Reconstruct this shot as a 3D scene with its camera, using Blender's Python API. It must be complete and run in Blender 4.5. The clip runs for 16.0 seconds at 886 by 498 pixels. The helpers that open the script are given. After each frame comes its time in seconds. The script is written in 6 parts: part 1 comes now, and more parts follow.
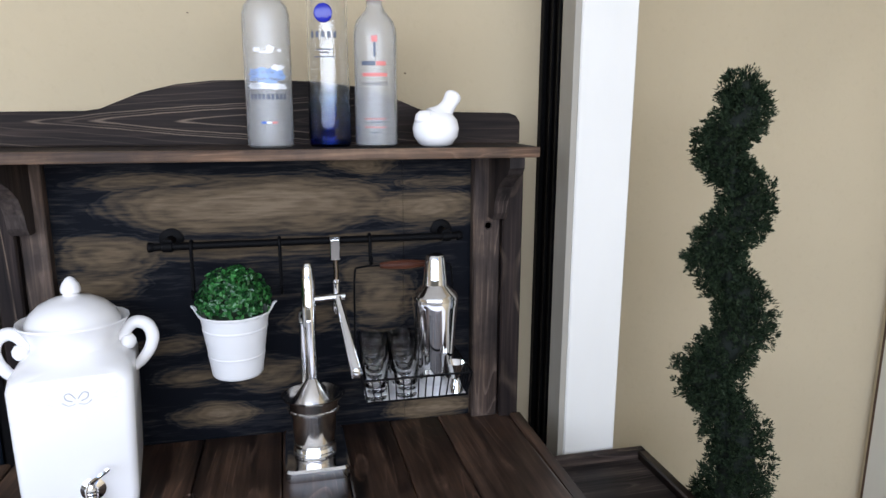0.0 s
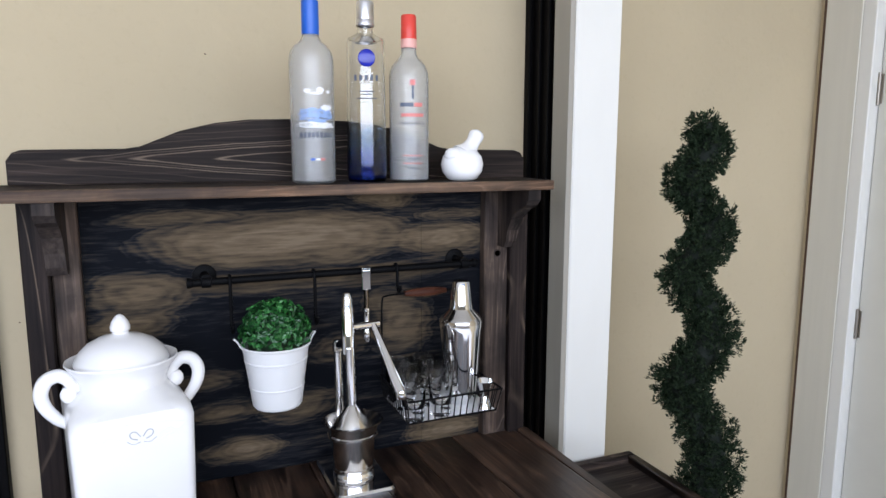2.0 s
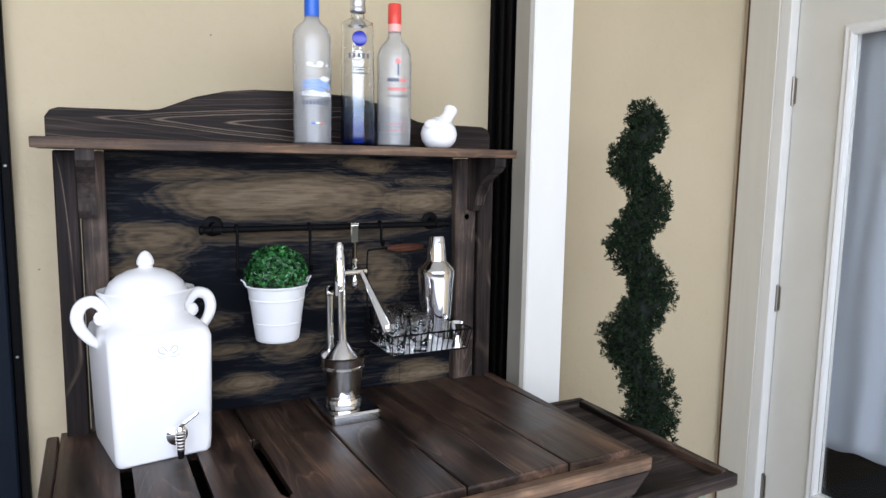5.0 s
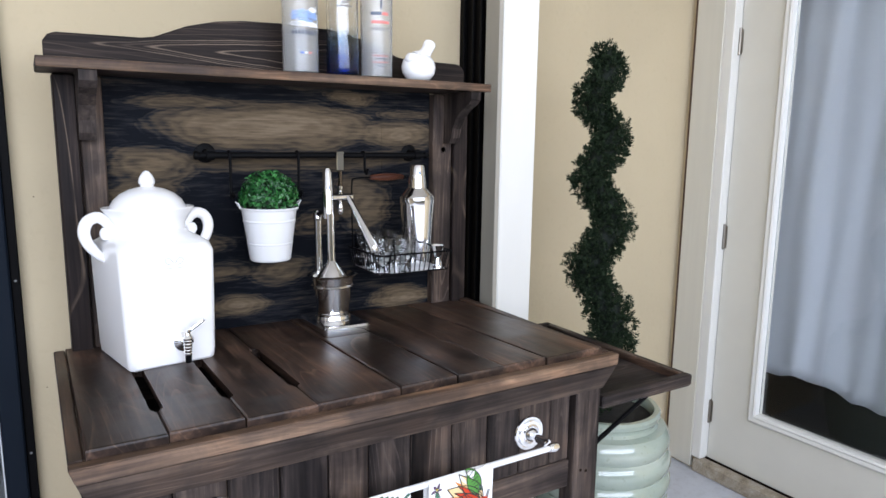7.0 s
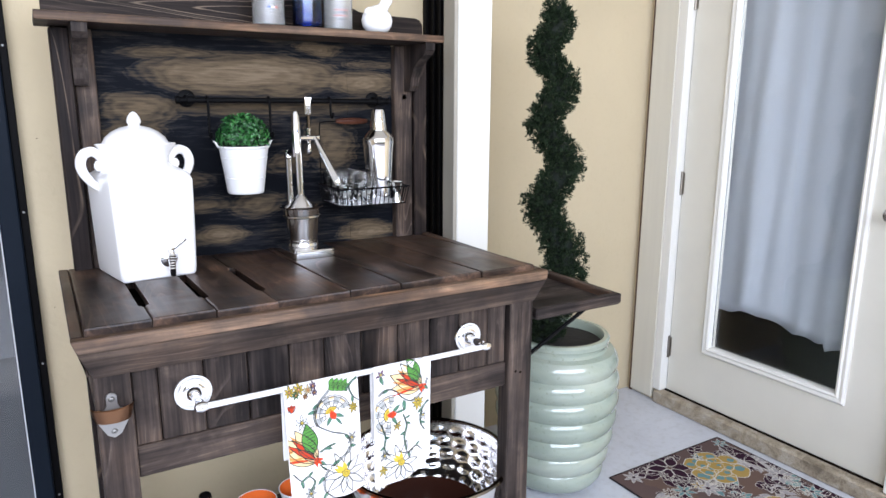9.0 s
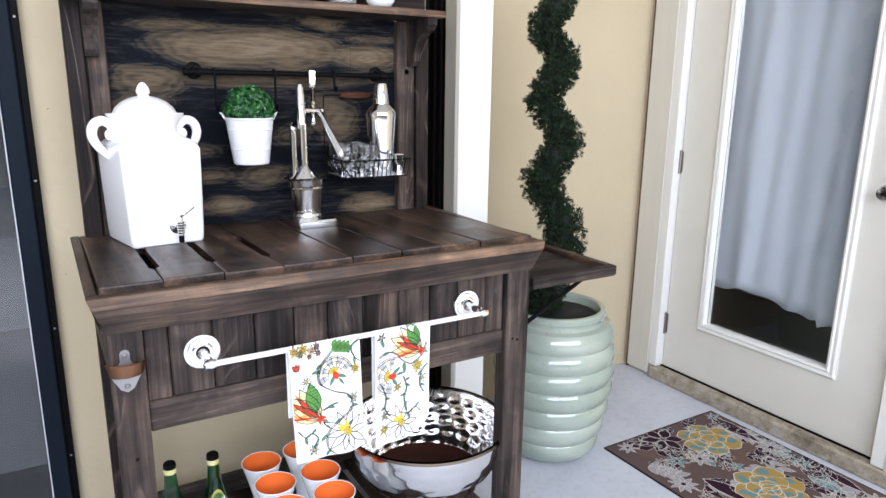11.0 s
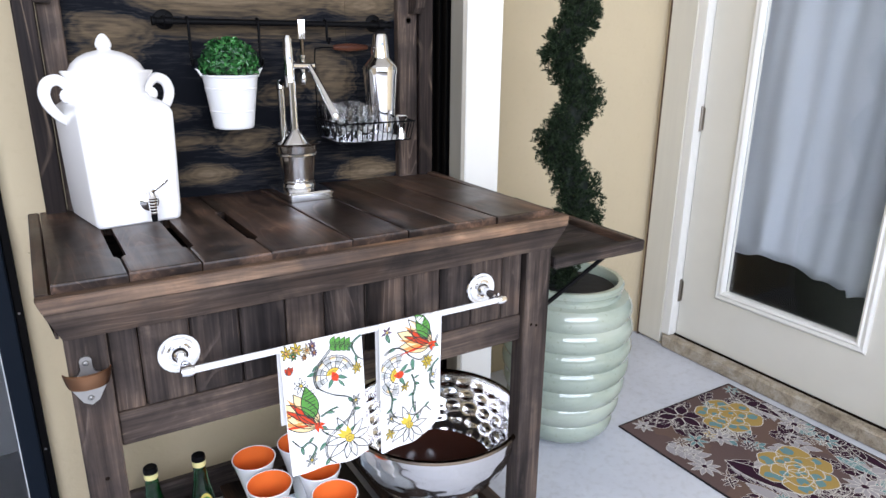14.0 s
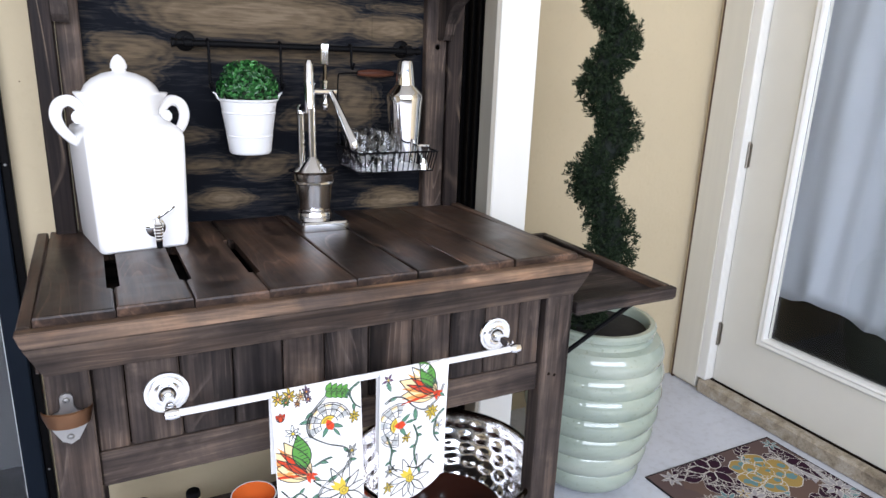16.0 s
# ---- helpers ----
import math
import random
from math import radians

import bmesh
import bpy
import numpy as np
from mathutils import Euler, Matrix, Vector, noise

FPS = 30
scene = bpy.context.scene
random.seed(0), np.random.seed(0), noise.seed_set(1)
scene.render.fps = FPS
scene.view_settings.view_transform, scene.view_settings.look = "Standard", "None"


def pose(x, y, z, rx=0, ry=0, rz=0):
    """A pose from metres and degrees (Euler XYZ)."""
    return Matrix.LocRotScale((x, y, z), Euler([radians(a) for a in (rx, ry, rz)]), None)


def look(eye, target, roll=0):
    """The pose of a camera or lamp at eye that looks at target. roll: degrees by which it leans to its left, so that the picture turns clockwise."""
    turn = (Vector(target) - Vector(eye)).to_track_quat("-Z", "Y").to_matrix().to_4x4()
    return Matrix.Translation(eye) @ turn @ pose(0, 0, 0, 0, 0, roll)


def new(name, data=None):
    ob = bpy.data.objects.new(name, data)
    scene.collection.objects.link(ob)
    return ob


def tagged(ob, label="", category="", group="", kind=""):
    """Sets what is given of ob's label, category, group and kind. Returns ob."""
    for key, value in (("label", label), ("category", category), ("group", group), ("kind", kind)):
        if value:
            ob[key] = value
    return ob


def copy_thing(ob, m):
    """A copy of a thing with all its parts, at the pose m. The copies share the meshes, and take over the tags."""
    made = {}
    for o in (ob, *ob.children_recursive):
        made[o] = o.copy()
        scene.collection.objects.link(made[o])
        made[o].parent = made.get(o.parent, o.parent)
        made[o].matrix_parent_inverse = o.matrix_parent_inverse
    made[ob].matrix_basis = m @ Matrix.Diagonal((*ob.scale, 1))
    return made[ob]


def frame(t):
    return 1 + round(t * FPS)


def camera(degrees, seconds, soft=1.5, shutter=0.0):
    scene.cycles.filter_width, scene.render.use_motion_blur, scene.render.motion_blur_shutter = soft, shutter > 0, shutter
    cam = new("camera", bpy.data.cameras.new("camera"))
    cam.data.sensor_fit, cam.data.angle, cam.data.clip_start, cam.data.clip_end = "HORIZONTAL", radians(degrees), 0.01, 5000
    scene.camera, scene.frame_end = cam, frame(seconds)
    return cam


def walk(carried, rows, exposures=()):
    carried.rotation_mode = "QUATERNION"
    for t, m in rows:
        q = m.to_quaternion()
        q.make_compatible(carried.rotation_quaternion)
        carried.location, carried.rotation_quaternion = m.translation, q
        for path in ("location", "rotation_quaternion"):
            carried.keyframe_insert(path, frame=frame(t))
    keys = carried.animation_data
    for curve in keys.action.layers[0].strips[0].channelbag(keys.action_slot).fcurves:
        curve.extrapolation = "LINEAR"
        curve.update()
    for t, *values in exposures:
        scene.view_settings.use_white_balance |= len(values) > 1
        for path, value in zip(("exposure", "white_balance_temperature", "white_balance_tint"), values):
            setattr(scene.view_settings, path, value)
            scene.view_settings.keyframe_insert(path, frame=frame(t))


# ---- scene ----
cam = camera(66.8, 16.0)
PATH = [
    (0, (0.122, 0.02, 1.58), (0.566, 1.926, 1.169), 0.2),
    (0.5, (0.033, 0.027, 1.586), (0.587, 1.906, 1.184), -0.0),
    (1, (-0.095, 0.043, 1.588), (0.589, 1.879, 1.19), 0.3),
    (1.5, (-0.13, 0.037, 1.585), (0.636, 1.846, 1.211), -0.0),
    (2, (-0.168, 0.016, 1.575), (0.614, 1.832, 1.278), 0.1),
    (2.5, (-0.168, -0.013, 1.553), (0.656, 1.79, 1.288), 1.0),
    (3, (-0.154, -0.06, 1.542), (0.646, 1.755, 1.287), 2.3),
    (3.5, (-0.17, -0.093, 1.513), (0.643, 1.717, 1.257), 1.9),
    (5.8, (-0.37, -0.199, 1.438), (0.59, 1.537, 1.19), 0.4),
    (6, (-0.378, -0.211, 1.423), (0.585, 1.524, 1.171), 0.2),
    (6.5, (-0.402, -0.223, 1.401), (0.584, 1.496, 1.136), 1.0),
    (7, (-0.423, -0.232, 1.379), (0.61, 1.45, 1.054), 0.8),
    (7.5, (-0.424, -0.255, 1.36), (0.63, 1.409, 1.015), 1.7),
    (8, (-0.415, -0.321, 1.347), (0.61, 1.359, 0.991), 2.9),
    (8.5, (-0.418, -0.414, 1.339), (0.598, 1.265, 0.951), 2.5),
    (9, (-0.425, -0.484, 1.326), (0.584, 1.192, 0.908), 0.3),
    (9.5, (-0.436, -0.518, 1.318), (0.572, 1.154, 0.884), 0.3),
    (10, (-0.452, -0.539, 1.307), (0.556, 1.126, 0.844), 0.6),
    (12.5, (-0.416, -0.483, 1.304), (0.567, 1.195, 0.837), 0.9),
    (13, (-0.399, -0.449, 1.303), (0.597, 1.223, 0.84), 0.6),
    (13.5, (-0.385, -0.395, 1.306), (0.597, 1.274, 0.804), -0.4),
    (14, (-0.376, -0.342, 1.31), (0.619, 1.285, 0.707), 0.6),
    (14.5, (-0.374, -0.265, 1.298), (0.634, 1.305, 0.578), 0.5),
    (15, (-0.373, -0.229, 1.298), (0.618, 1.36, 0.596), 0.2),
    (15.5, (-0.334, -0.244, 1.311), (0.578, 1.414, 0.664), 0.8),
    (16, (-0.287, -0.293, 1.333), (0.608, 1.407, 0.776), 2.2),
]
walk(cam, [(t, look(eye, target, roll)) for t, eye, target, roll in PATH],
     exposures=[(0.0, -0.22, 6050, 15), (1.5, -0.27, 6050, 15), (3.5, -0.16, 6050, 15), (7.0, -0.02, 6100, 15), (9.5, 0.3, 6150, 16), (12.5, 0.25, 6200, 16), (14.5, 0.2, 6200, 16), (16.0, 0.15, 6250, 16)])

# world and light
world = bpy.data.worlds.new("sky")
scene.world = world
world.use_nodes = True
SUN_UP, SUN_TURN = 58.0, 205.0
_w = world.node_tree
_sky = _w.nodes.new("ShaderNodeTexSky")
_sky.sky_type, _sky.sun_disc = "NISHITA", False
_sky.sun_elevation, _sky.sun_rotation = radians(SUN_UP), radians(SUN_TURN)
_w.links.new(_sky.outputs[0], _w.nodes["Background"].inputs[0])
_w.nodes["Background"].inputs[1].default_value = 0.15
_sun = bpy.data.lights.new("sun", "SUN")
_sun.energy, _sun.angle, _sun.color = 4.0, radians(0.5), (1.0, 0.95, 0.88)
sun = new("sun", _sun)
_a, _e = radians(SUN_TURN), radians(SUN_UP)
sun.matrix_world = look((0, 0, 0), (-math.sin(_a) * math.cos(_e), -math.cos(_a) * math.cos(_e), -math.sin(_e)))
# daylight of the open garden side of the covered patio
_sky_light = bpy.data.lights.new("open_side_light", "AREA")
_sky_light.shape, _sky_light.size, _sky_light.size_y, _sky_light.energy, _sky_light.color = "RECTANGLE", 5.0, 1.5, 150.0, (0.885, 0.945, 1.02)
open_light = new("open_side_light", _sky_light)
open_light.matrix_world = look((-0.6, -2.1, 2.05), (0.2, 1.2, 0.75))


# ---- node helpers ----
def material(name, rough=0.5, metal=0.0, color=(0.5, 0.5, 0.5), spec=0.5):
    m = bpy.data.materials.new(name)
    m.use_nodes = True
    b = m.node_tree.nodes["Principled BSDF"]
    b.inputs["Base Color"].default_value = (*color, 1)
    b.inputs["Roughness"].default_value = rough
    b.inputs["Metallic"].default_value = metal
    b.inputs["Specular IOR Level"].default_value = spec
    return m, m.node_tree, b


def node(tree, kind, **values):
    n = tree.nodes.new(kind)
    for k, v in values.items():
        n.inputs[k.replace("_", " ")].default_value = v
    return n


def mapped(tree, scale, turn=(0, 0, 0)):
    tc = tree.nodes.new("ShaderNodeTexCoord")
    mp = tree.nodes.new("ShaderNodeMapping")
    mp.inputs["Scale"].default_value = scale
    mp.inputs["Rotation"].default_value = turn
    tree.links.new(tc.outputs["Object"], mp.inputs["Vector"])
    return mp.outputs["Vector"]


def noise_of(tree, vector, scale=1.0, detail=4.0, distortion=0.0, rough=0.55, per_object=False):
    n = tree.nodes.new("ShaderNodeTexNoise")
    n.noise_dimensions = "4D"
    n.inputs["Scale"].default_value = scale
    n.inputs["Detail"].default_value = detail
    n.inputs["Distortion"].default_value = distortion
    n.inputs["Roughness"].default_value = rough
    tree.links.new(vector, n.inputs["Vector"])
    if per_object:
        oi = tree.nodes.new("ShaderNodeObjectInfo")
        mu = tree.nodes.new("ShaderNodeMath")
        mu.operation = "MULTIPLY"
        mu.inputs[1].default_value = 37.0
        tree.links.new(oi.outputs["Random"], mu.inputs[0])
        tree.links.new(mu.outputs[0], n.inputs["W"])
    return n.outputs["Fac"]


def ramp_of(tree, fac, stops):
    r = tree.nodes.new("ShaderNodeValToRGB")
    e = r.color_ramp.elements
    while len(e) < len(stops):
        e.new(0.5)
    for i, (p, c) in enumerate(stops):
        e[i].position = p
        e[i].color = (*c, 1) if len(c) == 3 else c
    tree.links.new(fac, r.inputs["Fac"])
    return r.outputs["Color"]


def mix_of(tree, a, b, fac, mode="MIX"):
    m = tree.nodes.new("ShaderNodeMix")
    m.data_type, m.blend_type = "RGBA", mode
    for v, i in ((fac, 0), (a, 6), (b, 7)):
        if isinstance(v, (int, float)):
            m.inputs[i].default_value = v
        elif isinstance(v, tuple):
            m.inputs[i].default_value = (*v, 1)
        else:
            tree.links.new(v, m.inputs[i])
    return m.outputs[2]


def bump_of(tree, bsdf, height, strength=0.3, distance=0.002):
    b = tree.nodes.new("ShaderNodeBump")
    b.inputs["Strength"].default_value = strength
    b.inputs["Distance"].default_value = distance
    tree.links.new(height, b.inputs["Height"])
    tree.links.new(b.outputs[0], bsdf.inputs["Normal"])


# ---- materials ----
def stained_wood(name, axis, dark, mid, light, rough=0.5, spec=0.13, lines=0.5):
    """Dark-stained softwood, soft grain along one axis with a few thin pale growth lines."""
    m, t, b = material(name, rough, 0.0, mid, spec)
    s = {"x": (3.0, 60, 60), "y": (60, 3.0, 60), "z": (60, 60, 3.0)}[axis]
    w = {"x": (1.3, 16, 16), "y": (16, 1.3, 16), "z": (16, 16, 1.3)}[axis]
    g = {"x": (1.0, 9, 9), "y": (9, 1.0, 9), "z": (9, 9, 1.0)}[axis]
    k = {"x": (5, 150, 150), "y": (150, 5, 150), "z": (150, 150, 5)}[axis]
    fine = noise_of(t, mapped(t, s), 1.0, 5, 0.7, 0.6, True)
    wide = noise_of(t, mapped(t, w), 1.0, 3, 1.2, 0.5, True)
    blot = noise_of(t, mapped(t, (9, 9, 9)), 1.0, 5, 0.5, 0.6, True)
    grow = noise_of(t, mapped(t, g), 1.0, 1.0, 0.8, 0.4, True)
    hair = noise_of(t, mapped(t, k), 1.0, 3, 0.3, 0.6, True)
    base = ramp_of(t, wide, [(0.30, dark), (0.47, mid), (0.72, light)])
    soft = ramp_of(t, fine, [(0.30, (0.62, 0.62, 0.64)), (0.5, (1.0, 1.0, 1.0)), (0.72, (1.4, 1.36, 1.3))])
    col = mix_of(t, base, soft, 1.0, "MULTIPLY")
    patch = ramp_of(t, blot, [(0.34, (0.55, 0.56, 0.60)), (0.52, (1.0, 0.98, 0.95)), (0.70, (1.6, 1.42, 1.25))])
    col = mix_of(t, col, patch, 0.9, "MULTIPLY")
    mul = t.nodes.new("ShaderNodeMath")
    mul.operation = "MULTIPLY"
    mul.inputs[1].default_value = 17.0
    fr = t.nodes.new("ShaderNodeMath")
    fr.operation = "FRACT"
    t.links.new(grow, mul.inputs[0])
    t.links.new(mul.outputs[0], fr.inputs[0])
    thin = ramp_of(t, fr.outputs[0], [(0.0, (0, 0, 0)), (0.74, (0.03, 0.03, 0.03)), (0.94, (1, 1, 1)), (1.0, (0, 0, 0))])
    worn = ramp_of(t, blot, [(0.45, (0, 0, 0)), (0.62, (lines,) * 3)])
    col = mix_of(t, col, tuple(min(1.0, 1.7 * v) for v in light), mix_of(t, thin, worn, 1.0, "MULTIPLY"))
    grit = ramp_of(t, hair, [(0.32, (0.52, 0.52, 0.53)), (0.5, (1.0, 1.0, 1.0)), (0.68, (1.6, 1.58, 1.55))])
    col = mix_of(t, col, grit, 0.8, "MULTIPLY")
    oi = t.nodes.new("ShaderNodeObjectInfo")
    each = ramp_of(t, oi.outputs["Random"], [(0.0, (0.74, 0.75, 0.78)), (1.0, (1.3, 1.24, 1.18))])
    col = mix_of(t, col, each, 1.0, "MULTIPLY")
    t.links.new(col, b.inputs["Base Color"])
    rr = ramp_of(t, blot, [(0.3, (rough - 0.06,) * 3), (0.7, (rough + 0.18,) * 3)])
    t.links.new(rr, b.inputs["Roughness"])
    bump_of(t, b, mix_of(t, fine, hair, 0.5), 0.35, 0.0012)
    return m


DARK, MID, LIGHT = (0.0050, 0.0043, 0.0043), (0.033, 0.0262, 0.0238), (0.090, 0.071, 0.060)
WOOD_X = stained_wood("dark_stained_wood_lengthwise", "x", DARK, MID, LIGHT)
WOOD_Y = stained_wood("dark_stained_wood_crosswise", "y", (0.0042, 0.0028, 0.0022), (0.028, 0.0172, 0.0125), (0.090, 0.056, 0.039), 0.34, 0.34, 0.6)
WOOD_APRON = stained_wood("worn_apron_wood", "x", (0.011, 0.0085, 0.0075), (0.046, 0.035, 0.029), (0.115, 0.086, 0.067), 0.5, 0.13, 0.3)
WOOD_WORN = stained_wood("rubbed_brown_edge", "x", (0.018, 0.0118, 0.0085), (0.072, 0.047, 0.032), (0.165, 0.113, 0.078), 0.45, 0.2, 0.3)
WOOD_Z = stained_wood("dark_stained_wood_upright", "z", DARK, MID, LIGHT)


def warped(t, vector, by, scale, detail=3):
    """The same place, pushed about by a slow noise, so that figure drawn on it wanders."""
    n = t.nodes.new("ShaderNodeTexNoise")
    n.inputs["Scale"].default_value = 1.0
    n.inputs["Detail"].default_value = detail
    t.links.new(mapped(t, scale), n.inputs["Vector"])
    sub = t.nodes.new("ShaderNodeVectorMath")
    sub.operation = "SUBTRACT"
    sub.inputs[1].default_value = (0.5, 0.5, 0.5)
    t.links.new(n.outputs["Color"], sub.inputs[0])
    mul = t.nodes.new("ShaderNodeVectorMath")
    mul.operation = "MULTIPLY"
    mul.inputs[1].default_value = by
    t.links.new(sub.outputs[0], mul.inputs[0])
    add = t.nodes.new("ShaderNodeVectorMath")
    t.links.new(vector, add.inputs[0])
    t.links.new(mul.outputs[0], add.inputs[1])
    return add.outputs[0]


def sums(t, kind, *values):
    """One maths node; numbers are set, sockets linked."""
    n = t.nodes.new("ShaderNodeMath")
    n.operation = kind
    for i, v in enumerate(values):
        if isinstance(v, (int, float)):
            n.inputs[i].default_value = v
        else:
            t.links.new(v, n.inputs[i])
    return n.outputs[0]


# pale figure in the panel: across, up, half width, half height, strength
FLAMES = [
    (0.070, 1.398, 0.290, 0.066, 1.00), (0.400, 1.386, 0.130, 0.046, 0.85), (0.265, 1.470, 0.075, 0.018, 0.75),
    (0.420, 1.438, 0.100, 0.014, 0.60), (-0.130, 1.450, 0.150, 0.017, 0.62), (-0.200, 1.313, 0.105, 0.052, 0.66),
    (-0.215, 1.258, 0.095, 0.032, 0.55), (-0.040, 0.984, 0.090, 0.034, 0.90), (0.400, 0.962, 0.110, 0.034, 0.95),
    (0.285, 1.215, 0.085, 0.090, 0.60), (0.070, 1.065, 0.085, 0.045, 0.55), (-0.080, 1.072, 0.090, 0.026, 0.60),
    (-0.095, 1.135, 0.085, 0.024, 0.52), (0.160, 1.170, 0.070, 0.040, 0.50), (0.120, 1.322, 0.340, 0.034, 0.50)]


def plywood():
    """Ebony-stained plywood, pale flame figure showing through."""
    m, t, b = material("ebony_stained_plywood", 0.6, 0, (0.05, 0.04, 0.03), 0.05)
    tc = t.nodes.new("ShaderNodeTexCoord")
    at = warped(t, tc.outputs["Object"], (0.10, 0.0, 0.030), (5, 5, 14), 4)
    at = warped(t, at, (0.04, 0.0, 0.010), (26, 26, 60), 4)
    field = 0.0
    for x, z, rx, rz, amp in FLAMES:
        mp = t.nodes.new("ShaderNodeMapping")
        mp.inputs["Location"].default_value = (-x / rx, 0, -z / rz)
        mp.inputs["Scale"].default_value = (1 / rx, 0, 1 / rz)
        t.links.new(at, mp.inputs["Vector"])
        g = t.nodes.new("ShaderNodeTexGradient")
        g.gradient_type = "SPHERICAL"
        t.links.new(mp.outputs[0], g.inputs["Vector"])
        rise = sums(t, "POWER", g.outputs["Fac"], 0.6)
        field = sums(t, "MAXIMUM", sums(t, "MULTIPLY", rise, amp), field)
    lines = noise_of(t, mapped(t, (2.6, 2, 34)), 1.0, 7, 1.6, 0.62)
    fine = noise_of(t, mapped(t, (16, 10, 170)), 1.0, 5, 0.5, 0.65)
    patch = noise_of(t, mapped(t, (5, 5, 16)), 1.0, 4, 0.6, 0.5)
    rings = sums(t, "PINGPONG", sums(t, "MULTIPLY_ADD", patch, 0.9, sums(t, "MULTIPLY", field, 2.2)), 0.16)
    add = sums(t, "MULTIPLY_ADD", sums(t, "SUBTRACT", lines, 0.5), 1.05, field)
    add = sums(t, "MULTIPLY_ADD", sums(t, "SUBTRACT", fine, 0.5), 0.95, add)
    add = sums(t, "MULTIPLY_ADD", sums(t, "SUBTRACT", patch, 0.5), 0.55, add)
    add = sums(t, "MULTIPLY_ADD", sums(t, "SUBTRACT", rings, 0.08), 1.1, add)
    col = ramp_of(t, add, [(0.0, (0.0050, 0.0060, 0.0088)), (0.14, (0.0160, 0.0164, 0.0192)), (0.26, (0.038, 0.0318, 0.0260)), (0.42, (0.074, 0.056, 0.037)), (0.66, (0.120, 0.089, 0.056)), (0.95, (0.180, 0.136, 0.090))])
    t.links.new(col, b.inputs["Base Color"])
    bump_of(t, b, fine, 0.3, 0.001)
    return m


def crest_figure():
    """Ebony-stained crest board whose growth lines run out into long pointed tongues."""
    m, t, b = material("tongued_crest_board", 0.5, 0, (0.03, 0.02, 0.02), 0.1)
    tc = t.nodes.new("ShaderNodeTexCoord")
    at = warped(t, tc.outputs["Object"], (0.06, 0.0, 0.010), (6, 6, 16), 2)
    at = warped(t, at, (0.012, 0.0, 0.0016), (30, 30, 90), 2)
    sx = t.nodes.new("ShaderNodeSeparateXYZ")
    t.links.new(at, sx.inputs[0])
    dz = sums(t, "SUBTRACT", sx.outputs["Z"], 1.556)
    rise = sums(t, "SQRT", sums(t, "MULTIPLY_ADD", dz, dz, 0.000012))
    f = sums(t, "SUBTRACT", sx.outputs["X"], sums(t, "MULTIPLY", rise, 12.0))
    mr = t.nodes.new("ShaderNodeMapRange")
    mr.inputs["From Min"].default_value, mr.inputs["From Max"].default_value = -1.2, 0.5
    t.links.new(f, mr.inputs["Value"])
    stops = [(0.0, (0, 0, 0))]
    for tip, w in ((-1.05, 0.25), (-0.80, 0.4), (-0.62, 0.2), (-0.48, 0.2), (-0.335, 0.9), (-0.29, 0.35), (-0.240, 1.0), (-0.088, 0.9), (0.09, 0.15)):
        p = (tip + 1.2) / 1.7
        stops += [(p - 0.010, (0.02,) * 3), (p, (w,) * 3), (p + 0.007, (0.02,) * 3)]
    thin = ramp_of(t, mr.outputs[0], stops[:31])
    fine = noise_of(t, mapped(t, (3, 40, 130)), 1.0, 6, 0.5, 0.62)
    base = ramp_of(t, fine, [(0.3, (0.006, 0.005, 0.0055)), (0.55, (0.022, 0.016, 0.014)), (0.8, (0.066, 0.046, 0.039))])
    worn = ramp_of(t, noise_of(t, mapped(t, (5, 4, 12)), 1.0, 3), [(0.36, (0.25, 0.25, 0.25)), (0.60, (1, 1, 1))])
    col = mix_of(t, base, (0.25, 0.19, 0.14), mix_of(t, thin, worn, 1.0, "MULTIPLY"))
    t.links.new(col, b.inputs["Base Color"])
    bump_of(t, b, fine, 0.3, 0.001)
    return m


def crest_wood(name, along, across, loops):
    """Ebony-stained board with thin pale growth lines that close into long loops."""
    m, t, b = material(name, 0.5, 0, (0.03, 0.02, 0.02), 0.1)
    n = noise_of(t, mapped(t, along), 1.1, 1.0, 0.5, 0.4)
    mul = t.nodes.new("ShaderNodeMath")
    mul.operation = "MULTIPLY"
    mul.inputs[1].default_value = loops
    fr = t.nodes.new("ShaderNodeMath")
    fr.operation = "FRACT"
    t.links.new(n, mul.inputs[0])
    t.links.new(mul.outputs[0], fr.inputs[0])
    fine = noise_of(t, mapped(t, across), 1.0, 6, 0.5, 0.62)
    base = ramp_of(t, fine, [(0.3, (0.006, 0.005, 0.0055)), (0.55, (0.020, 0.0145, 0.013)), (0.8, (0.06, 0.042, 0.036))])
    thin = ramp_of(t, fr.outputs[0], [(0.0, (0, 0, 0)), (0.86, (0.02, 0.02, 0.02)), (0.95, (0.8, 0.8, 0.8)), (1.0, (0, 0, 0))])
    worn = ramp_of(t, noise_of(t, mapped(t, (4, 4, 9)), 1.0, 2), [(0.4, (0.15, 0.15, 0.15)), (0.62, (1, 1, 1))])
    col = mix_of(t, base, (0.18, 0.132, 0.095), mix_of(t, thin, worn, 1.0, "MULTIPLY"))
    t.links.new(col, b.inputs["Base Color"])
    bump_of(t, b, fine, 0.3, 0.001)
    return m


PLY, CREST = plywood(), crest_figure()
POST_WOOD = crest_wood("figured_post", (7.0, 7.0, 1.8), (110, 110, 3), 6.0)


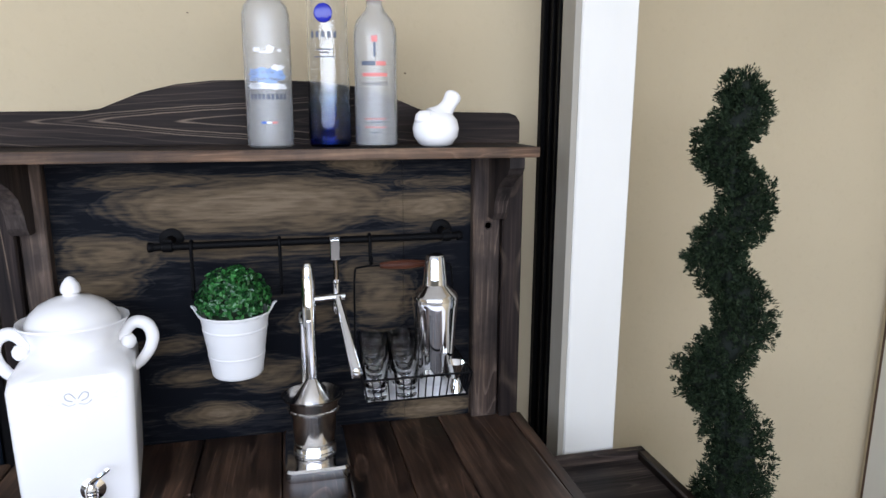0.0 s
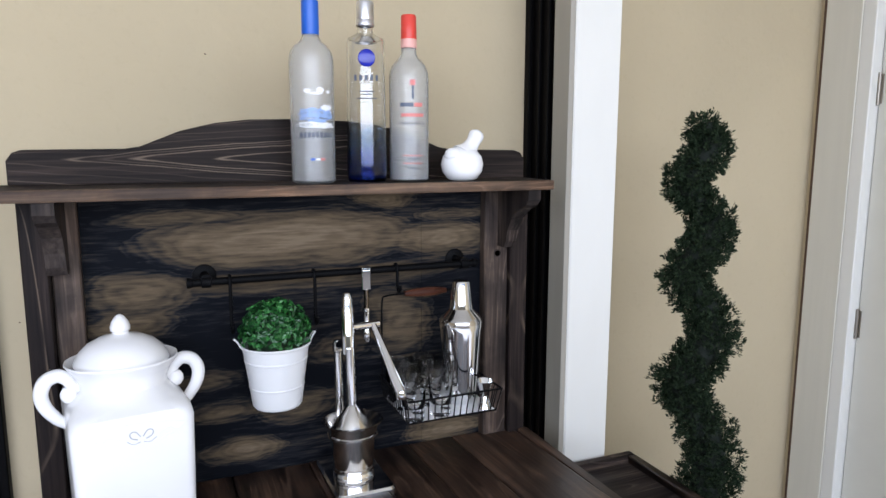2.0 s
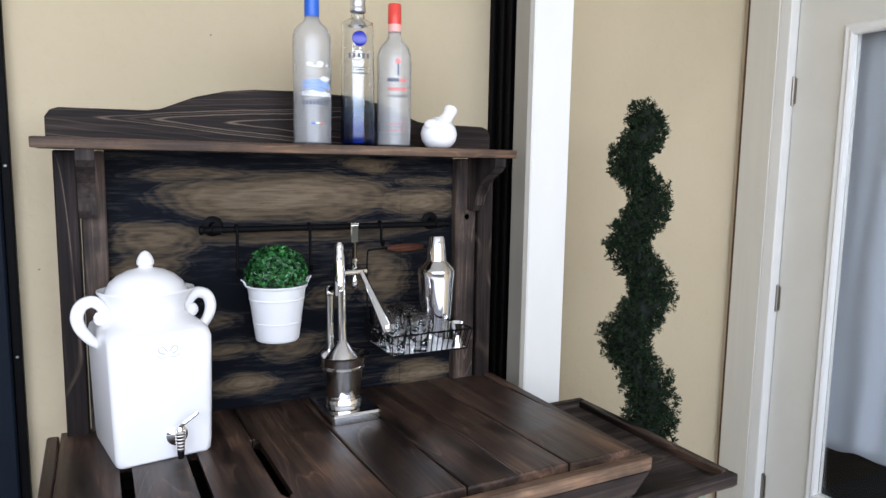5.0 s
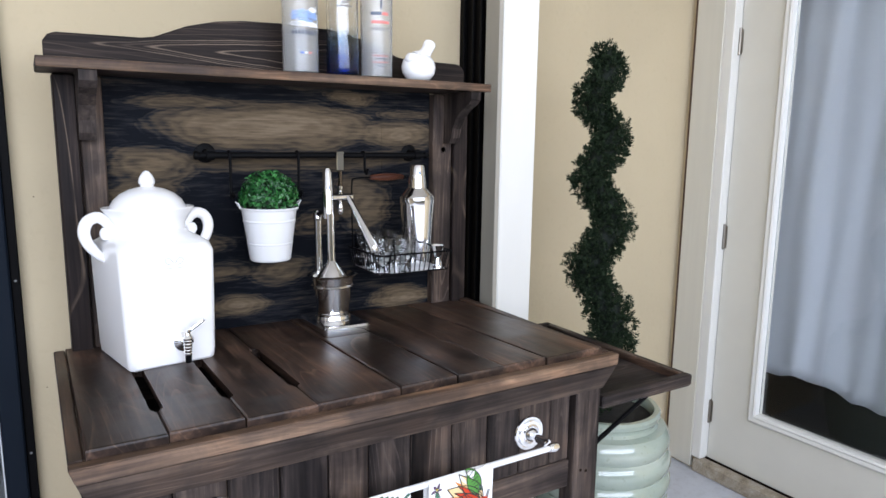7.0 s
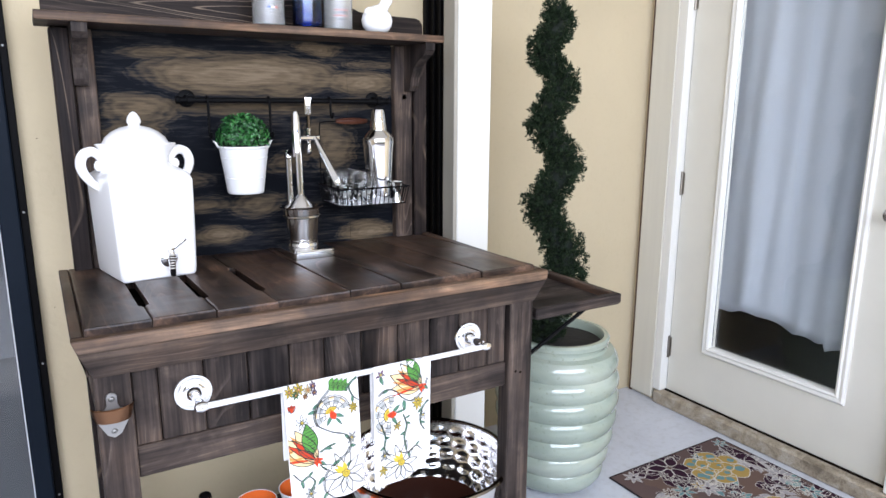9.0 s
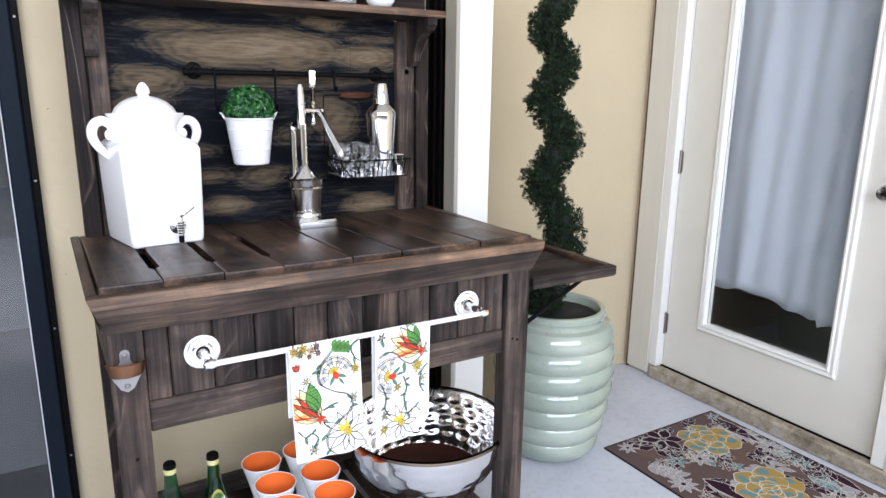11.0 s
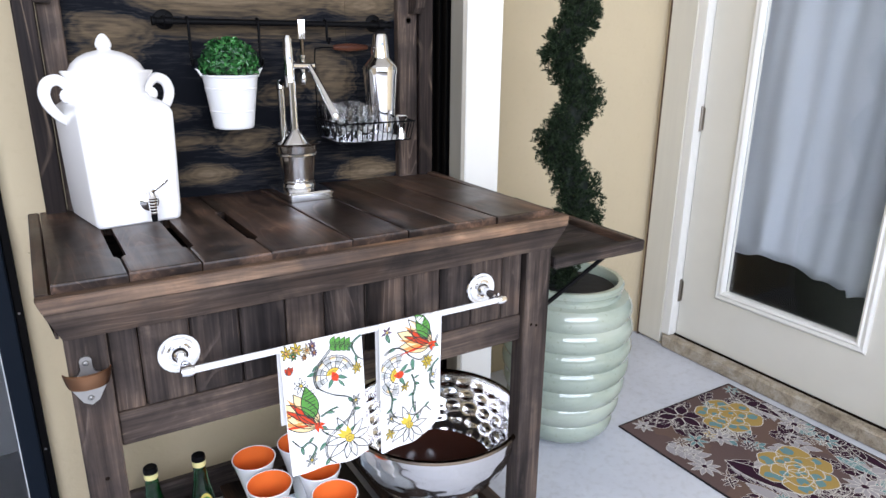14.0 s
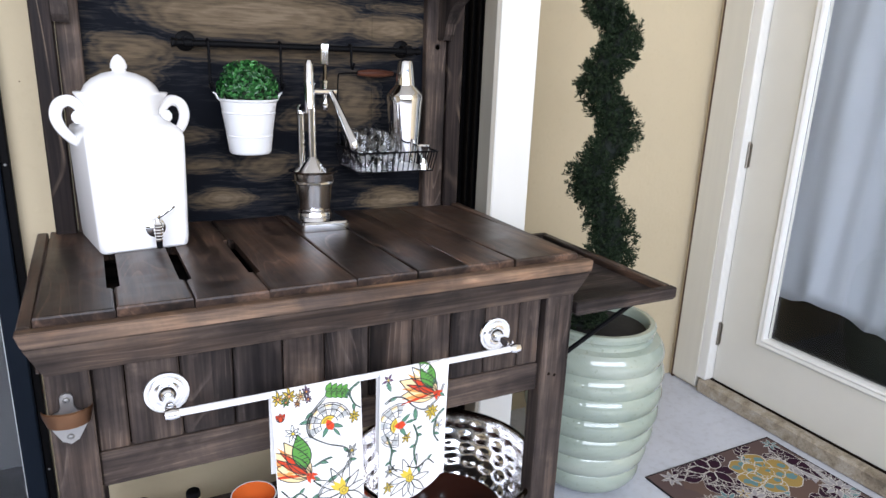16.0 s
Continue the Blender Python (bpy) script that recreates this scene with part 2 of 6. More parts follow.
def stucco(name, c, strength=0.5):
    m, t, b = material(name, 0.9)
    big = noise_of(t, mapped(t, (1, 1, 1)), 1.6, 4, 0.2)
    sm = noise_of(t, mapped(t, (1, 1, 1)), 55, 5, 0.3)
    col = ramp_of(t, big, [(0.3, tuple(x * 0.93 for x in c)), (0.7, tuple(min(1, x * 1.05) for x in c))])
    specks = ramp_of(t, sm, [(0.25, (0.82, 0.8, 0.76)), (0.45, (1, 1, 1))])
    t.links.new(mix_of(t, col, specks, 0.22, "MULTIPLY"), b.inputs["Base Color"])
    bump_of(t, b, noise_of(t, mapped(t, (1, 1, 1)), 34, 4, 0.5), strength, 0.003)
    return m


STUCCO = stucco("beige_stucco", (0.55, 0.458, 0.302))
CEIL = stucco("white_ceiling_paint", (0.75, 0.74, 0.70), 0.2)


def concrete():
    m, t, b = material("painted_concrete", 0.55)
    big = noise_of(t, mapped(t, (1, 1, 1)), 2.2, 6, 0.6)
    sm = noise_of(t, mapped(t, (1, 1, 1)), 40, 4, 0.1)
    col = ramp_of(t, big, [(0.3, (0.49, 0.51, 0.555)), (0.55, (0.55, 0.57, 0.615)), (0.75, (0.60, 0.62, 0.665))])
    blot = ramp_of(t, noise_of(t, mapped(t, (1, 1, 1)), 5.5, 7, 1.2, 0.65), [(0.36, (0.74, 0.73, 0.72)), (0.5, (1, 1, 1))])
    col = mix_of(t, col, blot, 0.32, "MULTIPLY")
    stain = ramp_of(t, sm, [(0.25, (0.86, 0.85, 0.83)), (0.5, (1, 1, 1))])
    t.links.new(mix_of(t, col, stain, 1.0, "MULTIPLY"), b.inputs["Base Color"])
    bump_of(t, b, sm, 0.15, 0.001)
    return m


CONCRETE = concrete()


def painted(name, c, rough=0.4, grain=(30, 30, 30), amount=0.08):
    m, t, b = material(name, rough)
    n = noise_of(t, mapped(t, grain), 1.0, 5, 0.3)
    col = ramp_of(t, n, [(0.25, tuple(x * (1 - amount) for x in c)), (0.6, c)])
    t.links.new(col, b.inputs["Base Color"])
    bump_of(t, b, n, 0.12, 0.0008)
    return m


WHITE_TRIM = painted("white_trim_paint", (0.78, 0.765, 0.71), 0.5, (12, 12, 3), 0.03)
DOOR_PAINT = painted("warm_white_door_paint", (0.70, 0.675, 0.595), 0.4, (6, 6, 6), 0.05)
CASING_PAINT = painted("casing_paint", (0.66, 0.63, 0.54), 0.45, (40, 40, 2), 0.06)
# greige that holds the shade of the corner board's side face
SIDE_SHADE = painted("greige_side_shade", (0.36, 0.335, 0.28), 0.6, (20, 20, 3), 0.08)
BLACK_FRAME = painted("black_window_frame", (0.003, 0.0028, 0.003), 0.5)
BLACK_FRAME.node_tree.nodes["Principled BSDF"].inputs["Specular IOR Level"].default_value = 0.06
NAVY_FRAME = painted("dark_slate_frame", (0.008, 0.012, 0.019), 0.5)
NAVY_FRAME.node_tree.nodes["Principled BSDF"].inputs["Specular IOR Level"].default_value = 0.07
# knots and screw heads, also painted shade in board seams and door gap
KNOT_GAP = painted("dark_knot_and_gap_shade", (0.012, 0.008, 0.006), 0.8)
KNOT_GAP.node_tree.nodes["Principled BSDF"].inputs["Specular IOR Level"].default_value = 0.03


def worn_sill():
    """Sandy concrete, mottled with damp and chips."""
    m, t, b = material("sandy_concrete_sill", 0.9)
    blot = noise_of(t, mapped(t, (1, 1, 1)), 16, 6, 0.8, 0.65)
    grit = noise_of(t, mapped(t, (1, 1, 1)), 160, 4, 0.2)
    col = ramp_of(t, blot, [(0.32, (0.17, 0.135, 0.095)), (0.48, (0.33, 0.275, 0.20)), (0.66, (0.46, 0.41, 0.34))])
    t.links.new(mix_of(t, col, ramp_of(t, grit, [(0.3, (0.6, 0.58, 0.55)), (0.5, (1, 1, 1))]), 0.8, "MULTIPLY"), b.inputs["Base Color"])
    bump_of(t, b, mix_of(t, blot, grit, 0.5), 0.8, 0.004)
    return m


SILL = worn_sill()
CAULK = painted("brown_caulk", (0.10, 0.055, 0.035), 0.8)
CERAMIC = painted("white_glazed_ceramic", (0.90, 0.89, 0.885), 0.16, (4, 4, 4), 0.02)
WHITE_METAL = painted("white_enamelled_metal", (0.78, 0.78, 0.78), 0.3, (8, 8, 8), 0.03)
IRON = painted("black_powder_coated_steel", (0.004, 0.004, 0.0045), 0.5)
IRON.node_tree.nodes["Principled BSDF"].inputs["Specular IOR Level"].default_value = 0.06
GREY_PRINT = painted("faint_grey_relief", (0.45, 0.45, 0.47), 0.4)
BRASS, _t, _b = material("dull_hinge_metal", 0.4, 1.0, (0.30, 0.27, 0.23))
HAMMERED, _t, _b = material("hammered_steel", 0.13, 1.0, (0.80, 0.79, 0.79))
CHROME, _t, _b = material("chrome", 0.06, 1.0, (0.86, 0.86, 0.87))
STEEL, _t, _b = material("brushed_steel", 0.13, 1.0, (0.64, 0.62, 0.60))
bump_of(_t, _b, noise_of(_t, mapped(_t, (3, 3, 300)), 1.0, 3), 0.06, 0.0004)
DULL_STEEL, _t, _b = material("dull_worn_steel", 0.5, 1.0, (0.30, 0.295, 0.285))
DARK_CHROME, _t, _b = material("smoked_chrome_rim", 0.15, 1.0, (0.20, 0.16, 0.12))
COPPER, _t, _b = material("aged_copper", 0.38, 1.0, (0.34, 0.185, 0.105))
_b.inputs["Roughness"].default_value = 0.3
ZINC, _t, _b = material("galvanised_zinc", 0.4, 1.0, (0.62, 0.66, 0.70))
_t.links.new(ramp_of(_t, noise_of(_t, mapped(_t, (1, 1, 1)), 60, 3), [(0.3, (0.5, 0.55, 0.6)), (0.7, (0.74, 0.78, 0.82))]), _b.inputs["Base Color"])


def glass(name, color=(1, 1, 1), rough=0.0, ior=1.45):
    m, t, b = material(name, rough, 0.0, color)
    b.inputs["Transmission Weight"].default_value = 1.0
    b.inputs["IOR"].default_value = ior
    return m


GLASS = glass("clear_glass")
FROST = glass("frosted_glass", (0.98, 0.99, 0.99), 0.26)
FROST.node_tree.nodes["Principled BSDF"].inputs["Transmission Weight"].default_value = 0.87
GREEN_GLASS = glass("green_bottle_glass", (0.05, 0.46, 0.16), 0.02)


def graded_bottle():
    """Clear glass lacquered deep blue towards the foot."""
    m, t, b = material("blue_graded_glass", 0.03)
    b.inputs["Transmission Weight"].default_value = 1.0
    tc = t.nodes.new("ShaderNodeTexCoord")
    sx = t.nodes.new("ShaderNodeSeparateXYZ")
    t.links.new(tc.outputs["Object"], sx.inputs[0])
    mr = t.nodes.new("ShaderNodeMapRange")
    mr.inputs["From Max"].default_value = 0.13
    t.links.new(sx.outputs["Z"], mr.inputs["Value"])
    col = ramp_of(t, mr.outputs[0], [(0.0, (0.03, 0.07, 0.42)), (0.25, (0.06, 0.15, 0.52)), (0.55, (0.45, 0.60, 0.76)), (0.85, (0.97, 0.98, 0.99))])
    t.links.new(col, b.inputs["Base Color"])
    return m


BLUE_GLASS = graded_bottle()
PANE = glass("window_pane", (0.95, 0.97, 0.97), 0.0, 1.5)


def glaze():
    """Pale celadon crackle glaze, darker where it runs thin."""
    m, t, b = material("celadon_glaze", 0.07)
    n = noise_of(t, mapped(t, (3, 3, 6)), 1.0, 5, 0.8)
    s = noise_of(t, mapped(t, (1, 1, 1)), 70, 3)
    col = ramp_of(t, n, [(0.3, (0.26, 0.315, 0.255)), (0.55, (0.355, 0.41, 0.335)), (0.75, (0.46, 0.50, 0.42))])
    t.links.new(mix_of(t, col, ramp_of(t, s, [(0.28, (0.7, 0.68, 0.6)), (0.4, (1, 1, 1))]), 0.6, "MULTIPLY"), b.inputs["Base Color"])
    b.inputs["Coat Weight"].default_value = 0.9
    b.inputs["Coat Roughness"].default_value = 0.04
    bump_of(t, b, n, 0.15, 0.004)
    return m


GLAZE = glaze()


def foliage(name, a, c, rough=0.5):
    m, t, b = material(name, rough)
    g = t.nodes.new("ShaderNodeNewGeometry")
    col = ramp_of(t, g.outputs["Random Per Island"], [(0.0, a), (0.6, tuple((x + y) / 2 for x, y in zip(a, c))), (1.0, c)])
    t.links.new(col, b.inputs["Base Color"])
    return m


CEDAR = foliage("cedar_sprigs", (0.004, 0.010, 0.005), (0.040, 0.060, 0.030), 0.65)
CEDAR.node_tree.nodes["Principled BSDF"].inputs["Specular IOR Level"].default_value = 0.12
# near-black green for trunk and core, standing in for shade inside the spiral
TWIG_SHADE = foliage("painted_twig_shade", (0.004, 0.008, 0.004), (0.006, 0.012, 0.006), 0.8)
BOXWOOD = foliage("boxwood_leaves", (0.003, 0.030, 0.008), (0.045, 0.21, 0.045), 0.32)
SOIL = stucco("dark_soil", (0.009, 0.0075, 0.006), 0.8)
TURNED = stained_wood("reddish_turned_wood", "x", (0.03, 0.012, 0.008), (0.08, 0.03, 0.018), (0.14, 0.06, 0.035), 0.35)


def cloth(name, c, scale=900):
    m, t, b = material(name, 0.95, 0, c, 0.08)
    n = noise_of(t, mapped(t, (1, 1, 1)), scale, 2)
    t.links.new(ramp_of(t, n, [(0.2, tuple(x * 0.88 for x in c)), (0.6, c)]), b.inputs["Base Color"])
    bump_of(t, b, n, 0.3, 0.0005)
    return m


COTTON = cloth("white_cotton", (0.82, 0.81, 0.79))
PRINT = {
    "ink": cloth("ink_print", (0.045, 0.045, 0.04)), "red": cloth("red_print", (0.55, 0.06, 0.025)),
    "orange": cloth("orange_print", (0.72, 0.30, 0.09)), "cream": cloth("cream_print", (0.80, 0.60, 0.32)),
    "yellow": cloth("yellow_print", (0.62, 0.45, 0.06)), "green": cloth("green_print", (0.10, 0.28, 0.06)),
    "teal": cloth("teal_print", (0.10, 0.22, 0.15)), "violet": cloth("violet_print", (0.24, 0.13, 0.24)),
    "grey": cloth("grey_print", (0.42, 0.43, 0.42)), "white": cloth("white_print", (0.8, 0.8, 0.78)),
}
MAT_BASE = cloth("brown_mat_weave", (0.112, 0.076, 0.070), 300)
WEAVE = {
    "line": cloth("pale_weave", (0.58, 0.55, 0.50), 300), "plum": cloth("plum_weave", (0.032, 0.012, 0.024), 300),
    "gold": cloth("gold_weave", (0.36, 0.245, 0.075), 300), "teal": cloth("teal_weave", (0.13, 0.24, 0.25), 300),
    "grey": cloth("grey_weave", (0.33, 0.31, 0.32), 300), "tan": cloth("tan_weave", (0.135, 0.088, 0.070), 300),
}
MAT_EDGE = cloth("black_mat_binding", (0.02, 0.018, 0.018), 300)
ENAMEL_ORANGE = painted("orange_enamel", (0.86, 0.18, 0.035), 0.15, (5, 5, 5), 0.05)
RED_CAP = painted("red_foil_cap", (0.70, 0.06, 0.04), 0.35)
PINK_CAP = painted("pink_band", (0.80, 0.42, 0.36), 0.4)
BLUE_CAP = painted("blue_foil_cap", (0.02, 0.12, 0.55), 0.35)
SILVER_CAP, _t, _b = material("silver_foil_cap", 0.3, 1.0, (0.8, 0.8, 0.82))
BLUE_SEAL = painted("cobalt_seal", (0.012, 0.02, 0.36), 0.15)
PALE_BLUE = painted("pale_blue_print", (0.30, 0.44, 0.74), 0.35)
LABEL_WHITE = painted("white_label_print", (0.85, 0.86, 0.88), 0.4)
LABEL_INK = painted("slate_label_print", (0.10, 0.12, 0.17), 0.4)
LABEL_RED = painted("coral_label_print", (0.70, 0.22, 0.20), 0.4)
LABEL_GOLD = painted("gold_label", (0.55, 0.45, 0.10), 0.35)
LABEL_YELLOW = painted("yellow_label", (0.75, 0.68, 0.30), 0.4)
CURTAIN, _t, _b = material("sheer_grey_curtain", 0.9, 0, (0.40, 0.425, 0.46))
_b.inputs["Transmission Weight"].default_value = 0.0
# grey tuned to stand in for dimness and reflection behind the sliding pane
INSIDE = painted("room_dimness_grey", (0.10, 0.108, 0.115), 0.8)
# near-black that stands in for the unlit room behind the curtain
ROOM_SHADE = painted("painted_room_shade", (0.022, 0.020, 0.020), 0.8)
PAVING = stucco("pale_gravel", (0.22, 0.21, 0.19), 0.8)
# brown that paints the worktop's underside as mirrored in the tub
REFLECTED_BROWN, _t, _b = material("reflected_wood_brown", 0.12, 0, (0.055, 0.020, 0.013))


# ---- mesh helpers ----
def part(name, bm, mat, parent=None, label="", smooth=False, angle=38):
    """Links a bmesh as one mesh object, under a thing or a part."""
    me = bpy.data.meshes.new(name)
    bm.normal_update()
    bm.to_mesh(me)
    bm.free()
    if smooth:
        me.shade_smooth()
        me.set_sharp_from_angle(angle=radians(angle))
    for x in (mat if isinstance(mat, (list, tuple)) else [mat]):
        me.materials.append(x)
    ob = new(name, me)
    if parent is not None:
        ob.parent = parent
    if label:
        tagged(ob, label)
    return ob


def thing(name, label, category, at=(0, 0, 0), turn=0.0, group=""):
    ob = new(name)
    ob.empty_display_size = 0.05
    ob.matrix_world = pose(*at, 0, 0, turn)
    return tagged(ob, label, category, group)


def structure(name, bm, mat, label, category):
    ob = part(name, bm, mat)
    return tagged(ob, label, category, kind="structure")


def box(x0, x1, y0, y1, z0, z1, bevel=0.0, bm=None, segments=1):
    own = bmesh.new()
    bmesh.ops.create_cube(own, size=1)
    for v in own.verts:
        v.co = ((x0 + x1) / 2 + v.co.x * (x1 - x0), (y0 + y1) / 2 + v.co.y * (y1 - y0), (z0 + z1) / 2 + v.co.z * (z1 - z0))
    if bevel:
        bmesh.ops.bevel(own, geom=own.edges[:], offset=bevel, segments=segments, profile=0.6, affect="EDGES")
    return joined(own, bm)


def joined(own, bm=None):
    if bm is None:
        return own
    me = bpy.data.meshes.new("tmp")
    own.to_mesh(me)
    own.free()
    bm.from_mesh(me)
    bpy.data.meshes.remove(me)
    return bm


def moved(bm, m):
    bmesh.ops.transform(bm, matrix=m, verts=bm.verts)
    return bm


def lathe(profile, seg=40, bm=None, at=(0, 0, 0), squash=(1, 1)):
    """Turns (radius, height) pairs about the z axis."""
    own = bmesh.new()
    rings = []
    for r, z in profile:
        if r < 1e-5:
            rings.append([own.verts.new((at[0], at[1], at[2] + z))])
        else:
            rings.append([own.verts.new((at[0] + squash[0] * r * math.cos(2 * math.pi * i / seg), at[1] + squash[1] * r * math.sin(2 * math.pi * i / seg), at[2] + z)) for i in range(seg)])
    for a, b in zip(rings, rings[1:]):
        if len(a) == 1 and len(b) == 1:
            continue
        for i in range(seg):
            j = (i + 1) % seg
            if len(a) == 1:
                own.faces.new((a[0], b[j], b[i]))
            elif len(b) == 1:
                own.faces.new((a[i], a[j], b[0]))
            else:
                own.faces.new((a[i], a[j], b[j], b[i]))
    bmesh.ops.recalc_face_normals(own, faces=own.faces)
    return joined(own, bm)


def tube(points, radius, seg=10, bm=None, closed=False):
    """A round bar along points; radius may be one number or one a point."""
    own = bmesh.new()
    pts = [Vector(p) for p in points]
    n = len(pts)
    rad = [radius] * n if isinstance(radius, (int, float)) else list(radius)
    up = None
    rings = []
    for i, p in enumerate(pts):
        if closed:
            d = (pts[(i + 1) % n] - pts[i - 1]).normalized()
        else:
            d = (pts[min(i + 1, n - 1)] - pts[max(i - 1, 0)]).normalized()
        if up is None:
            up = d.orthogonal().normalized()
        up = (up - d * up.dot(d)).normalized()
        side = d.cross(up)
        rings.append([own.verts.new(p + rad[i] * (math.cos(2 * math.pi * k / seg) * up + math.sin(2 * math.pi * k / seg) * side)) for k in range(seg)])
    for i in range(n if closed else n - 1):
        a, b = rings[i], rings[(i + 1) % n]
        for k in range(seg):
            own.faces.new((a[k], a[(k + 1) % seg], b[(k + 1) % seg], b[k]))
    if not closed:
        own.faces.new(rings[0][::-1])
        own.faces.new(rings[-1])
    bmesh.ops.recalc_face_normals(own, faces=own.faces)
    return joined(own, bm)


def prism(outline, y0, y1, bevel=0.0):
    """An outline of (x, z) pairs, given thickness along y."""
    own = bmesh.new()
    a = [own.verts.new((x, y0, z)) for x, z in outline]
    b = [own.verts.new((x, y1, z)) for x, z in outline]
    own.faces.new(a)
    own.faces.new(b[::-1])
    for i in range(len(a)):
        j = (i + 1) % len(a)
        own.faces.new((a[i], b[i], b[j], a[j]))
    bmesh.ops.recalc_face_normals(own, faces=own.faces)
    if bevel:
        sharp = [e for e in own.edges if (e.verts[0].co.y - y0) * (e.verts[1].co.y - y0) < 1e-9 and abs(e.verts[0].co.y - e.verts[1].co.y) < 1e-6]
        bmesh.ops.bevel(own, geom=sharp, offset=bevel, segments=2, profile=0.6, affect="EDGES")
    return own


def smooth_line(points, steps=6):
    """Catmull-Rom through the points."""
    p = [Vector(q) for q in points]
    p = [2 * p[0] - p[1]] + p + [2 * p[-1] - p[-2]]
    out = []
    for i in range(1, len(p) - 2):
        for s in range(steps):
            t = s / steps
            out.append(0.5 * ((2 * p[i]) + (p[i + 1] - p[i - 1]) * t + (2 * p[i - 1] - 5 * p[i] + 4 * p[i + 1] - p[i + 2]) * t * t + (3 * p[i] - p[i - 1] - 3 * p[i + 1] + p[i + 2]) * t ** 3))
    return out + [p[-2]]


def letters(text, size, mat, parent, name, place, label="", depth=0.0002):
    """Raised lettering; place is the pose of its centre, the reader in front of -y."""
    cu = bpy.data.curves.new(name, "FONT")
    cu.body, cu.size, cu.align_x, cu.align_y, cu.extrude = text, size, "CENTER", "CENTER", depth
    tmp = new("tmp", cu)
    me = bpy.data.meshes.new_from_object(tmp.evaluated_get(bpy.context.evaluated_depsgraph_get()))
    bpy.data.objects.remove(tmp)
    bpy.data.curves.remove(cu)
    me.materials.clear()
    me.materials.append(mat)
    ob = new(name, me)
    ob.parent = parent
    ob.matrix_basis = place @ pose(0, 0, 0, 90, 0, 0)
    if label:
        tagged(ob, label)
    return ob

# ---- structure ----
WALL_Y, WALL_R, NICHE_Y = 1.50, 1.90, 1.66
structure("ground", box(-400, 400, -400, 400, -0.5, -0.06), PAVING, "pale gravel ground beyond the covered patio", "ground")
structure("floor", box(-4.5, 2.3, -3.2, 2.0, -0.2, 0.0), CONCRETE, "pale grey painted concrete patio floor with stains", "floor")
# unseen roof; its front edge is set to hold sun off the bench
structure("ceiling", box(-4.6, 2.5, -1.6, 2.0, 2.75, 2.95), CEIL, "unseen white painted patio ceiling, placed to block the sun", "ceiling")
structure("wall_back", box(-0.46, 0.80, WALL_Y, WALL_Y + 0.2, 0, 2.75), STUCCO, "beige stucco wall behind the bench", "wall")
_b = box(0.80, 2.1, NICHE_Y, NICHE_Y + 0.2, 0, 2.75)
structure("wall_niche", _b, STUCCO, "beige stucco wall behind the spiral topiary", "wall")
# door wall with its opening
DY0, DY1, DTOP = 0.50, 1.455, 2.10
_b = box(WALL_R + 0.012, 2.1, DY1 + 0.05, NICHE_Y, 0, 2.75)
box(WALL_R + 0.012, 2.1, -2.6, DY0 - 0.05, 0, 2.75, bm=_b)
box(WALL_R + 0.012, 2.1, DY0 - 0.05, DY1 + 0.05, DTOP + 0.05, 2.75, bm=_b)
structure("wall_right", _b, STUCCO, "beige stucco wall around the glazed door", "wall")
_wall = bpy.data.objects["wall_back"]
for _x, _z, _r in ((-0.056, 1.763, 0.0016), (0.381, 1.653, 0.0022), (-0.42, 1.24, 0.0016), (-0.425, 0.80, 0.0014)):
    part("pit", moved(lathe([(0, 0.001), (_r, 0.0006), (_r * 1.2, 0.0)], 9, squash=(1.0, 0.7)), pose(_x, WALL_Y - 0.0002, _z, 90, 0, 0)), CAULK, _wall)
# unseen wall, added so the chrome mirrors more than bright ground
structure("wall_for_reflections", box(-9, 9, -7.2, -7.0, -0.06, 1.8), STUCCO, "unseen plain wall added beyond the patio to vary reflections", "wall")
structure("wall_left_far", box(-4.6, -4.4, -2.6, 2.0, 0, 2.75), STUCCO, "plain wall at the end of the patio", "wall")
structure("wall_back_far", box(-4.4, -2.35, WALL_Y, WALL_Y + 0.2, 0, 2.75), STUCCO, "plain stucco wall beyond the sliding door", "wall")
structure("wall_over_slider", box(-2.35, -0.46, WALL_Y, WALL_Y + 0.2, 2.12, 2.75), STUCCO, "stucco wall above the sliding door", "wall")

# dark frame and white corner board
_b = box(0.700, 0.80, 1.352, WALL_Y, 0, 2.75, 0.003)
box(0.690, 0.70, 1.392, 1.404, 0, 2.75, 0.002, _b)
box(0.692, 0.70, 1.435, 1.447, 0, 2.75, 0.002, _b)
box(0.688, 0.70, 1.478, WALL_Y, 0, 2.75, 0.002, _b)
structure("black_jamb", _b, BLACK_FRAME, "black metal window jamb with stepped grooves", "window jamb")
_b = box(0.692, 0.812, 1.285, 1.352, 0.0, 2.75, 0.003)
box(0.80, 0.812, 1.352, NICHE_Y, 0, 2.75, 0.002, _b)
# thin strip over the board's side, its shade put into the colour
structure("board_side_shade", box(0.6782, 0.6918, 1.288, 1.3515, 0.0, 2.75, 0.001), SIDE_SHADE, "side of the corner board, its shade put into a greige tone", "trim")
structure("white_corner_board", _b, WHITE_TRIM, "white painted corner board standing on the patio floor", "trim")

# sliding glass door at the end of the bench wall
win = new("window_1")
tagged(win, "dark framed sliding glass door reflecting the patio", "sliding door", kind="structure")
part("jamb", box(-0.520, -0.476, 1.462, 1.56, 0.0, 2.12, 0.004), NAVY_FRAME, win)
_j = part("jamb_strip", box(-0.476, -0.458, 1.474, 1.56, 0.0, 2.12, 0.002), BLACK_FRAME, win, "black strip beside the jamb")
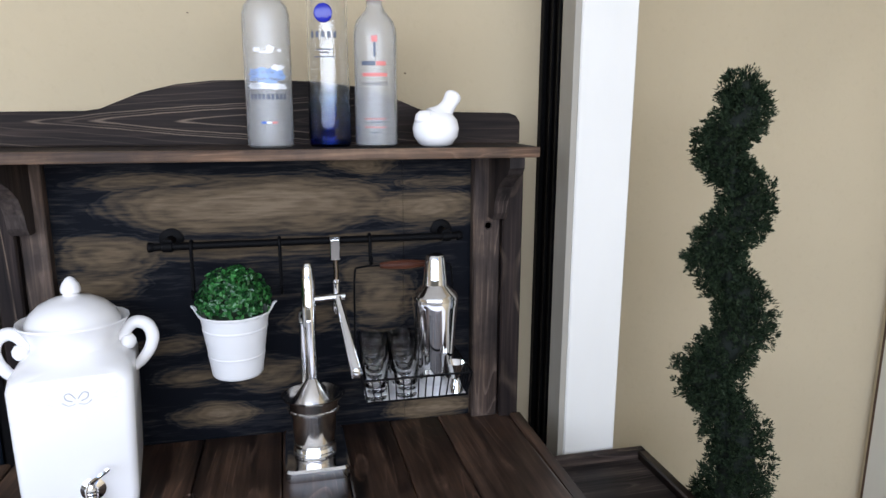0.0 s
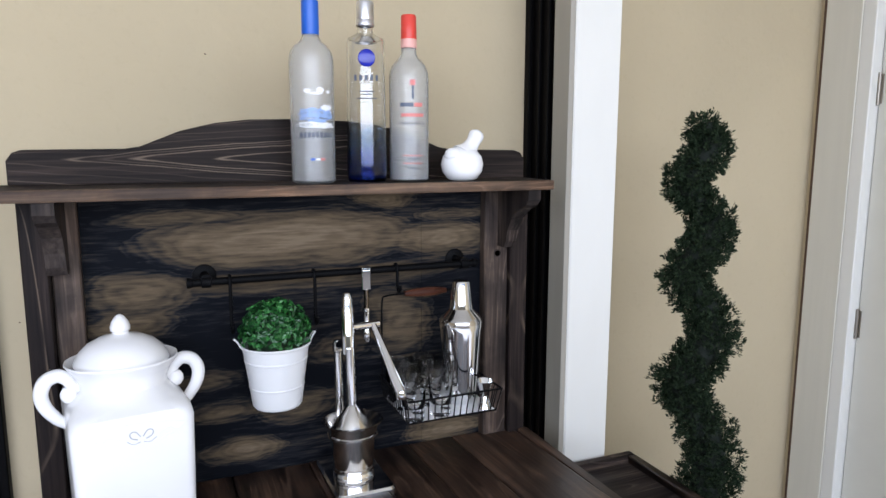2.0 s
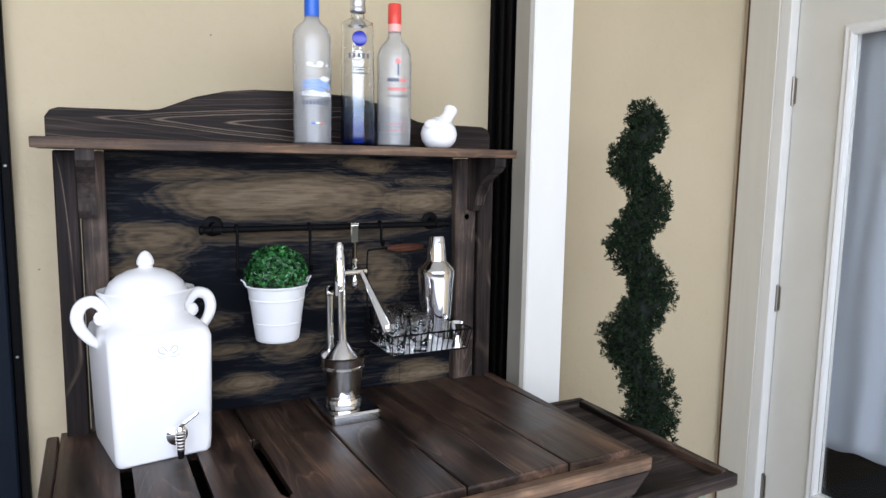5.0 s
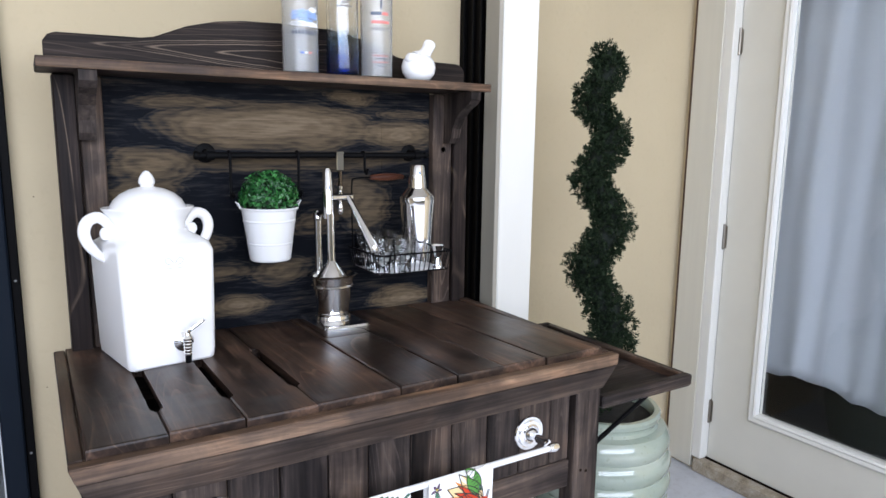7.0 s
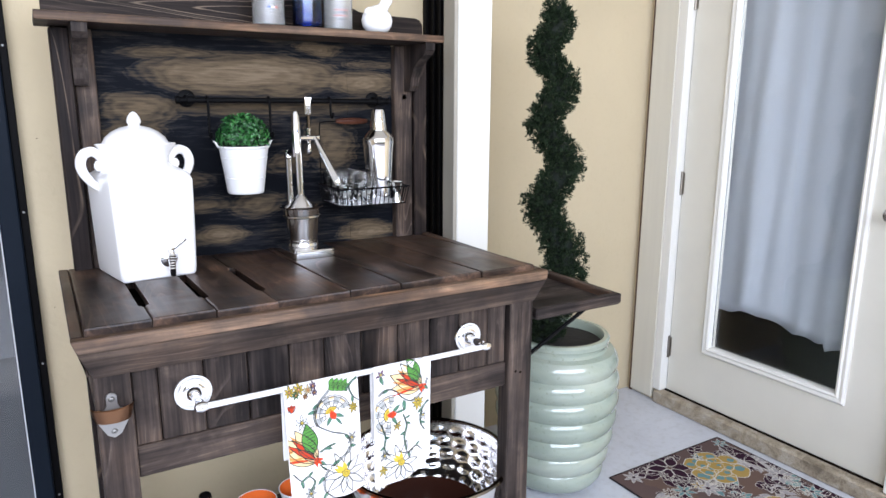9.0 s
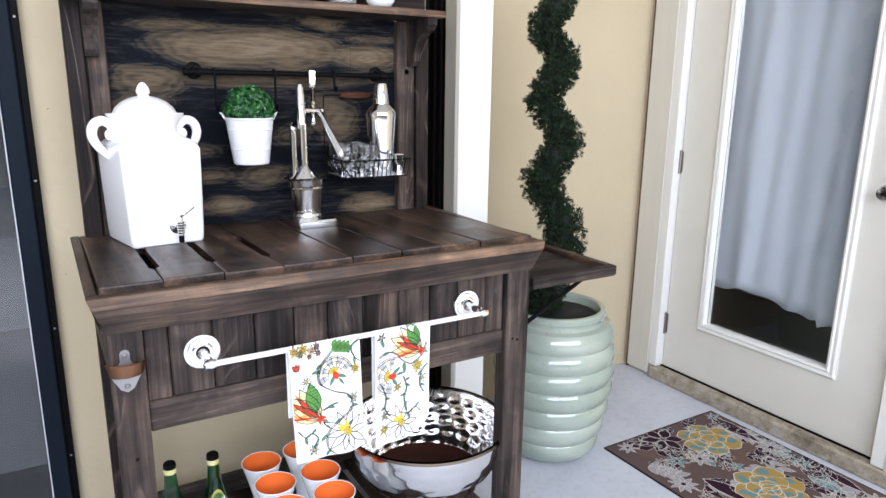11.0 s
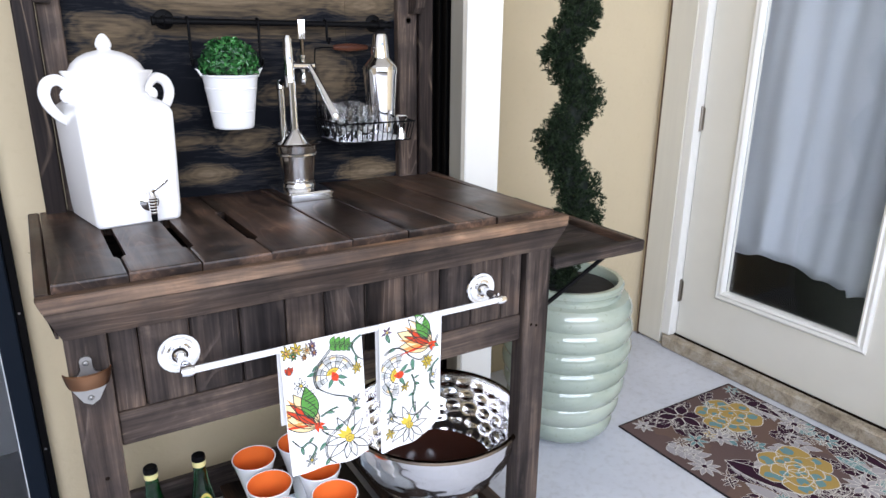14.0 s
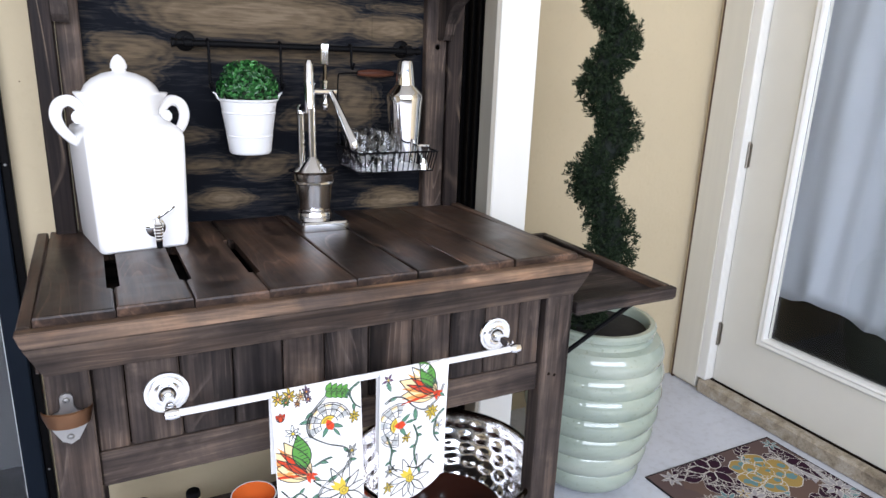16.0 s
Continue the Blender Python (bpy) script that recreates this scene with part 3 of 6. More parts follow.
for _z in (0.28, 0.66, 1.06, 1.46):
    part("screw_head", moved(lathe([(0, 0.0012), (0.0025, 0.001), (0.0032, 0.0)], 10), pose(-0.467, 1.4738, _z, 90, 0, 0)), DULL_STEEL, _j)
part("jamb", box(-2.35, -2.28, 1.462, 1.56, 0.0, 2.12, 0.004), NAVY_FRAME, win)
part("head", box(-2.28, -0.520, 1.462, 1.56, 2.05, 2.12, 0.004), NAVY_FRAME, win)
part("track", box(-2.28, -0.520, 1.462, 1.60, 0.0, 0.035, 0.004), NAVY_FRAME, win)
_p = part("pane", box(-2.28, -0.520, 1.505, 1.511, 0.035, 2.05), PANE, win)
_p.visible_shadow = False
part("gasket", box(-0.524, -0.520, 1.485, 1.515, 0.035, 2.05, 0.002), WHITE_METAL, win, "thin pale glazing gasket")
# added room box, its dim grey seen through the pane
_b = box(-2.6, -0.40, 3.6, 3.7, -0.1, 2.5)
box(-2.7, -2.6, 1.7, 3.7, -0.1, 2.5, bm=_b)
box(-0.40, -0.30, 1.7, 3.7, -0.1, 2.5, bm=_b)
box(-2.7, -0.3, 1.7, 3.7, 2.4, 2.5, bm=_b)
box(-2.7, -0.3, 1.7, 3.7, -0.1, 0.0, bm=_b)
structure("room_behind_slider", _b, INSIDE, "room box added behind the sliding door, dimness put into its grey", "room")

# glazed patio door in its casing
_b = box(WALL_R - 0.006, WALL_R + 0.012, DY1 + 0.045, 1.628, 0.012, 2.24, 0.003)
structure("trim_left", _b, CASING_PAINT, "off-white door casing board", "trim")
_b = box(WALL_R - 0.006, WALL_R + 0.012, DY0 - 0.16, DY0 - 0.045, 0.012, 2.24, 0.003)
structure("trim_right", _b, CASING_PAINT, "off-white door casing board", "trim")
_b = box(WALL_R - 0.006, WALL_R + 0.012, DY0 - 0.045, DY1 + 0.045, DTOP + 0.045, 2.24, 0.003)
structure("trim_head", _b, CASING_PAINT, "off-white door casing head", "trim")
structure("trim_caulk", box(WALL_R - 0.002, WALL_R + 0.012, 1.628, 1.638, 0, 2.75), CAULK, "brown weathered joint beside the casing", "trim")
_b = box(WALL_R - 0.004, 1.985, DY1, DY1 + 0.045, 0.06, DTOP, 0.003)
box(WALL_R - 0.004, 1.985, DY0 - 0.045, DY0, 0.06, DTOP, 0.003, _b)
box(WALL_R - 0.004, 1.985, DY0 - 0.045, DY1 + 0.045, DTOP, DTOP + 0.045, 0.003, _b)
structure("door_frame", _b, WHITE_TRIM, "bright white door jamb", "door frame")
structure("sill", box(WALL_R - 0.015, 2.1, DY0 - 0.2, DY1 + 0.03, 0.0, 0.058, 0.006), SILL, "worn sandy concrete door sill", "sill")

# near-black strip that paints the shade between door and sill
structure("door_gap_shade", box(1.930, 1.976, DY0, DY1, 0.058, 0.0645), KNOT_GAP, "dark strip standing in for shade in the gap under the door", "trim")

door = new("door_1")
tagged(door, "closed off-white patio door with a full glass light", "door", kind="structure")
GY0, GY1, GZ0, GZ1 = 0.706, 1.249, 0.323, 1.93
_b = box(1.938, 1.980, DY0 + 0.004, GY0, 0.064, DTOP - 0.004)
box(1.938, 1.980, GY1, DY1 - 0.004, 0.064, DTOP - 0.004, bm=_b)
box(1.938, 1.980, GY0, GY1, 0.064, GZ0, bm=_b)
box(1.938, 1.980, GY0, GY1, GZ1, DTOP - 0.004, bm=_b)
part("leaf", _b, DOOR_PAINT, door)


def glazing_bead(a0, a1, b0, b1):
    """A stepped, mitred bead round the light."""
    own = bmesh.new()
    prof = [(-0.030, 0.0), (-0.030, 0.008), (-0.022, 0.014), (-0.010, 0.011), (-0.004, 0.016), (0.004, 0.012), (0.006, -0.01)]
    rings = []
    for sy, sz in ((0, 0), (1, 0), (1, 1), (0, 1)):
        rings.append([own.verts.new((1.938 - h, (a1 - w if sy else a0 + w), (b1 - w if sz else b0 + w))) for w, h in prof])
    for i in range(4):
        p, q = rings[i], rings[(i + 1) % 4]
        for k in range(len(prof) - 1):
            own.faces.new((p[k], p[k + 1], q[k + 1], q[k]))
    bmesh.ops.recalc_face_normals(own, faces=own.faces)
    return own


part("glazing_bead", glazing_bead(GY0, GY1, GZ0, GZ1), WHITE_TRIM, door, "raised white glazing bead")
_p = part("pane", box(1.955, 1.961, GY0 + 0.001, GY1 - 0.001, GZ0 + 0.001, GZ1 - 0.001), PANE, door)
_p.visible_shadow = False
for _z in (0.268, 1.005, 1.76):
    _h = part("hinge", lathe([(0, -0.051), (0.0062, -0.05), (0.0062, 0.05), (0, 0.051)], 12, at=(1.932, DY1 - 0.002, _z)), BRASS, door, "steel butt hinge", True)
    part("knuckle", box(1.936, 1.940, DY1 - 0.013, DY1 - 0.004, _z - 0.045, _z + 0.045), BRASS, _h)
_k = part("door_knob", moved(lathe([(0, 0), (0.032, 0.0), (0.032, 0.005), (0.024, 0.010), (0.012, 0.014), (0.010, 0.030), (0.018, 0.036), (0.026, 0.046), (0.027, 0.056), (0.021, 0.064), (0, 0.066)], 28), pose(1.938, 0.590, 0.990, 0, -90, 0)), STEEL, door, "satin nickel door knob", True)
part("deadbolt", moved(lathe([(0, 0), (0.030, 0.0), (0.030, 0.008), (0.024, 0.014), (0, 0.015)], 24), pose(1.938, 0.585, 1.13, 0, -90, 0)), STEEL, door, "", True)
part("bumper_screw", moved(lathe([(0, 0), (0.007, 0.0), (0.007, 0.01), (0, 0.013)], 12), pose(1.93, 1.462, 0.40, 0, -90, 0)), STEEL, door, "small metal screw in the jamb", True)

# curtain, and behind the door a room box darkened by its colour
def curtain():
    own = bmesh.new()
    cols, rows = 90, 30
    grid = []
    for j in range(rows + 1):
        row = []
        for i in range(cols + 1):
            u, v = i / cols, j / rows
            y = 0.62 + u * 0.68
            sway = 0.012 * math.sin(u * 15 + 1.2 * math.sin(u * 6)) + 0.005 * math.sin(u * 37 + 2 * v)
            low = 0.475 + 0.020 * math.sin(u * 9 + 1.0) - (0.03 if u < 0.30 else 0.0) + 0.006 * math.sin(u * 33)
            row.append(own.verts.new((2.035 + sway * (1.15 - 0.5 * v), y + 0.006 * math.sin(9 * v + u * 20), low + (2.05 - low) * v)))
        grid.append(row)
    for j in range(rows):
        for i in range(cols):
            own.faces.new((grid[j][i], grid[j][i + 1], grid[j + 1][i + 1], grid[j + 1][i]))
    return own


_c = part("curtain", curtain(), CURTAIN, None, "", True)
tagged(_c, "sheer pale grey curtain hanging behind the glazed door", "curtain")
_s = _c.modifiers.new("thick", "SOLIDIFY")
_s.thickness = 0.0015
part("hem", tube([(2.05, 0.62, 2.06), (2.05, 1.32, 2.06)], 0.012, 10), WHITE_METAL, _c, "slim curtain rod", True)
# added room box; its darkness is in the colour
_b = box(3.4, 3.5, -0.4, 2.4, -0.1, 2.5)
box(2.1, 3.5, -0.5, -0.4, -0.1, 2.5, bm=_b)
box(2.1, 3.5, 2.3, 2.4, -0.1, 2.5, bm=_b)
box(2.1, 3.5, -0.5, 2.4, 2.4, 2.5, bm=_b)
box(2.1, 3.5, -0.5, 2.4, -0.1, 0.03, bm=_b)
structure("room_behind_door", _b, ROOM_SHADE, "room box behind the curtained door, its dimness painted near-black", "room")

# ---- potting bench ----
BX0, BX1 = -0.375, 0.578
TOP = 0.957
bench = thing("potting_bench", "dark-stained wooden potting bench used as an outdoor bar", "bench", (0, 0, 0))
# legs
for _x0, _x1, _y0, _y1, _h in ((-0.383, -0.325, 0.730, 0.775, 0.925), (0.493, 0.560, 0.730, 0.775, 0.925)):
    part("leg", box(_x0, _x1, _y0, _y1, 0, _h, 0.003), WOOD_Z, bench)
for _x0, _x1 in ((BX0, -0.335), (0.540, BX1 + 0.003)):
    part("post", box(_x0, _x1, 1.285, 1.345, 0, 1.492, 0.003), POST_WOOD, bench)
for _x0, _x1 in ((-0.333, -0.289), (0.482, 0.538)):
    part("stile", box(_x0, _x1, 1.296, 1.330, 0.62, 1.492, 0.003), WOOD_Z, bench)
part("knot_hole", moved(lathe([(0, 0.0), (0.006, 0.0), (0.0075, 0.0015), (0.009, 0.0)], 16), pose(0.512, 1.296, 1.349, 90, 0, 0)), WOOD_X, bench, "dark screw hole", True)
for _x, _z in ((-0.354, 0.145), (0.527, 0.155), (0.527, 0.092), (0.527, 0.695), (0.512, 0.70), (-0.354, 0.62)):
    part("screw_head", moved(lathe([(0, 0.0012), (0.003, 0.001), (0.0038, 0.0)], 10), pose(_x, 0.7302, _z, 90, 0, 0)), KNOT_GAP, bench)
# back panel of two plywood sheets
part("back_panel", box(-0.289, 0.343, 1.320, 1.333, 0.90, 1.504), PLY, bench, "ebony-stained plywood with pale flame grain")
part("back_panel", box(0.3438, 0.482, 1.320, 1.333, 0.90, 1.504), PLY, bench)
# crest
_pr = [(-0.385, 1.512), (-0.385, 1.553), (-0.376, 1.566), (-0.362, 1.571), (-0.21, 1.573), (-0.185, 1.577), (-0.12, 1.604), (-0.06, 1.619), (0.0, 1.626), (0.095, 1.629)]
_crest = _pr + [(0.19 - x, z) for x, z in _pr[-2::-1]]
part("crest", prism(_crest, 1.298, 1.318, 0.003), CREST, bench, "arched crest board with pale growth lines")
# shelf and its brackets
_shelf = part("shelf", box(-0.402, 0.566, 1.166, 1.330, 1.494, 1.513, 0.004, segments=2), WOOD_X, bench)
part("shelf_edge", box(-0.402, 0.566, 1.160, 1.1665, 1.4935, 1.5125, 0.003, segments=2), WOOD_WORN, _shelf, "rubbed lighter brown front edge")


def bracket(x0, x1):
    own = bmesh.new()
    side = [(1.330, 1.494), (1.168, 1.494), (1.168, 1.474), (1.180, 1.462), (1.205, 1.452), (1.235, 1.432), (1.252, 1.404), (1.258, 1.380), (1.268, 1.366), (1.296, 1.366), (1.296, 1.494)][1:]
    a = [own.verts.new((x0, y, z)) for y, z in side]
    b = [own.verts.new((x1, y, z)) for y, z in side]
    own.faces.new(a)
    own.faces.new(b[::-1])
    for i in range(len(a)):
        own.faces.new((a[i], b[i], b[(i + 1) % len(a)], a[(i + 1) % len(a)]))
    bmesh.ops.recalc_face_normals(own, faces=own.faces)
    return own


part("bracket", bracket(-0.336, -0.306), WOOD_Z, bench, "curved wooden shelf bracket")
part("bracket", bracket(0.512, 0.540), WOOD_Z, bench, "curved wooden shelf bracket")


# worktop planks, three of them with hand-cut slots, all falling a little towards the back
FALL = 0.037


def top_at(y):
    return TOP - FALL * (y - 0.80)


def on_top(x, y, turn=0.0, tall=1.0):
    """Stands a thing on the sloping worktop."""
    return pose(x, y, top_at(y), -math.degrees(math.atan(FALL)), 0, 0) @ pose(0, 0, 0, 0, 0, turn) @ Matrix.Diagonal((1, 1, tall, 1))


def plank(x0, x1, y0, y1, z0, z1, cut_l=None, cut_r=None, r=0.009):
    """A top board; a cut takes a round-ended half slot out of one long edge."""
    out = [(x0, y0)]
    out.append((x1, y0))
    if cut_r:
        ya, yb, w = cut_r
        out += [(x1, ya)] + [(x1 - w * math.sin(a), ya + r - r * math.cos(a)) for a in (0.4, 0.9, 1.57)] + [(x1 - w * math.sin(a), yb - r + r * math.cos(a)) for a in (1.57, 0.9, 0.4)] + [(x1, yb)]
    out += [(x1, y1), (x0, y1)]
    if cut_l:
        ya, yb, w = cut_l
        out += [(x0, yb)] + [(x0 + w * math.sin(a), yb - r + r * math.cos(a)) for a in (0.4, 0.9, 1.57)] + [(x0 + w * math.sin(a), ya + r - r * math.cos(a)) for a in (1.57, 0.9, 0.4)] + [(x0, ya)]
    own = bmesh.new()
    lo = [own.verts.new((x, y, z0)) for x, y in out]
    hi = [own.verts.new((x, y, z1)) for x, y in out]
    own.faces.new(lo[::-1])
    top = own.faces.new(hi)
    for i in range(len(lo)):
        j = (i + 1) % len(lo)
        own.faces.new((lo[i], lo[j], hi[j], hi[i]))
    bmesh.ops.bevel(own, geom=list(top.edges), offset=0.004, segments=2, profile=0.6, affect="EDGES")
    bmesh.ops.recalc_face_normals(own, faces=own.faces)
    for v in own.verts:
        v.co.z -= FALL * (v.co.y - 0.80)
    return own


_edges = [-0.388, -0.281, -0.172, -0.058, 0.092, 0.206, 0.310, 0.413, 0.562]
for _i in range(8):
    _x0, _x1 = _edges[_i] + 0.0008, _edges[_i + 1] - 0.0008
    _cr = (0.838, 1.11, 0.0130) if _i < 3 else None
    _cl = (0.838, 1.11, 0.0130) if 0 < _i < 4 else None
    part("worktop_plank", plank(_x0, _x1, 0.736 + 0.003 * math.sin(_i * 2.3), 1.318, TOP - 0.022, TOP + 0.001 * math.sin(_i * 1.7), _cl, _cr), WOOD_Y, bench)


# added board that blocks light from below the slots
part("liner", box(-0.365, 0.535, 0.775, 1.290, 0.800, 0.808), WOOD_Y, bench, "board added beneath the slots to keep them dark")


# flared apron round the worktop
def skirt(x0, x1, y1, in_l, in_r, rows):
    """A board that leans outwards, its ends cut on a slant; rows give depth and height."""
    z_lo, z_hi = 0.872, 0.945
    own = bmesh.new()
    rings = []
    for y, z in rows:
        k = max(0.0, (z_hi - z) / (z_hi - z_lo))
        rings.append([own.verts.new(p) for p in ((x0 + in_l * k, y, z), (x1 - in_r * k, y, z), (x1 - in_r * k, y1, z), (x0 + in_l * k, y1, z))])
    own.faces.new(rings[0][::-1])
    own.faces.new(rings[-1])
    for lo, hi in zip(rings, rings[1:]):
        for i in range(4):
            j = (i + 1) % 4
            own.faces.new((lo[i], lo[j], hi[j], hi[i]))
    bmesh.ops.bevel(own, geom=own.edges[:], offset=0.0018, segments=2, affect="EDGES")
    bmesh.ops.recalc_face_normals(own, faces=own.faces)
    return own


apron = part("apron_board", skirt(-0.410, 0.588, 0.734, 0.028, 0.028, ((0.726, 0.872), (0.7075, 0.9245))), WOOD_APRON, bench, "leaning front apron board with knots")
part("apron_edge", skirt(-0.410, 0.588, 0.734, 0.028, 0.028, ((0.7068, 0.9247), (0.7125, 0.9455))), WOOD_WORN, apron, "rubbed lighter brown top edge")


def side_skirt(xo, xi):
    own = bmesh.new()
    z0, z1, s = 0.872, 0.945, 0.020 if xo < xi else -0.020
    lo = [own.verts.new(p) for p in ((xo + s, 0.738, z0), (xi, 0.738, z0), (xi, 1.284, z0), (xo + s, 1.284, z0))]
    hi = [own.verts.new(p) for p in ((xo, 0.738, z1), (xi, 0.738, z1), (xi, 1.284, z1), (xo, 1.284, z1))]
    own.faces.new(lo[::-1])
    own.faces.new(hi)
    for i in range(4):
        j = (i + 1) % 4
        own.faces.new((lo[i], lo[j], hi[j], hi[i]))
    bmesh.ops.recalc_face_normals(own, faces=own.faces)
    bmesh.ops.bevel(own, geom=own.edges[:], offset=0.003, segments=1, affect="EDGES")
    return own


part("side_board", side_skirt(-0.410, -0.3884), WOOD_Y, bench)
part("side_board", side_skirt(0.588, 0.5625), WOOD_Y, bench)
for _x, _z, _r in ((-0.205, 0.9185, 0.0050), (0.02, 0.9165, 0.0055), (0.30, 0.914, 0.004), (-0.33, 0.905, 0.004), (0.47, 0.916, 0.004)):
    part("knot", moved(lathe([(0, 0.0004), (_r * 0.6, 0.0008), (_r, 0.0)], 14, squash=(1.3, 0.8)), pose(_x, 0.7062 + (0.945 - _z) * 0.27, _z, 74, 0, 8)), KNOT_GAP, bench, "dark knot")
# matchboarding and rails
_seams = [-0.325, -0.279, -0.200, -0.118, -0.036, 0.037, 0.119, 0.205, 0.285, 0.362, 0.442, 0.493]
for _a, _c2 in zip(_seams, _seams[1:]):
    part("match_board", box(_a + 0.0011, _c2 - 0.0011, 0.748, 0.760, 0.722, 0.925, 0.0032), WOOD_Z, bench)
# dark board added behind the seams to make them read as shaded
part("seam_shade_board", box(-0.325, 0.493, 0.7605, 0.768, 0.722, 0.93), KNOT_GAP, bench)
part("lower_rail", box(-0.325, 0.493, 0.744, 0.770, 0.662, 0.722, 0.003), WOOD_X, bench)
part("side_rail", box(-0.375, -0.345, 0.775, 1.285, 0.70, 0.87, 0.003), WOOD_Y, bench)
part("side_rail", box(0.515, 0.550, 0.775, 1.285, 0.70, 0.87, 0.003), WOOD_Y, bench)
part("back_rail", box(-0.335, 0.540, 1.296, 1.32, 0.80, 0.90, 0.003), WOOD_X, bench)
# slatted lower shelf
SHELF_Z = 0.138
part("shelf_rail", box(-0.325, 0.493, 0.742, 0.772, SHELF_Z - 0.075, SHELF_Z + 0.01, 0.003), WOOD_X, bench)
part("shelf_rail", box(-0.335, 0.540, 1.296, 1.320, SHELF_Z - 0.040, SHELF_Z + 0.052, 0.003), WOOD_X, bench)
for _x0, _x1 in ((-0.375, -0.340), (0.515, 0.552)):
    part("shelf_rail", box(_x0, _x1, 0.775, 1.285, SHELF_Z - 0.075, SHELF_Z, 0.003), WOOD_Y, bench)
_n = 7
for _i in range(_n):
    _x = -0.335 + (0.845 / _n) * _i
    part("shelf_slat", box(_x + 0.012, _x + 0.845 / _n - 0.012, 0.774, 1.294, SHELF_Z - 0.020, SHELF_Z, 0.003), WOOD_Y, bench)
# folding side tray
tray = part("side_tray", box(0.592, 0.874, 0.754, 1.272, 0.808, 0.820, 0.002), WOOD_X, bench, "let-down side tray with a raised rim")
part("tray_rim", box(0.588, 0.876, 0.750, 0.772, 0.812, 0.838, 0.003), WOOD_X, tray)
part("tray_rim", box(0.588, 0.876, 1.252, 1.274, 0.812, 0.838, 0.003), WOOD_X, tray)
part("tray_rim", box(0.854, 0.876, 0.772, 1.252, 0.812, 0.838, 0.003), WOOD_Y, tray)
part("tray_batten", box(0.800, 0.815, 0.79, 0.80, 0.796, 0.808, 0.001), IRON, tray)
part("tray_stay", tube([(0.566, 0.790, 0.690), (0.806, 0.795, 0.806)], 0.0055, 8), IRON, tray, "black iron folding stay", True)


# ---- things on the worktop ----
def rounded_square(w, d, r, n=6):
    pts = []
    for cx, cy, a0 in ((1, 1, 0), (-1, 1, 90), (-1, -1, 180), (1, -1, 270)):
        for k in range(n + 1):
            a = radians(a0 + 90 * k / n)
            pts.append((cx * (w / 2 - r) + r * math.cos(a), cy * (d / 2 - r) + r * math.sin(a)))
    return pts


def loft(sections, close_top=False):
    """Bridges (outline, z) sections, each with the same count of points."""
    own = bmesh.new()
    rings = [[own.verts.new((x, y, z)) for x, y in o] for o, z in sections]
    n = len(rings[0])
    for a, b in zip(rings, rings[1:]):
        for i in range(n):
            own.faces.new((a[i], a[(i + 1) % n], b[(i + 1) % n], b[i]))
    own.faces.new(rings[0][::-1])
    if close_top:
        own.faces.new(rings[-1])
    bmesh.ops.recalc_face_normals(own, faces=own.faces)
    return own


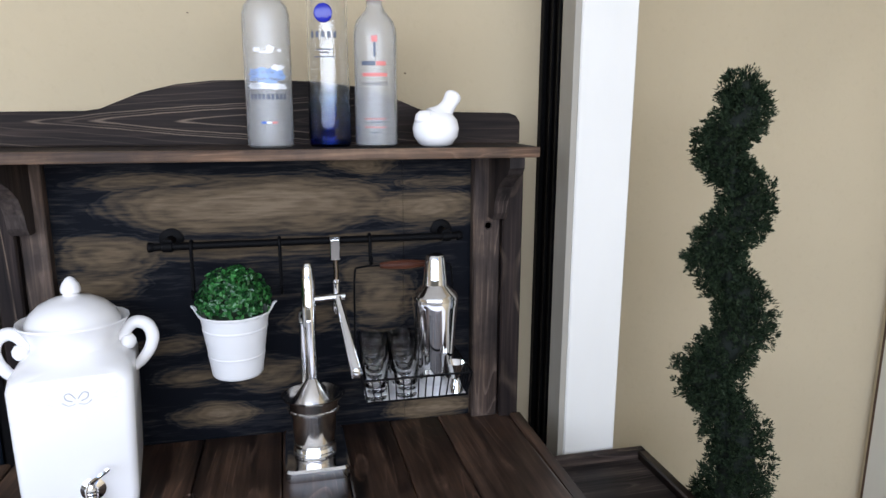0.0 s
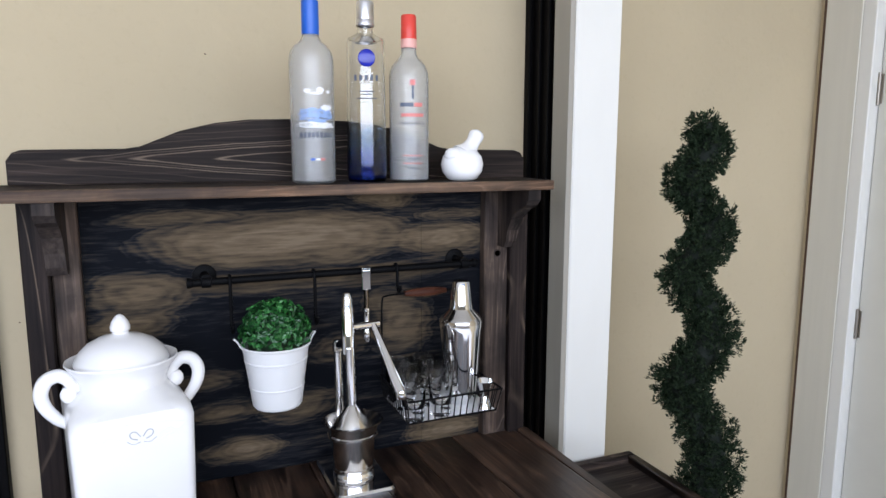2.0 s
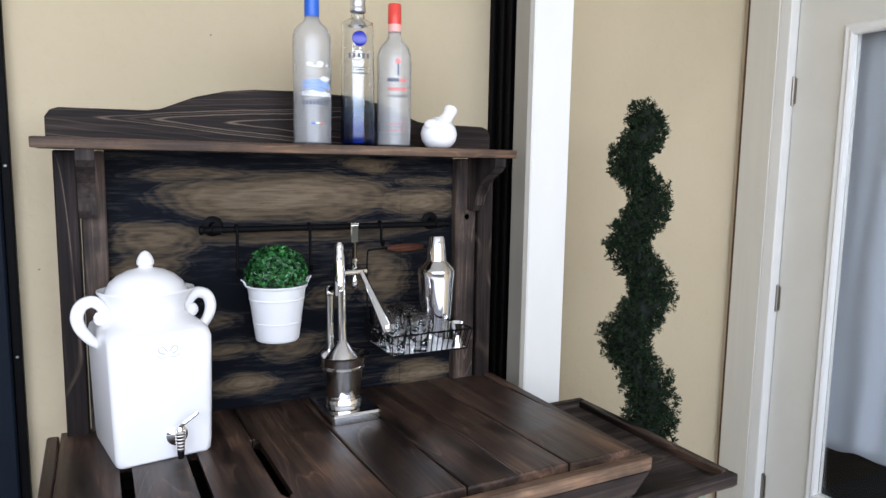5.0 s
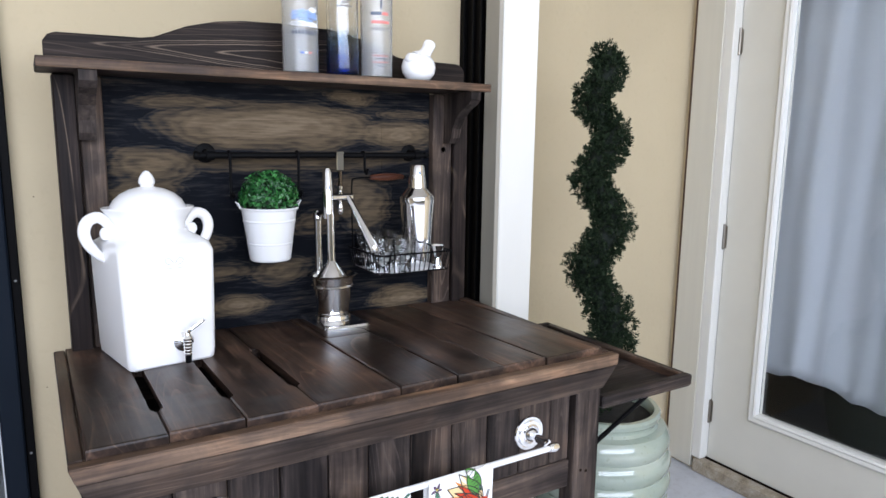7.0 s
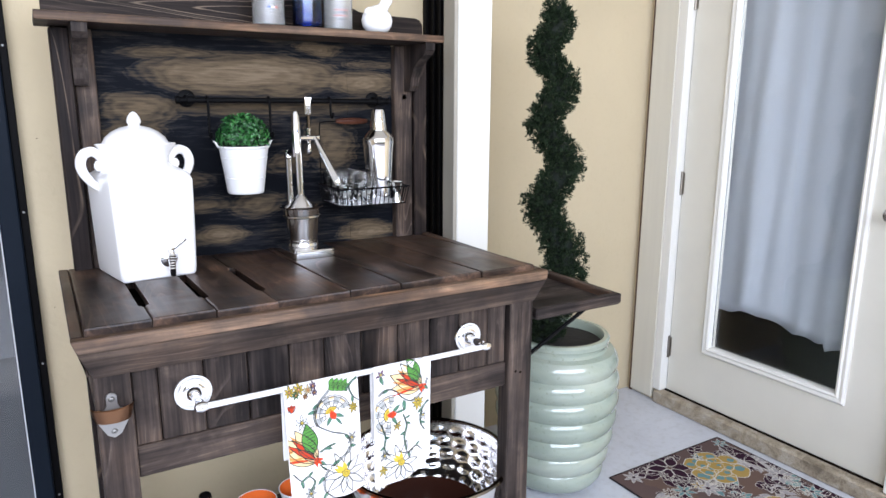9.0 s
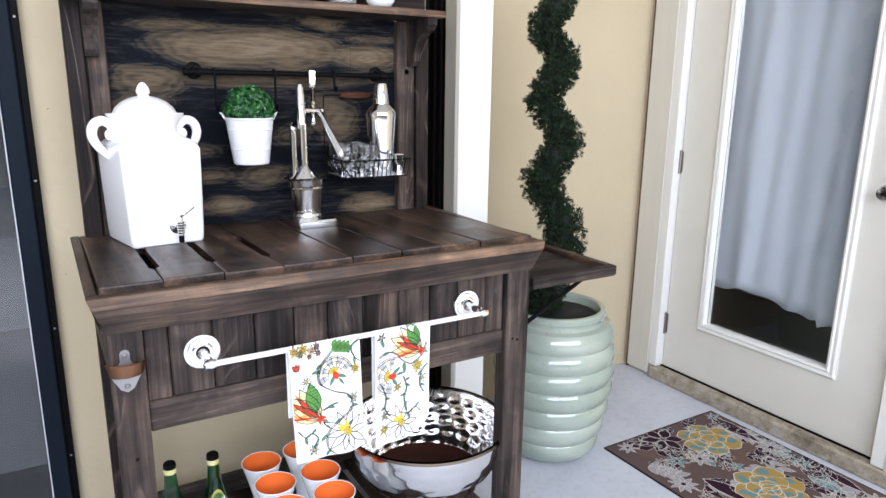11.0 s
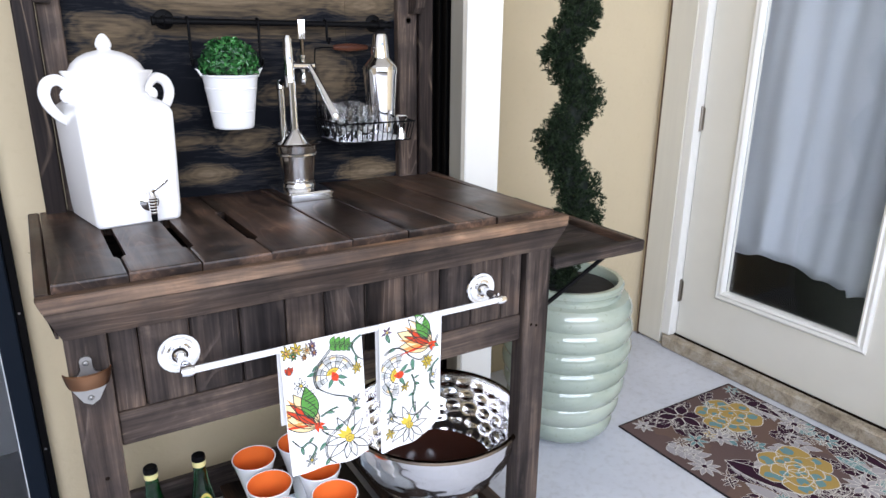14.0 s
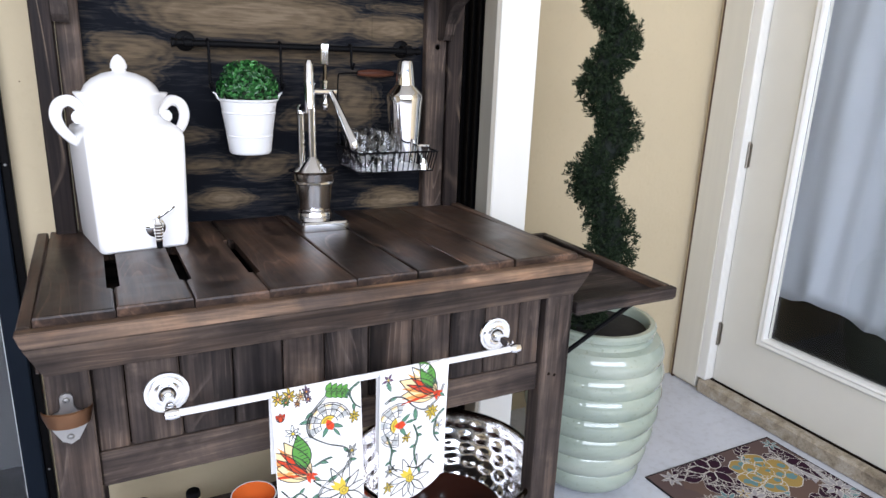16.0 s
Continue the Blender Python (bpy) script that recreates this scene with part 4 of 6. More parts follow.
def ceramic_jar():
    jar = thing("drink_dispenser", "white glazed ceramic drink dispenser with lid and two handles", "drink dispenser")
    jar.matrix_world = on_top(-0.230, 1.178, 9, 1.012)
    secs = []
    for z, w, d, r in ((0.0, 0.154, 0.198, 0.010), (0.004, 0.162, 0.206, 0.014), (0.02, 0.165, 0.209, 0.014), (0.12, 0.171, 0.214, 0.015), (0.212, 0.176, 0.218, 0.018), (0.226, 0.172, 0.212, 0.03), (0.236, 0.156, 0.186, 0.05), (0.243, 0.139, 0.156, 0.066), (0.251, 0.131, 0.136, 0.0650), (0.262, 0.133, 0.135, 0.0660), (0.274, 0.146, 0.147, 0.0728), (0.284, 0.161, 0.162, 0.0803), (0.290, 0.169, 0.170, 0.0843), (0.293, 0.168, 0.169, 0.0838), (0.292, 0.162, 0.163, 0.0808), (0.284, 0.150, 0.151, 0.0748), (0.270, 0.13, 0.132, 0.0645)):
        secs.append((rounded_square(w, d, r), z))
    part("body", loft(secs, True), CERAMIC, jar, "", True)
    lid = part("lid", lathe([(0, 0.280), (0.068, 0.281), (0.0715, 0.287), (0.0695, 0.294), (0.063, 0.306), (0.050, 0.318), (0.032, 0.327), (0.0145, 0.331), (0.0125, 0.332), (0.0125, 0.335), (0.0150, 0.337), (0.0152, 0.343), (0.0125, 0.351), (0.007, 0.359), (0.002, 0.362), (0, 0.3622)], 48), CERAMIC, jar, "domed lid", True)
    for s in (-1, 1):
        pts = [(s * 0.064, 0, 0.250), (s * 0.074, 0, 0.260), (s * 0.082, 0, 0.271), (s * 0.094, 0, 0.277), (s * 0.110, 0, 0.270), (s * 0.117, 0, 0.251), (s * 0.112, 0, 0.230), (s * 0.098, 0, 0.210), (s * 0.084, 0, 0.198)]
        line = smooth_line(pts, 5)
        n = len(line)
        h = part("handle", tube(line, [0.0075 + 0.0036 * math.sin(math.pi * i / n) for i in range(n)], 12), CERAMIC, jar, "looped handle with a scroll end", True)
        part("scroll", lathe([(0, -0.013), (0.008, -0.011), (0.0125, -0.004), (0.0125, 0.004), (0.008, 0.011), (0, 0.013)], 20, at=(s * 0.079, -0.004, 0.246)), CERAMIC, h, "", True)
    # embossed scrollwork and its arched border on the front
    def relief(pts, r, mat):
        part("relief_scroll", tube([(p.x, -0.1088, p.z) for p in smooth_line(pts, 5)], r, 6), mat, jar, "faint embossed scroll", True)
    for sc in (-1, 1):
        relief([(0.008 + sc * 0.0016, 0, 0.194), (0.008 + sc * 0.009, 0, 0.203), (0.008 + sc * 0.016, 0, 0.201), (0.008 + sc * 0.0145, 0, 0.194), (0.008 + sc * 0.006, 0, 0.190)], 0.0008, GREY_PRINT)
        relief([(0.008 + sc * 0.002, 0, 0.186), (0.008 + sc * 0.012, 0, 0.184), (0.008 + sc * 0.021, 0, 0.190)], 0.0005, GREY_PRINT)
        relief([(0.006 + sc * 0.028, 0, 0.194), (0.006 + sc * 0.042, 0, 0.201), (0.006 + sc * 0.054, 0, 0.196), (0.006 + sc * 0.064, 0, 0.202)], 0.0009, CERAMIC)
        relief([(0.006 + sc * 0.030, 0, 0.186), (0.006 + sc * 0.044, 0, 0.191), (0.006 + sc * 0.058, 0, 0.188)], 0.0008, CERAMIC)
    relief([(-0.072, 0, 0.205), (-0.04, 0, 0.2125), (0.0, 0, 0.2155), (0.04, 0, 0.2125), (0.072, 0, 0.205)], 0.0007, CERAMIC)
    # tap
    tap = part("tap", moved(lathe([(0, 0), (0.0185, 0.0), (0.0185, 0.003), (0.013, 0.006), (0.0075, 0.009), (0.0075, 0.020), (0, 0.020)], 24), pose(0.018, -0.104, 0.043, 90, 0, 0)), CHROME, jar, "chrome tap with black spout", True)
    prof = [(0, 0.022), (0.005, 0.022), (0.0065, 0.014)]
    for k in range(5):
        prof += [(0.0100 - 0.0006 * k, 0.010 - 0.006 * k), (0.0088 - 0.0006 * k, 0.0072 - 0.006 * k), (0.0098 - 0.0006 * k, 0.0052 - 0.006 * k)]
    prof += [(0.0065, -0.022), (0, -0.022)]
    part("barrel", lathe(prof, 24, at=(0.018, -0.127, 0.043)), CHROME, tap, "", True)
    part("spout", lathe([(0, -0.036), (0.0055, -0.036), (0.0062, -0.021), (0, -0.021)], 16, at=(0.018, -0.127, 0.043)), IRON, tap, "", True)
    part("tap_lever", tube(smooth_line([(0.018, -0.127, 0.062), (0.022, -0.134, 0.070), (0.038, -0.138, 0.081), (0.046, -0.139, 0.088)], 3), [0.004, 0.004, 0.0038, 0.0038, 0.0036, 0.0036, 0.0036, 0.0038, 0.004, 0.0035], 8), CHROME, tap, "", True)
    return jar


ceramic_jar()


def citrus_press():
    pr = thing("citrus_press", "chrome lever citrus press with steel cup", "citrus press")
    pr.matrix_world = on_top(0.1535, 1.188, 0, 1.036)
    mid, up = (-0.0015, -0.003, 0), (-0.003, 0.005, 0)
    part("base", loft([(rounded_square(0.110, 0.182, 0.014), 0.0), (rounded_square(0.112, 0.184, 0.015), 0.004), (rounded_square(0.111, 0.183, 0.015), 0.017), (rounded_square(0.103, 0.175, 0.012), 0.021)], True), CHROME, pr, "", True)
    part("foot_ring", lathe([(0.038, 0.020), (0.040, 0.024), (0.038, 0.03), (0.034, 0.032), (0, 0.032)], 36, at=mid), CHROME, pr, "", True)
    part("cup", lathe([(0.034, 0.031), (0.0385, 0.033), (0.0385, 0.036), (0.0365, 0.038), (0.0375, 0.05), (0.042, 0.092), (0.0475, 0.095), (0.0475, 0.099), (0.0455, 0.101), (0.0480, 0.116), (0.0565, 0.120), (0.0575, 0.122), (0.0550, 0.1225), (0.045, 0.114), (0.035, 0.108), (0, 0.107)], 48, at=mid), STEEL, pr, "steel juice cup with rolled rim", True)
    part("press_cone", lathe([(0.038, 0.110), (0.037, 0.114), (0.012, 0.147), (0.009, 0.151), (0, 0.151)], 40, at=mid), STEEL, pr, "", True)
    part("ram", lathe([(0.0090, 0.149), (0.0090, 0.255), (0, 0.255)], 24, at=mid), CHROME, pr, "", True)
    part("guide_tube", lathe([(0.0, 0.244), (0.0122, 0.244), (0.0122, 0.328), (0.0108, 0.330), (0.0104, 0.345), (0.006, 0.354), (0, 0.356)], 28, at=up), CHROME, pr, "", True)
    part("column", lathe([(0.018, 0.020), (0.0125, 0.026), (0.0085, 0.03), (0.0085, 0.238), (0.0102, 0.240), (0.0102, 0.254), (0.0075, 0.260), (0, 0.262)], 24, at=(-0.0125, 0.047, 0)), CHROME, pr, "", True)
    part("cross_head", tube([(-0.0125, 0.047, 0.250), (-0.003, 0.008, 0.262)], 0.0080, 16), CHROME, pr, "", True)
    part("pivot_arm", tube([(0.004, 0.010, 0.289), (0.062, 0.020, 0.289)], [0.0066, 0.0070], 18), CHROME, pr, "", True)
    lv = part("lever", tube([(0.050, 0.014, 0.288), (0.061, -0.032, 0.234), (0.0715, -0.076, 0.181)], [0.0066, 0.0084, 0.0098], 18), CHROME, pr, "long chrome lever swung down", True)
    part("lever_end", lathe([(0, -0.009), (0.008, -0.008), (0.0106, 0.0), (0.008, 0.008), (0, 0.010)], 20, at=(0.0715, -0.076, 0.180)), CHROME, lv, "", True)
    return pr


citrus_press()


# ---- rail with hooks ----
RY, RZ = 1.273, 1.336
rail = thing("hanging_rail", "black steel utility rail screwed to the back panel", "utility rail", (0, 1.320, RZ))
part("bar", tube([(-0.118, RY - 1.320, 0), (0.446, RY - 1.320, 0)], 0.0070, 14), IRON, rail, "", True)
for _x in (-0.124, 0.440):
    part("bar_end", moved(lathe([(0, 0), (0.0088, 0.001), (0.0098, 0.004), (0.0088, 0.008), (0.0072, 0.012), (0, 0.012)], 18), pose(_x, RY - 1.320, 0, 0, 90, 0)), IRON, rail, "", True)
for _x in (-0.090, 0.420):
    _m = part("mount", moved(lathe([(0, 0.0), (0.0215, 0.0), (0.0215, 0.003), (0.018, 0.0045), (0.009, 0.006), (0.0065, 0.02), (0.0065, 0.040), (0.0105, 0.044), (0.0105, 0.052), (0, 0.052)], 28), pose(_x, 0, 0.004, 90, 0, 0)), IRON, rail, "round wall mount", True)
    part("collar", moved(lathe([(0.0062, -0.009), (0.0105, -0.008), (0.0105, 0.008), (0.0062, 0.009)], 18), pose(_x, RY - 1.320, 0, 0, 90, 0)), IRON, _m, "", True)


def hanging_opener(x):
    op = thing("bar_tool", "chrome bar tool with ball end hanging from the rail", "bar tool", (x, RY, RZ))
    clip = box(-0.009, 0.009, -0.017, -0.0085, -0.036, 0.004, 0.0015)
    box(-0.009, 0.009, -0.017, 0.008, 0.0072, 0.0092, 0.0006, clip)
    box(-0.009, 0.009, -0.017, -0.0105, 0.003, 0.0082, 0.0006, clip)
    part("clip", clip, CHROME, op, "bright folded clip over the rail")
    part("stem", tube([(0, -0.013, -0.034), (0.001, -0.012, -0.055), (0, -0.012, -0.078)], 0.0048, 12), DARK_CHROME, op, "dark loop below the clip", True)
    part("barrel", lathe([(0, -0.110), (0.0055, -0.110), (0.0065, -0.100), (0.0065, -0.080), (0.0082, -0.078), (0.0082, -0.072), (0, -0.072)], 18, at=(0, -0.012, 0)), CHROME, op, "", True)
    part("ball_end", lathe([(0, -0.142), (0.0055, -0.140), (0.0088, -0.131), (0.0080, -0.120), (0.0055, -0.110), (0, -0.108)], 18, at=(0, -0.012, 0)), CHROME, op, "", True)
    return op


hanging_opener(0.204)


def s_hook(x, drop):
    hk = thing("s_hook", "black steel S hook hanging on the rail", "hook", (x, RY, RZ), 0, "hooks on the rail")
    pts = [(0, 0.008, -0.006), (0, 0.008, 0.004), (0, 0.0, 0.0088), (0, -0.008, 0.003), (0, -0.009, -0.02), (0, -0.009, -drop + 0.012), (0, -0.013, -drop), (0, -0.020, -drop - 0.004), (0, -0.026, -drop + 0.003), (0, -0.027, -drop + 0.010)]
    part("bent_rod", tube(smooth_line(pts, 4), 0.0034, 8), IRON, hk, "", True)
    return hk


s_hook(-0.050, 0.088)
s_hook(0.104, 0.088)
s_hook(0.270, 0.040)


def leaf_ball(centre, radius, count, size, seed, flat=1.0):
    rng = random.Random(seed)
    own = bmesh.new()
    for _ in range(count):
        d = Vector((rng.gauss(0, 1), rng.gauss(0, 1), rng.gauss(0, 1))).normalized()
        if d.z < -0.30:
            continue
        p = Vector(centre) + Vector((d.x, d.y, d.z * flat)) * radius * (0.68 + 0.36 * rng.random())
        n = (d + 0.7 * Vector((rng.uniform(-1, 1), rng.uniform(-1, 1), rng.uniform(-1, 1)))).normalized()
        u = n.orthogonal().normalized()
        u = (u * math.cos(rng.uniform(0, 6.3)) + n.cross(u) * math.sin(rng.uniform(0, 6.3))).normalized()
        v = n.cross(u)
        s = size * rng.uniform(0.7, 1.25)
        q = [p - u * s, p - 0.15 * u * s + v * s * 0.62 + n * s * 0.18, p + 0.5 * u * s + v * s * 0.5 + n * s * 0.15, p + u * s - n * s * 0.12, p + 0.5 * u * s - v * s * 0.5 + n * s * 0.15, p - 0.15 * u * s - v * s * 0.62 + n * s * 0.18]
        vs = [own.verts.new(w) for w in q]
        own.faces.new((vs[0], vs[1], vs[2], vs[3]))
        own.faces.new((vs[0], vs[3], vs[4], vs[5]))
    return own


def hanging_planter():
    pl = thing("hanging_planter", "white enamelled pot with clipped boxwood ball hung on hooks", "planter", (0.021, 1.225, 1.1075))
    pl.matrix_world = pose(0.021, 1.225, 1.1075) @ Matrix.Diagonal((0.97, 0.97, 0.915, 1.0))
    part("pot", lathe([(0, 0.003), (0.042, 0.003), (0.0435, 0.0), (0.046, 0.004), (0.0505, 0.040), (0.0515, 0.0415), (0.0515, 0.0435), (0.0508, 0.045), (0.0575, 0.094), (0.0587, 0.0955), (0.0587, 0.098), (0.0578, 0.0995), (0.0612, 0.122), (0.0645, 0.124), (0.0655, 0.127), (0.0635, 0.129), (0.060, 0.126), (0.056, 0.105), (0, 0.105)], 48), WHITE_METAL, pl, "ribbed white metal pot", True, 14)
    for s in (-1, 1):
        part("lug", tube(smooth_line([(s * 0.064, 0.006, 0.126), (s * 0.070, 0.006, 0.138), (s * 0.075, 0.0, 0.142), (s * 0.070, -0.006, 0.138), (s * 0.064, -0.006, 0.126)], 4), 0.0016, 6), WHITE_METAL, pl, "wire hanging lug", True)
    part("moss_core", lathe([(0, 0.105), (0.050, 0.11), (0.050, 0.15), (0.036, 0.185), (0, 0.196)], 20), CEDAR, pl, "", True)
    ob = part("foliage", leaf_ball((0, 0, 0.150), 0.064, 2300, 0.0058, 4, 1.0), BOXWOOD, pl, "glossy green boxwood leaves")
    tagged(ob, kind="stuff")
    return pl


hanging_planter()


# ---- wire basket and what stands in it ----
def wire_basket():
    bk = thing("wire_basket", "black wire basket with a turned wooden handle hung on the rail", "basket", (0.336, 1.205, 1.066))
    w0, d0, w1, d1, h = 0.091, 0.072, 0.098, 0.082, 0.046
    part("rim", tube(smooth_line([(-w1, -d1, h), (w1, -d1, h)], 2) + [Vector((w1, d1, h)), Vector((-w1, d1, h))], 0.0022, 8, closed=True), IRON, bk, "", True)
    part("base_ring", tube([(-w0, -d0, 0), (w0, -d0, 0), (w0, d0, 0), (-w0, d0, 0)], 0.0020, 8, closed=True), IRON, bk, "", True)
    n = 14
    for i in range(n + 1):
        u = -1 + 2 * i / n
        for s in (-1, 1):
            part("upright_wire", tube([(u * w0, s * d0, 0), (u * w1, s * d1, h)], 0.0013, 6), IRON, bk)
    for i in range(1, 11):
        u = -1 + 2 * i / 11
        for s in (-1, 1):
            part("upright_wire", tube([(s * w0, u * d0, 0), (s * w1, u * d1, h)], 0.0013, 6), IRON, bk)
    part("floor_mesh", box(-w0 + 0.001, w0 - 0.001, -d0 + 0.001, d0 - 0.001, -0.001, 0.001), WHITE_METAL, bk, "pale liner")
    for s in (-1, 1):
        pts = [(s * w1, 0.06, h), (s * w1 * 0.995, 0.065, 0.12), (s * w1 * 0.97, 0.07, 0.202), (s * 0.085, 0.072, 0.214), (s * 0.045, 0.072, 0.216)]
        part("bail", tube(smooth_line(pts, 5), 0.0020, 8), IRON, bk, "", True)
    part("handle_grip", moved(lathe([(0, -0.046), (0.0050, -0.046), (0.0062, -0.040), (0.0086, -0.018), (0.0092, 0.0), (0.0086, 0.018), (0.0062, 0.040), (0.0050, 0.046), (0, 0.046)], 20), pose(0.0, 0.072, 0.216, 0, 90, 0)), TURNED, bk, "turned reddish wooden grip", True)
    return bk


wire_basket()
BASK = 1.0675


def tumbler(x, y, hgt=0.078, r=0.0250):
    t = part("shot_glass", lathe([(0, 0.0), (r * 0.78, 0.0), (r * 0.80, 0.003), (r * 0.86, 0.03), (r * 1.0, hgt), (r * 0.94, hgt), (r * 0.80, 0.034), (r * 0.5, 0.022), (0, 0.019)], 28), GLASS, None, "", True)
    t.matrix_world = pose(x, y, BASK, 0, 0, 0)
    return tagged(t, "clear heavy-based shot glass standing in the basket", "shot glass", "shot glasses in the basket")


for _x, _y, _h in ((0.262, 1.152, 0.082), (0.318, 1.155, 0.082), (0.266, 1.208, 0.084), (0.321, 1.210, 0.084), (0.268, 1.262, 0.084), (0.323, 1.263, 0.084)):
    tumbler(_x, _y, _h)
shaker = thing("cocktail_shaker", "polished steel cocktail shaker standing in the basket", "cocktail shaker", (0.383, 1.205, BASK))
part("body", lathe([(0, 0.0), (0.029, 0.0), (0.0315, 0.003), (0.0325, 0.012), (0.0415, 0.150), (0.043, 0.158), (0.0425, 0.164), (0, 0.164)], 44), CHROME, shaker, "", True)
part("strainer", lathe([(0.0428, 0.164), (0.0432, 0.167), (0.039, 0.176), (0.024, 0.190), (0.0225, 0.194), (0, 0.194)], 44), STEEL, shaker, "", True)
part("cap", lathe([(0.0232, 0.192), (0.0228, 0.196), (0.0175, 0.243), (0.015, 0.247), (0, 0.248)], 36), CHROME, shaker, "", True)
jig = part("jigger", lathe([(0, 0.001), (0.0165, 0.0), (0.0155, 0.004), (0.008, 0.027), (0.0075, 0.030), (0.009, 0.033), (0.0185, 0.062), (0.0190, 0.063), (0.018, 0.062), (0.0075, 0.035), (0, 0.034)], 32), CHROME, None, "", True)
jig.matrix_world = pose(0.410, 1.150, BASK) @ Matrix.Scale(0.88, 4)
tagged(jig, "small polished double-ended jigger in the basket", "jigger")


# ---- bottles and bird on the shelf ----
SH = 1.5135


def wrapped(radius, a0, a1, z0, z1, n=10):
    """A thin printed patch that follows a round bottle; angles in degrees from the front."""
    own = bmesh.new()
    cols = []
    for i in range(n + 1):
        a = radians(a0 + (a1 - a0) * i / n)
        cols.append((own.verts.new((radius * math.sin(a), -radius * math.cos(a), z0)), own.verts.new((radius * math.sin(a), -radius * math.cos(a), z1))))
    for p, q in zip(cols, cols[1:]):
        own.faces.new((p[0], q[0], q[1], p[1]))
    return own


def wrapped_blob(radius, a, z, wa, hz, seed, n=18):
    rng = random.Random(seed)
    own = bmesh.new()
    c = [rng.uniform(0.65, 1.15) for _ in range(n)]
    vs = []
    for i in range(n):
        t = 2 * math.pi * i / n
        ang = radians(a + wa * c[i] * math.cos(t))
        vs.append(own.verts.new((radius * math.sin(ang), -radius * math.cos(ang), z + hz * c[i] * math.sin(t))))
    mid = own.verts.new((radius * math.sin(radians(a)), -radius * math.cos(radians(a)), z))
    for i in range(n):
        own.faces.new((vs[i], vs[(i + 1) % n], mid))
    return own


def shell(profile, wall=0.0022):
    """Outer profile plus an inner skin, so that the glass has a wall."""
    inner = [(max(r - wall, 0.0), z + (wall * 2 if i < 2 else 0)) for i, (r, z) in enumerate(profile) if r > wall]
    return profile + inner[::-1] + [(0.0, inner[0][1])]


def bent_word(text, size, radius, z, mat, parent, name, label=""):
    ob = letters(text, size, mat, parent, name, pose(0, 0, 0), label)
    for v in ob.data.vertices:
        a = v.co.x / radius
        v.co = (radius * math.sin(a), z + v.co.y, radius * math.cos(a))
    ob.data.update()
    return ob


a = thing("vodka_bottle", "frosted glass bottle with blue cap and pale blue print", "bottle", (0.099, 1.222, SH))
part("glass", lathe(shell([(0, 0.002), (0.034, 0.0), (0.0385, 0.004), (0.0390, 0.205), (0.0384, 0.216), (0.0355, 0.228), (0.029, 0.237), (0.020, 0.244), (0.0152, 0.251), (0.0138, 0.264)]), 48), FROST, a, "frosted glass body", True)
part("cap", lathe([(0.0148, 0.256), (0.0152, 0.258), (0.0148, 0.312), (0.013, 0.314), (0, 0.314)], 32), BLUE_CAP, a, "blue foil cap", True)
for _k, (_aa, _z, _w, _h, _m) in enumerate(((-20, 0.122, 32, 0.009, PALE_BLUE), (22, 0.120, 26, 0.010, PALE_BLUE), (0, 0.112, 46, 0.008, PALE_BLUE), (-8, 0.101, 50, 0.006, LABEL_WHITE), (22, 0.100, 30, 0.006, LABEL_WHITE), (26, 0.130, 20, 0.006, LABEL_WHITE), (-24, 0.158, 12, 0.004, LABEL_WHITE), (8, 0.160, 12, 0.005, LABEL_WHITE), (30, 0.157, 6, 0.003, LABEL_WHITE), (-2, 0.154, 18, 0.0025, LABEL_WHITE))):
    part("print_patch", wrapped_blob(0.0392 + 0.0001 * _k, _aa, _z, _w, _h, _k + 3), _m, a, "printed patch")
for _k in range(9):
    part("print_bar", wrapped(0.0394, -46 + _k * 10.5, -39.5 + _k * 10.5, 0.079, 0.088, 2), LABEL_INK, a)
for _k, _m in enumerate((BLUE_CAP, LABEL_WHITE, LABEL_RED)):
    part("print_bar", wrapped(0.0394, -20 + _k * 13, -8 + _k * 13, 0.040, 0.0435, 3), _m, a)

c = thing("vodka_bottle", "tall clear bottle shading to deep blue with silver cap", "bottle", (0.200, 1.228, SH), -14)
part("glass", lathe(shell([(0, 0.003), (0.033, 0.0), (0.0362, 0.005), (0.0368, 0.02), (0.0352, 0.15), (0.0345, 0.250), (0.0325, 0.256), (0.021, 0.262), (0.0148, 0.266), (0.0140, 0.272), (0.0140, 0.290)]), 48), BLUE_GLASS, c, "clear glass shading to blue", True)
part("cap", lathe([(0.0152, 0.277), (0.0170, 0.279), (0.0168, 0.288), (0.0160, 0.289), (0.0160, 0.318), (0.0145, 0.321), (0, 0.321)], 32), SILVER_CAP, c, "silver foil cap", True)
part("collar", lathe([(0.0205, 0.249), (0.0175, 0.256), (0.0150, 0.2585)], 32), STEEL, c, "", True)
part("seal", moved(lathe([(0, 0.003), (0.011, 0.003), (0.0145, 0.002), (0.0155, 0.0), (0, 0.0)], 32), pose(0, -0.0350, 0.219, 90, 0, 0)), BLUE_SEAL, c, "round cobalt glass seal", True)
for _k in range(5):
    part("print_bar", wrapped(0.0358, -38 + _k * 16, -30 + _k * 16, 0.180, 0.190, 2), LABEL_INK, c)
for _z0, _a0 in ((0.160, 22), (0.155, 12), (0.148, 30)):
    part("print_bar", wrapped(0.0359, -_a0, _a0, _z0, _z0 + 0.0022, 6), LABEL_INK, c)
for _k in range(2):
    part("relief_ring", tube([(0.010 * math.cos(t * 0.3927) * (1 - 0.4 * _k), -0.0366, 0.083 + 0.013 * math.sin(t * 0.3927) * (1 - 0.4 * _k)) for t in range(16)], 0.0006, 6, closed=True), BLUE_GLASS, c, "embossed crest")

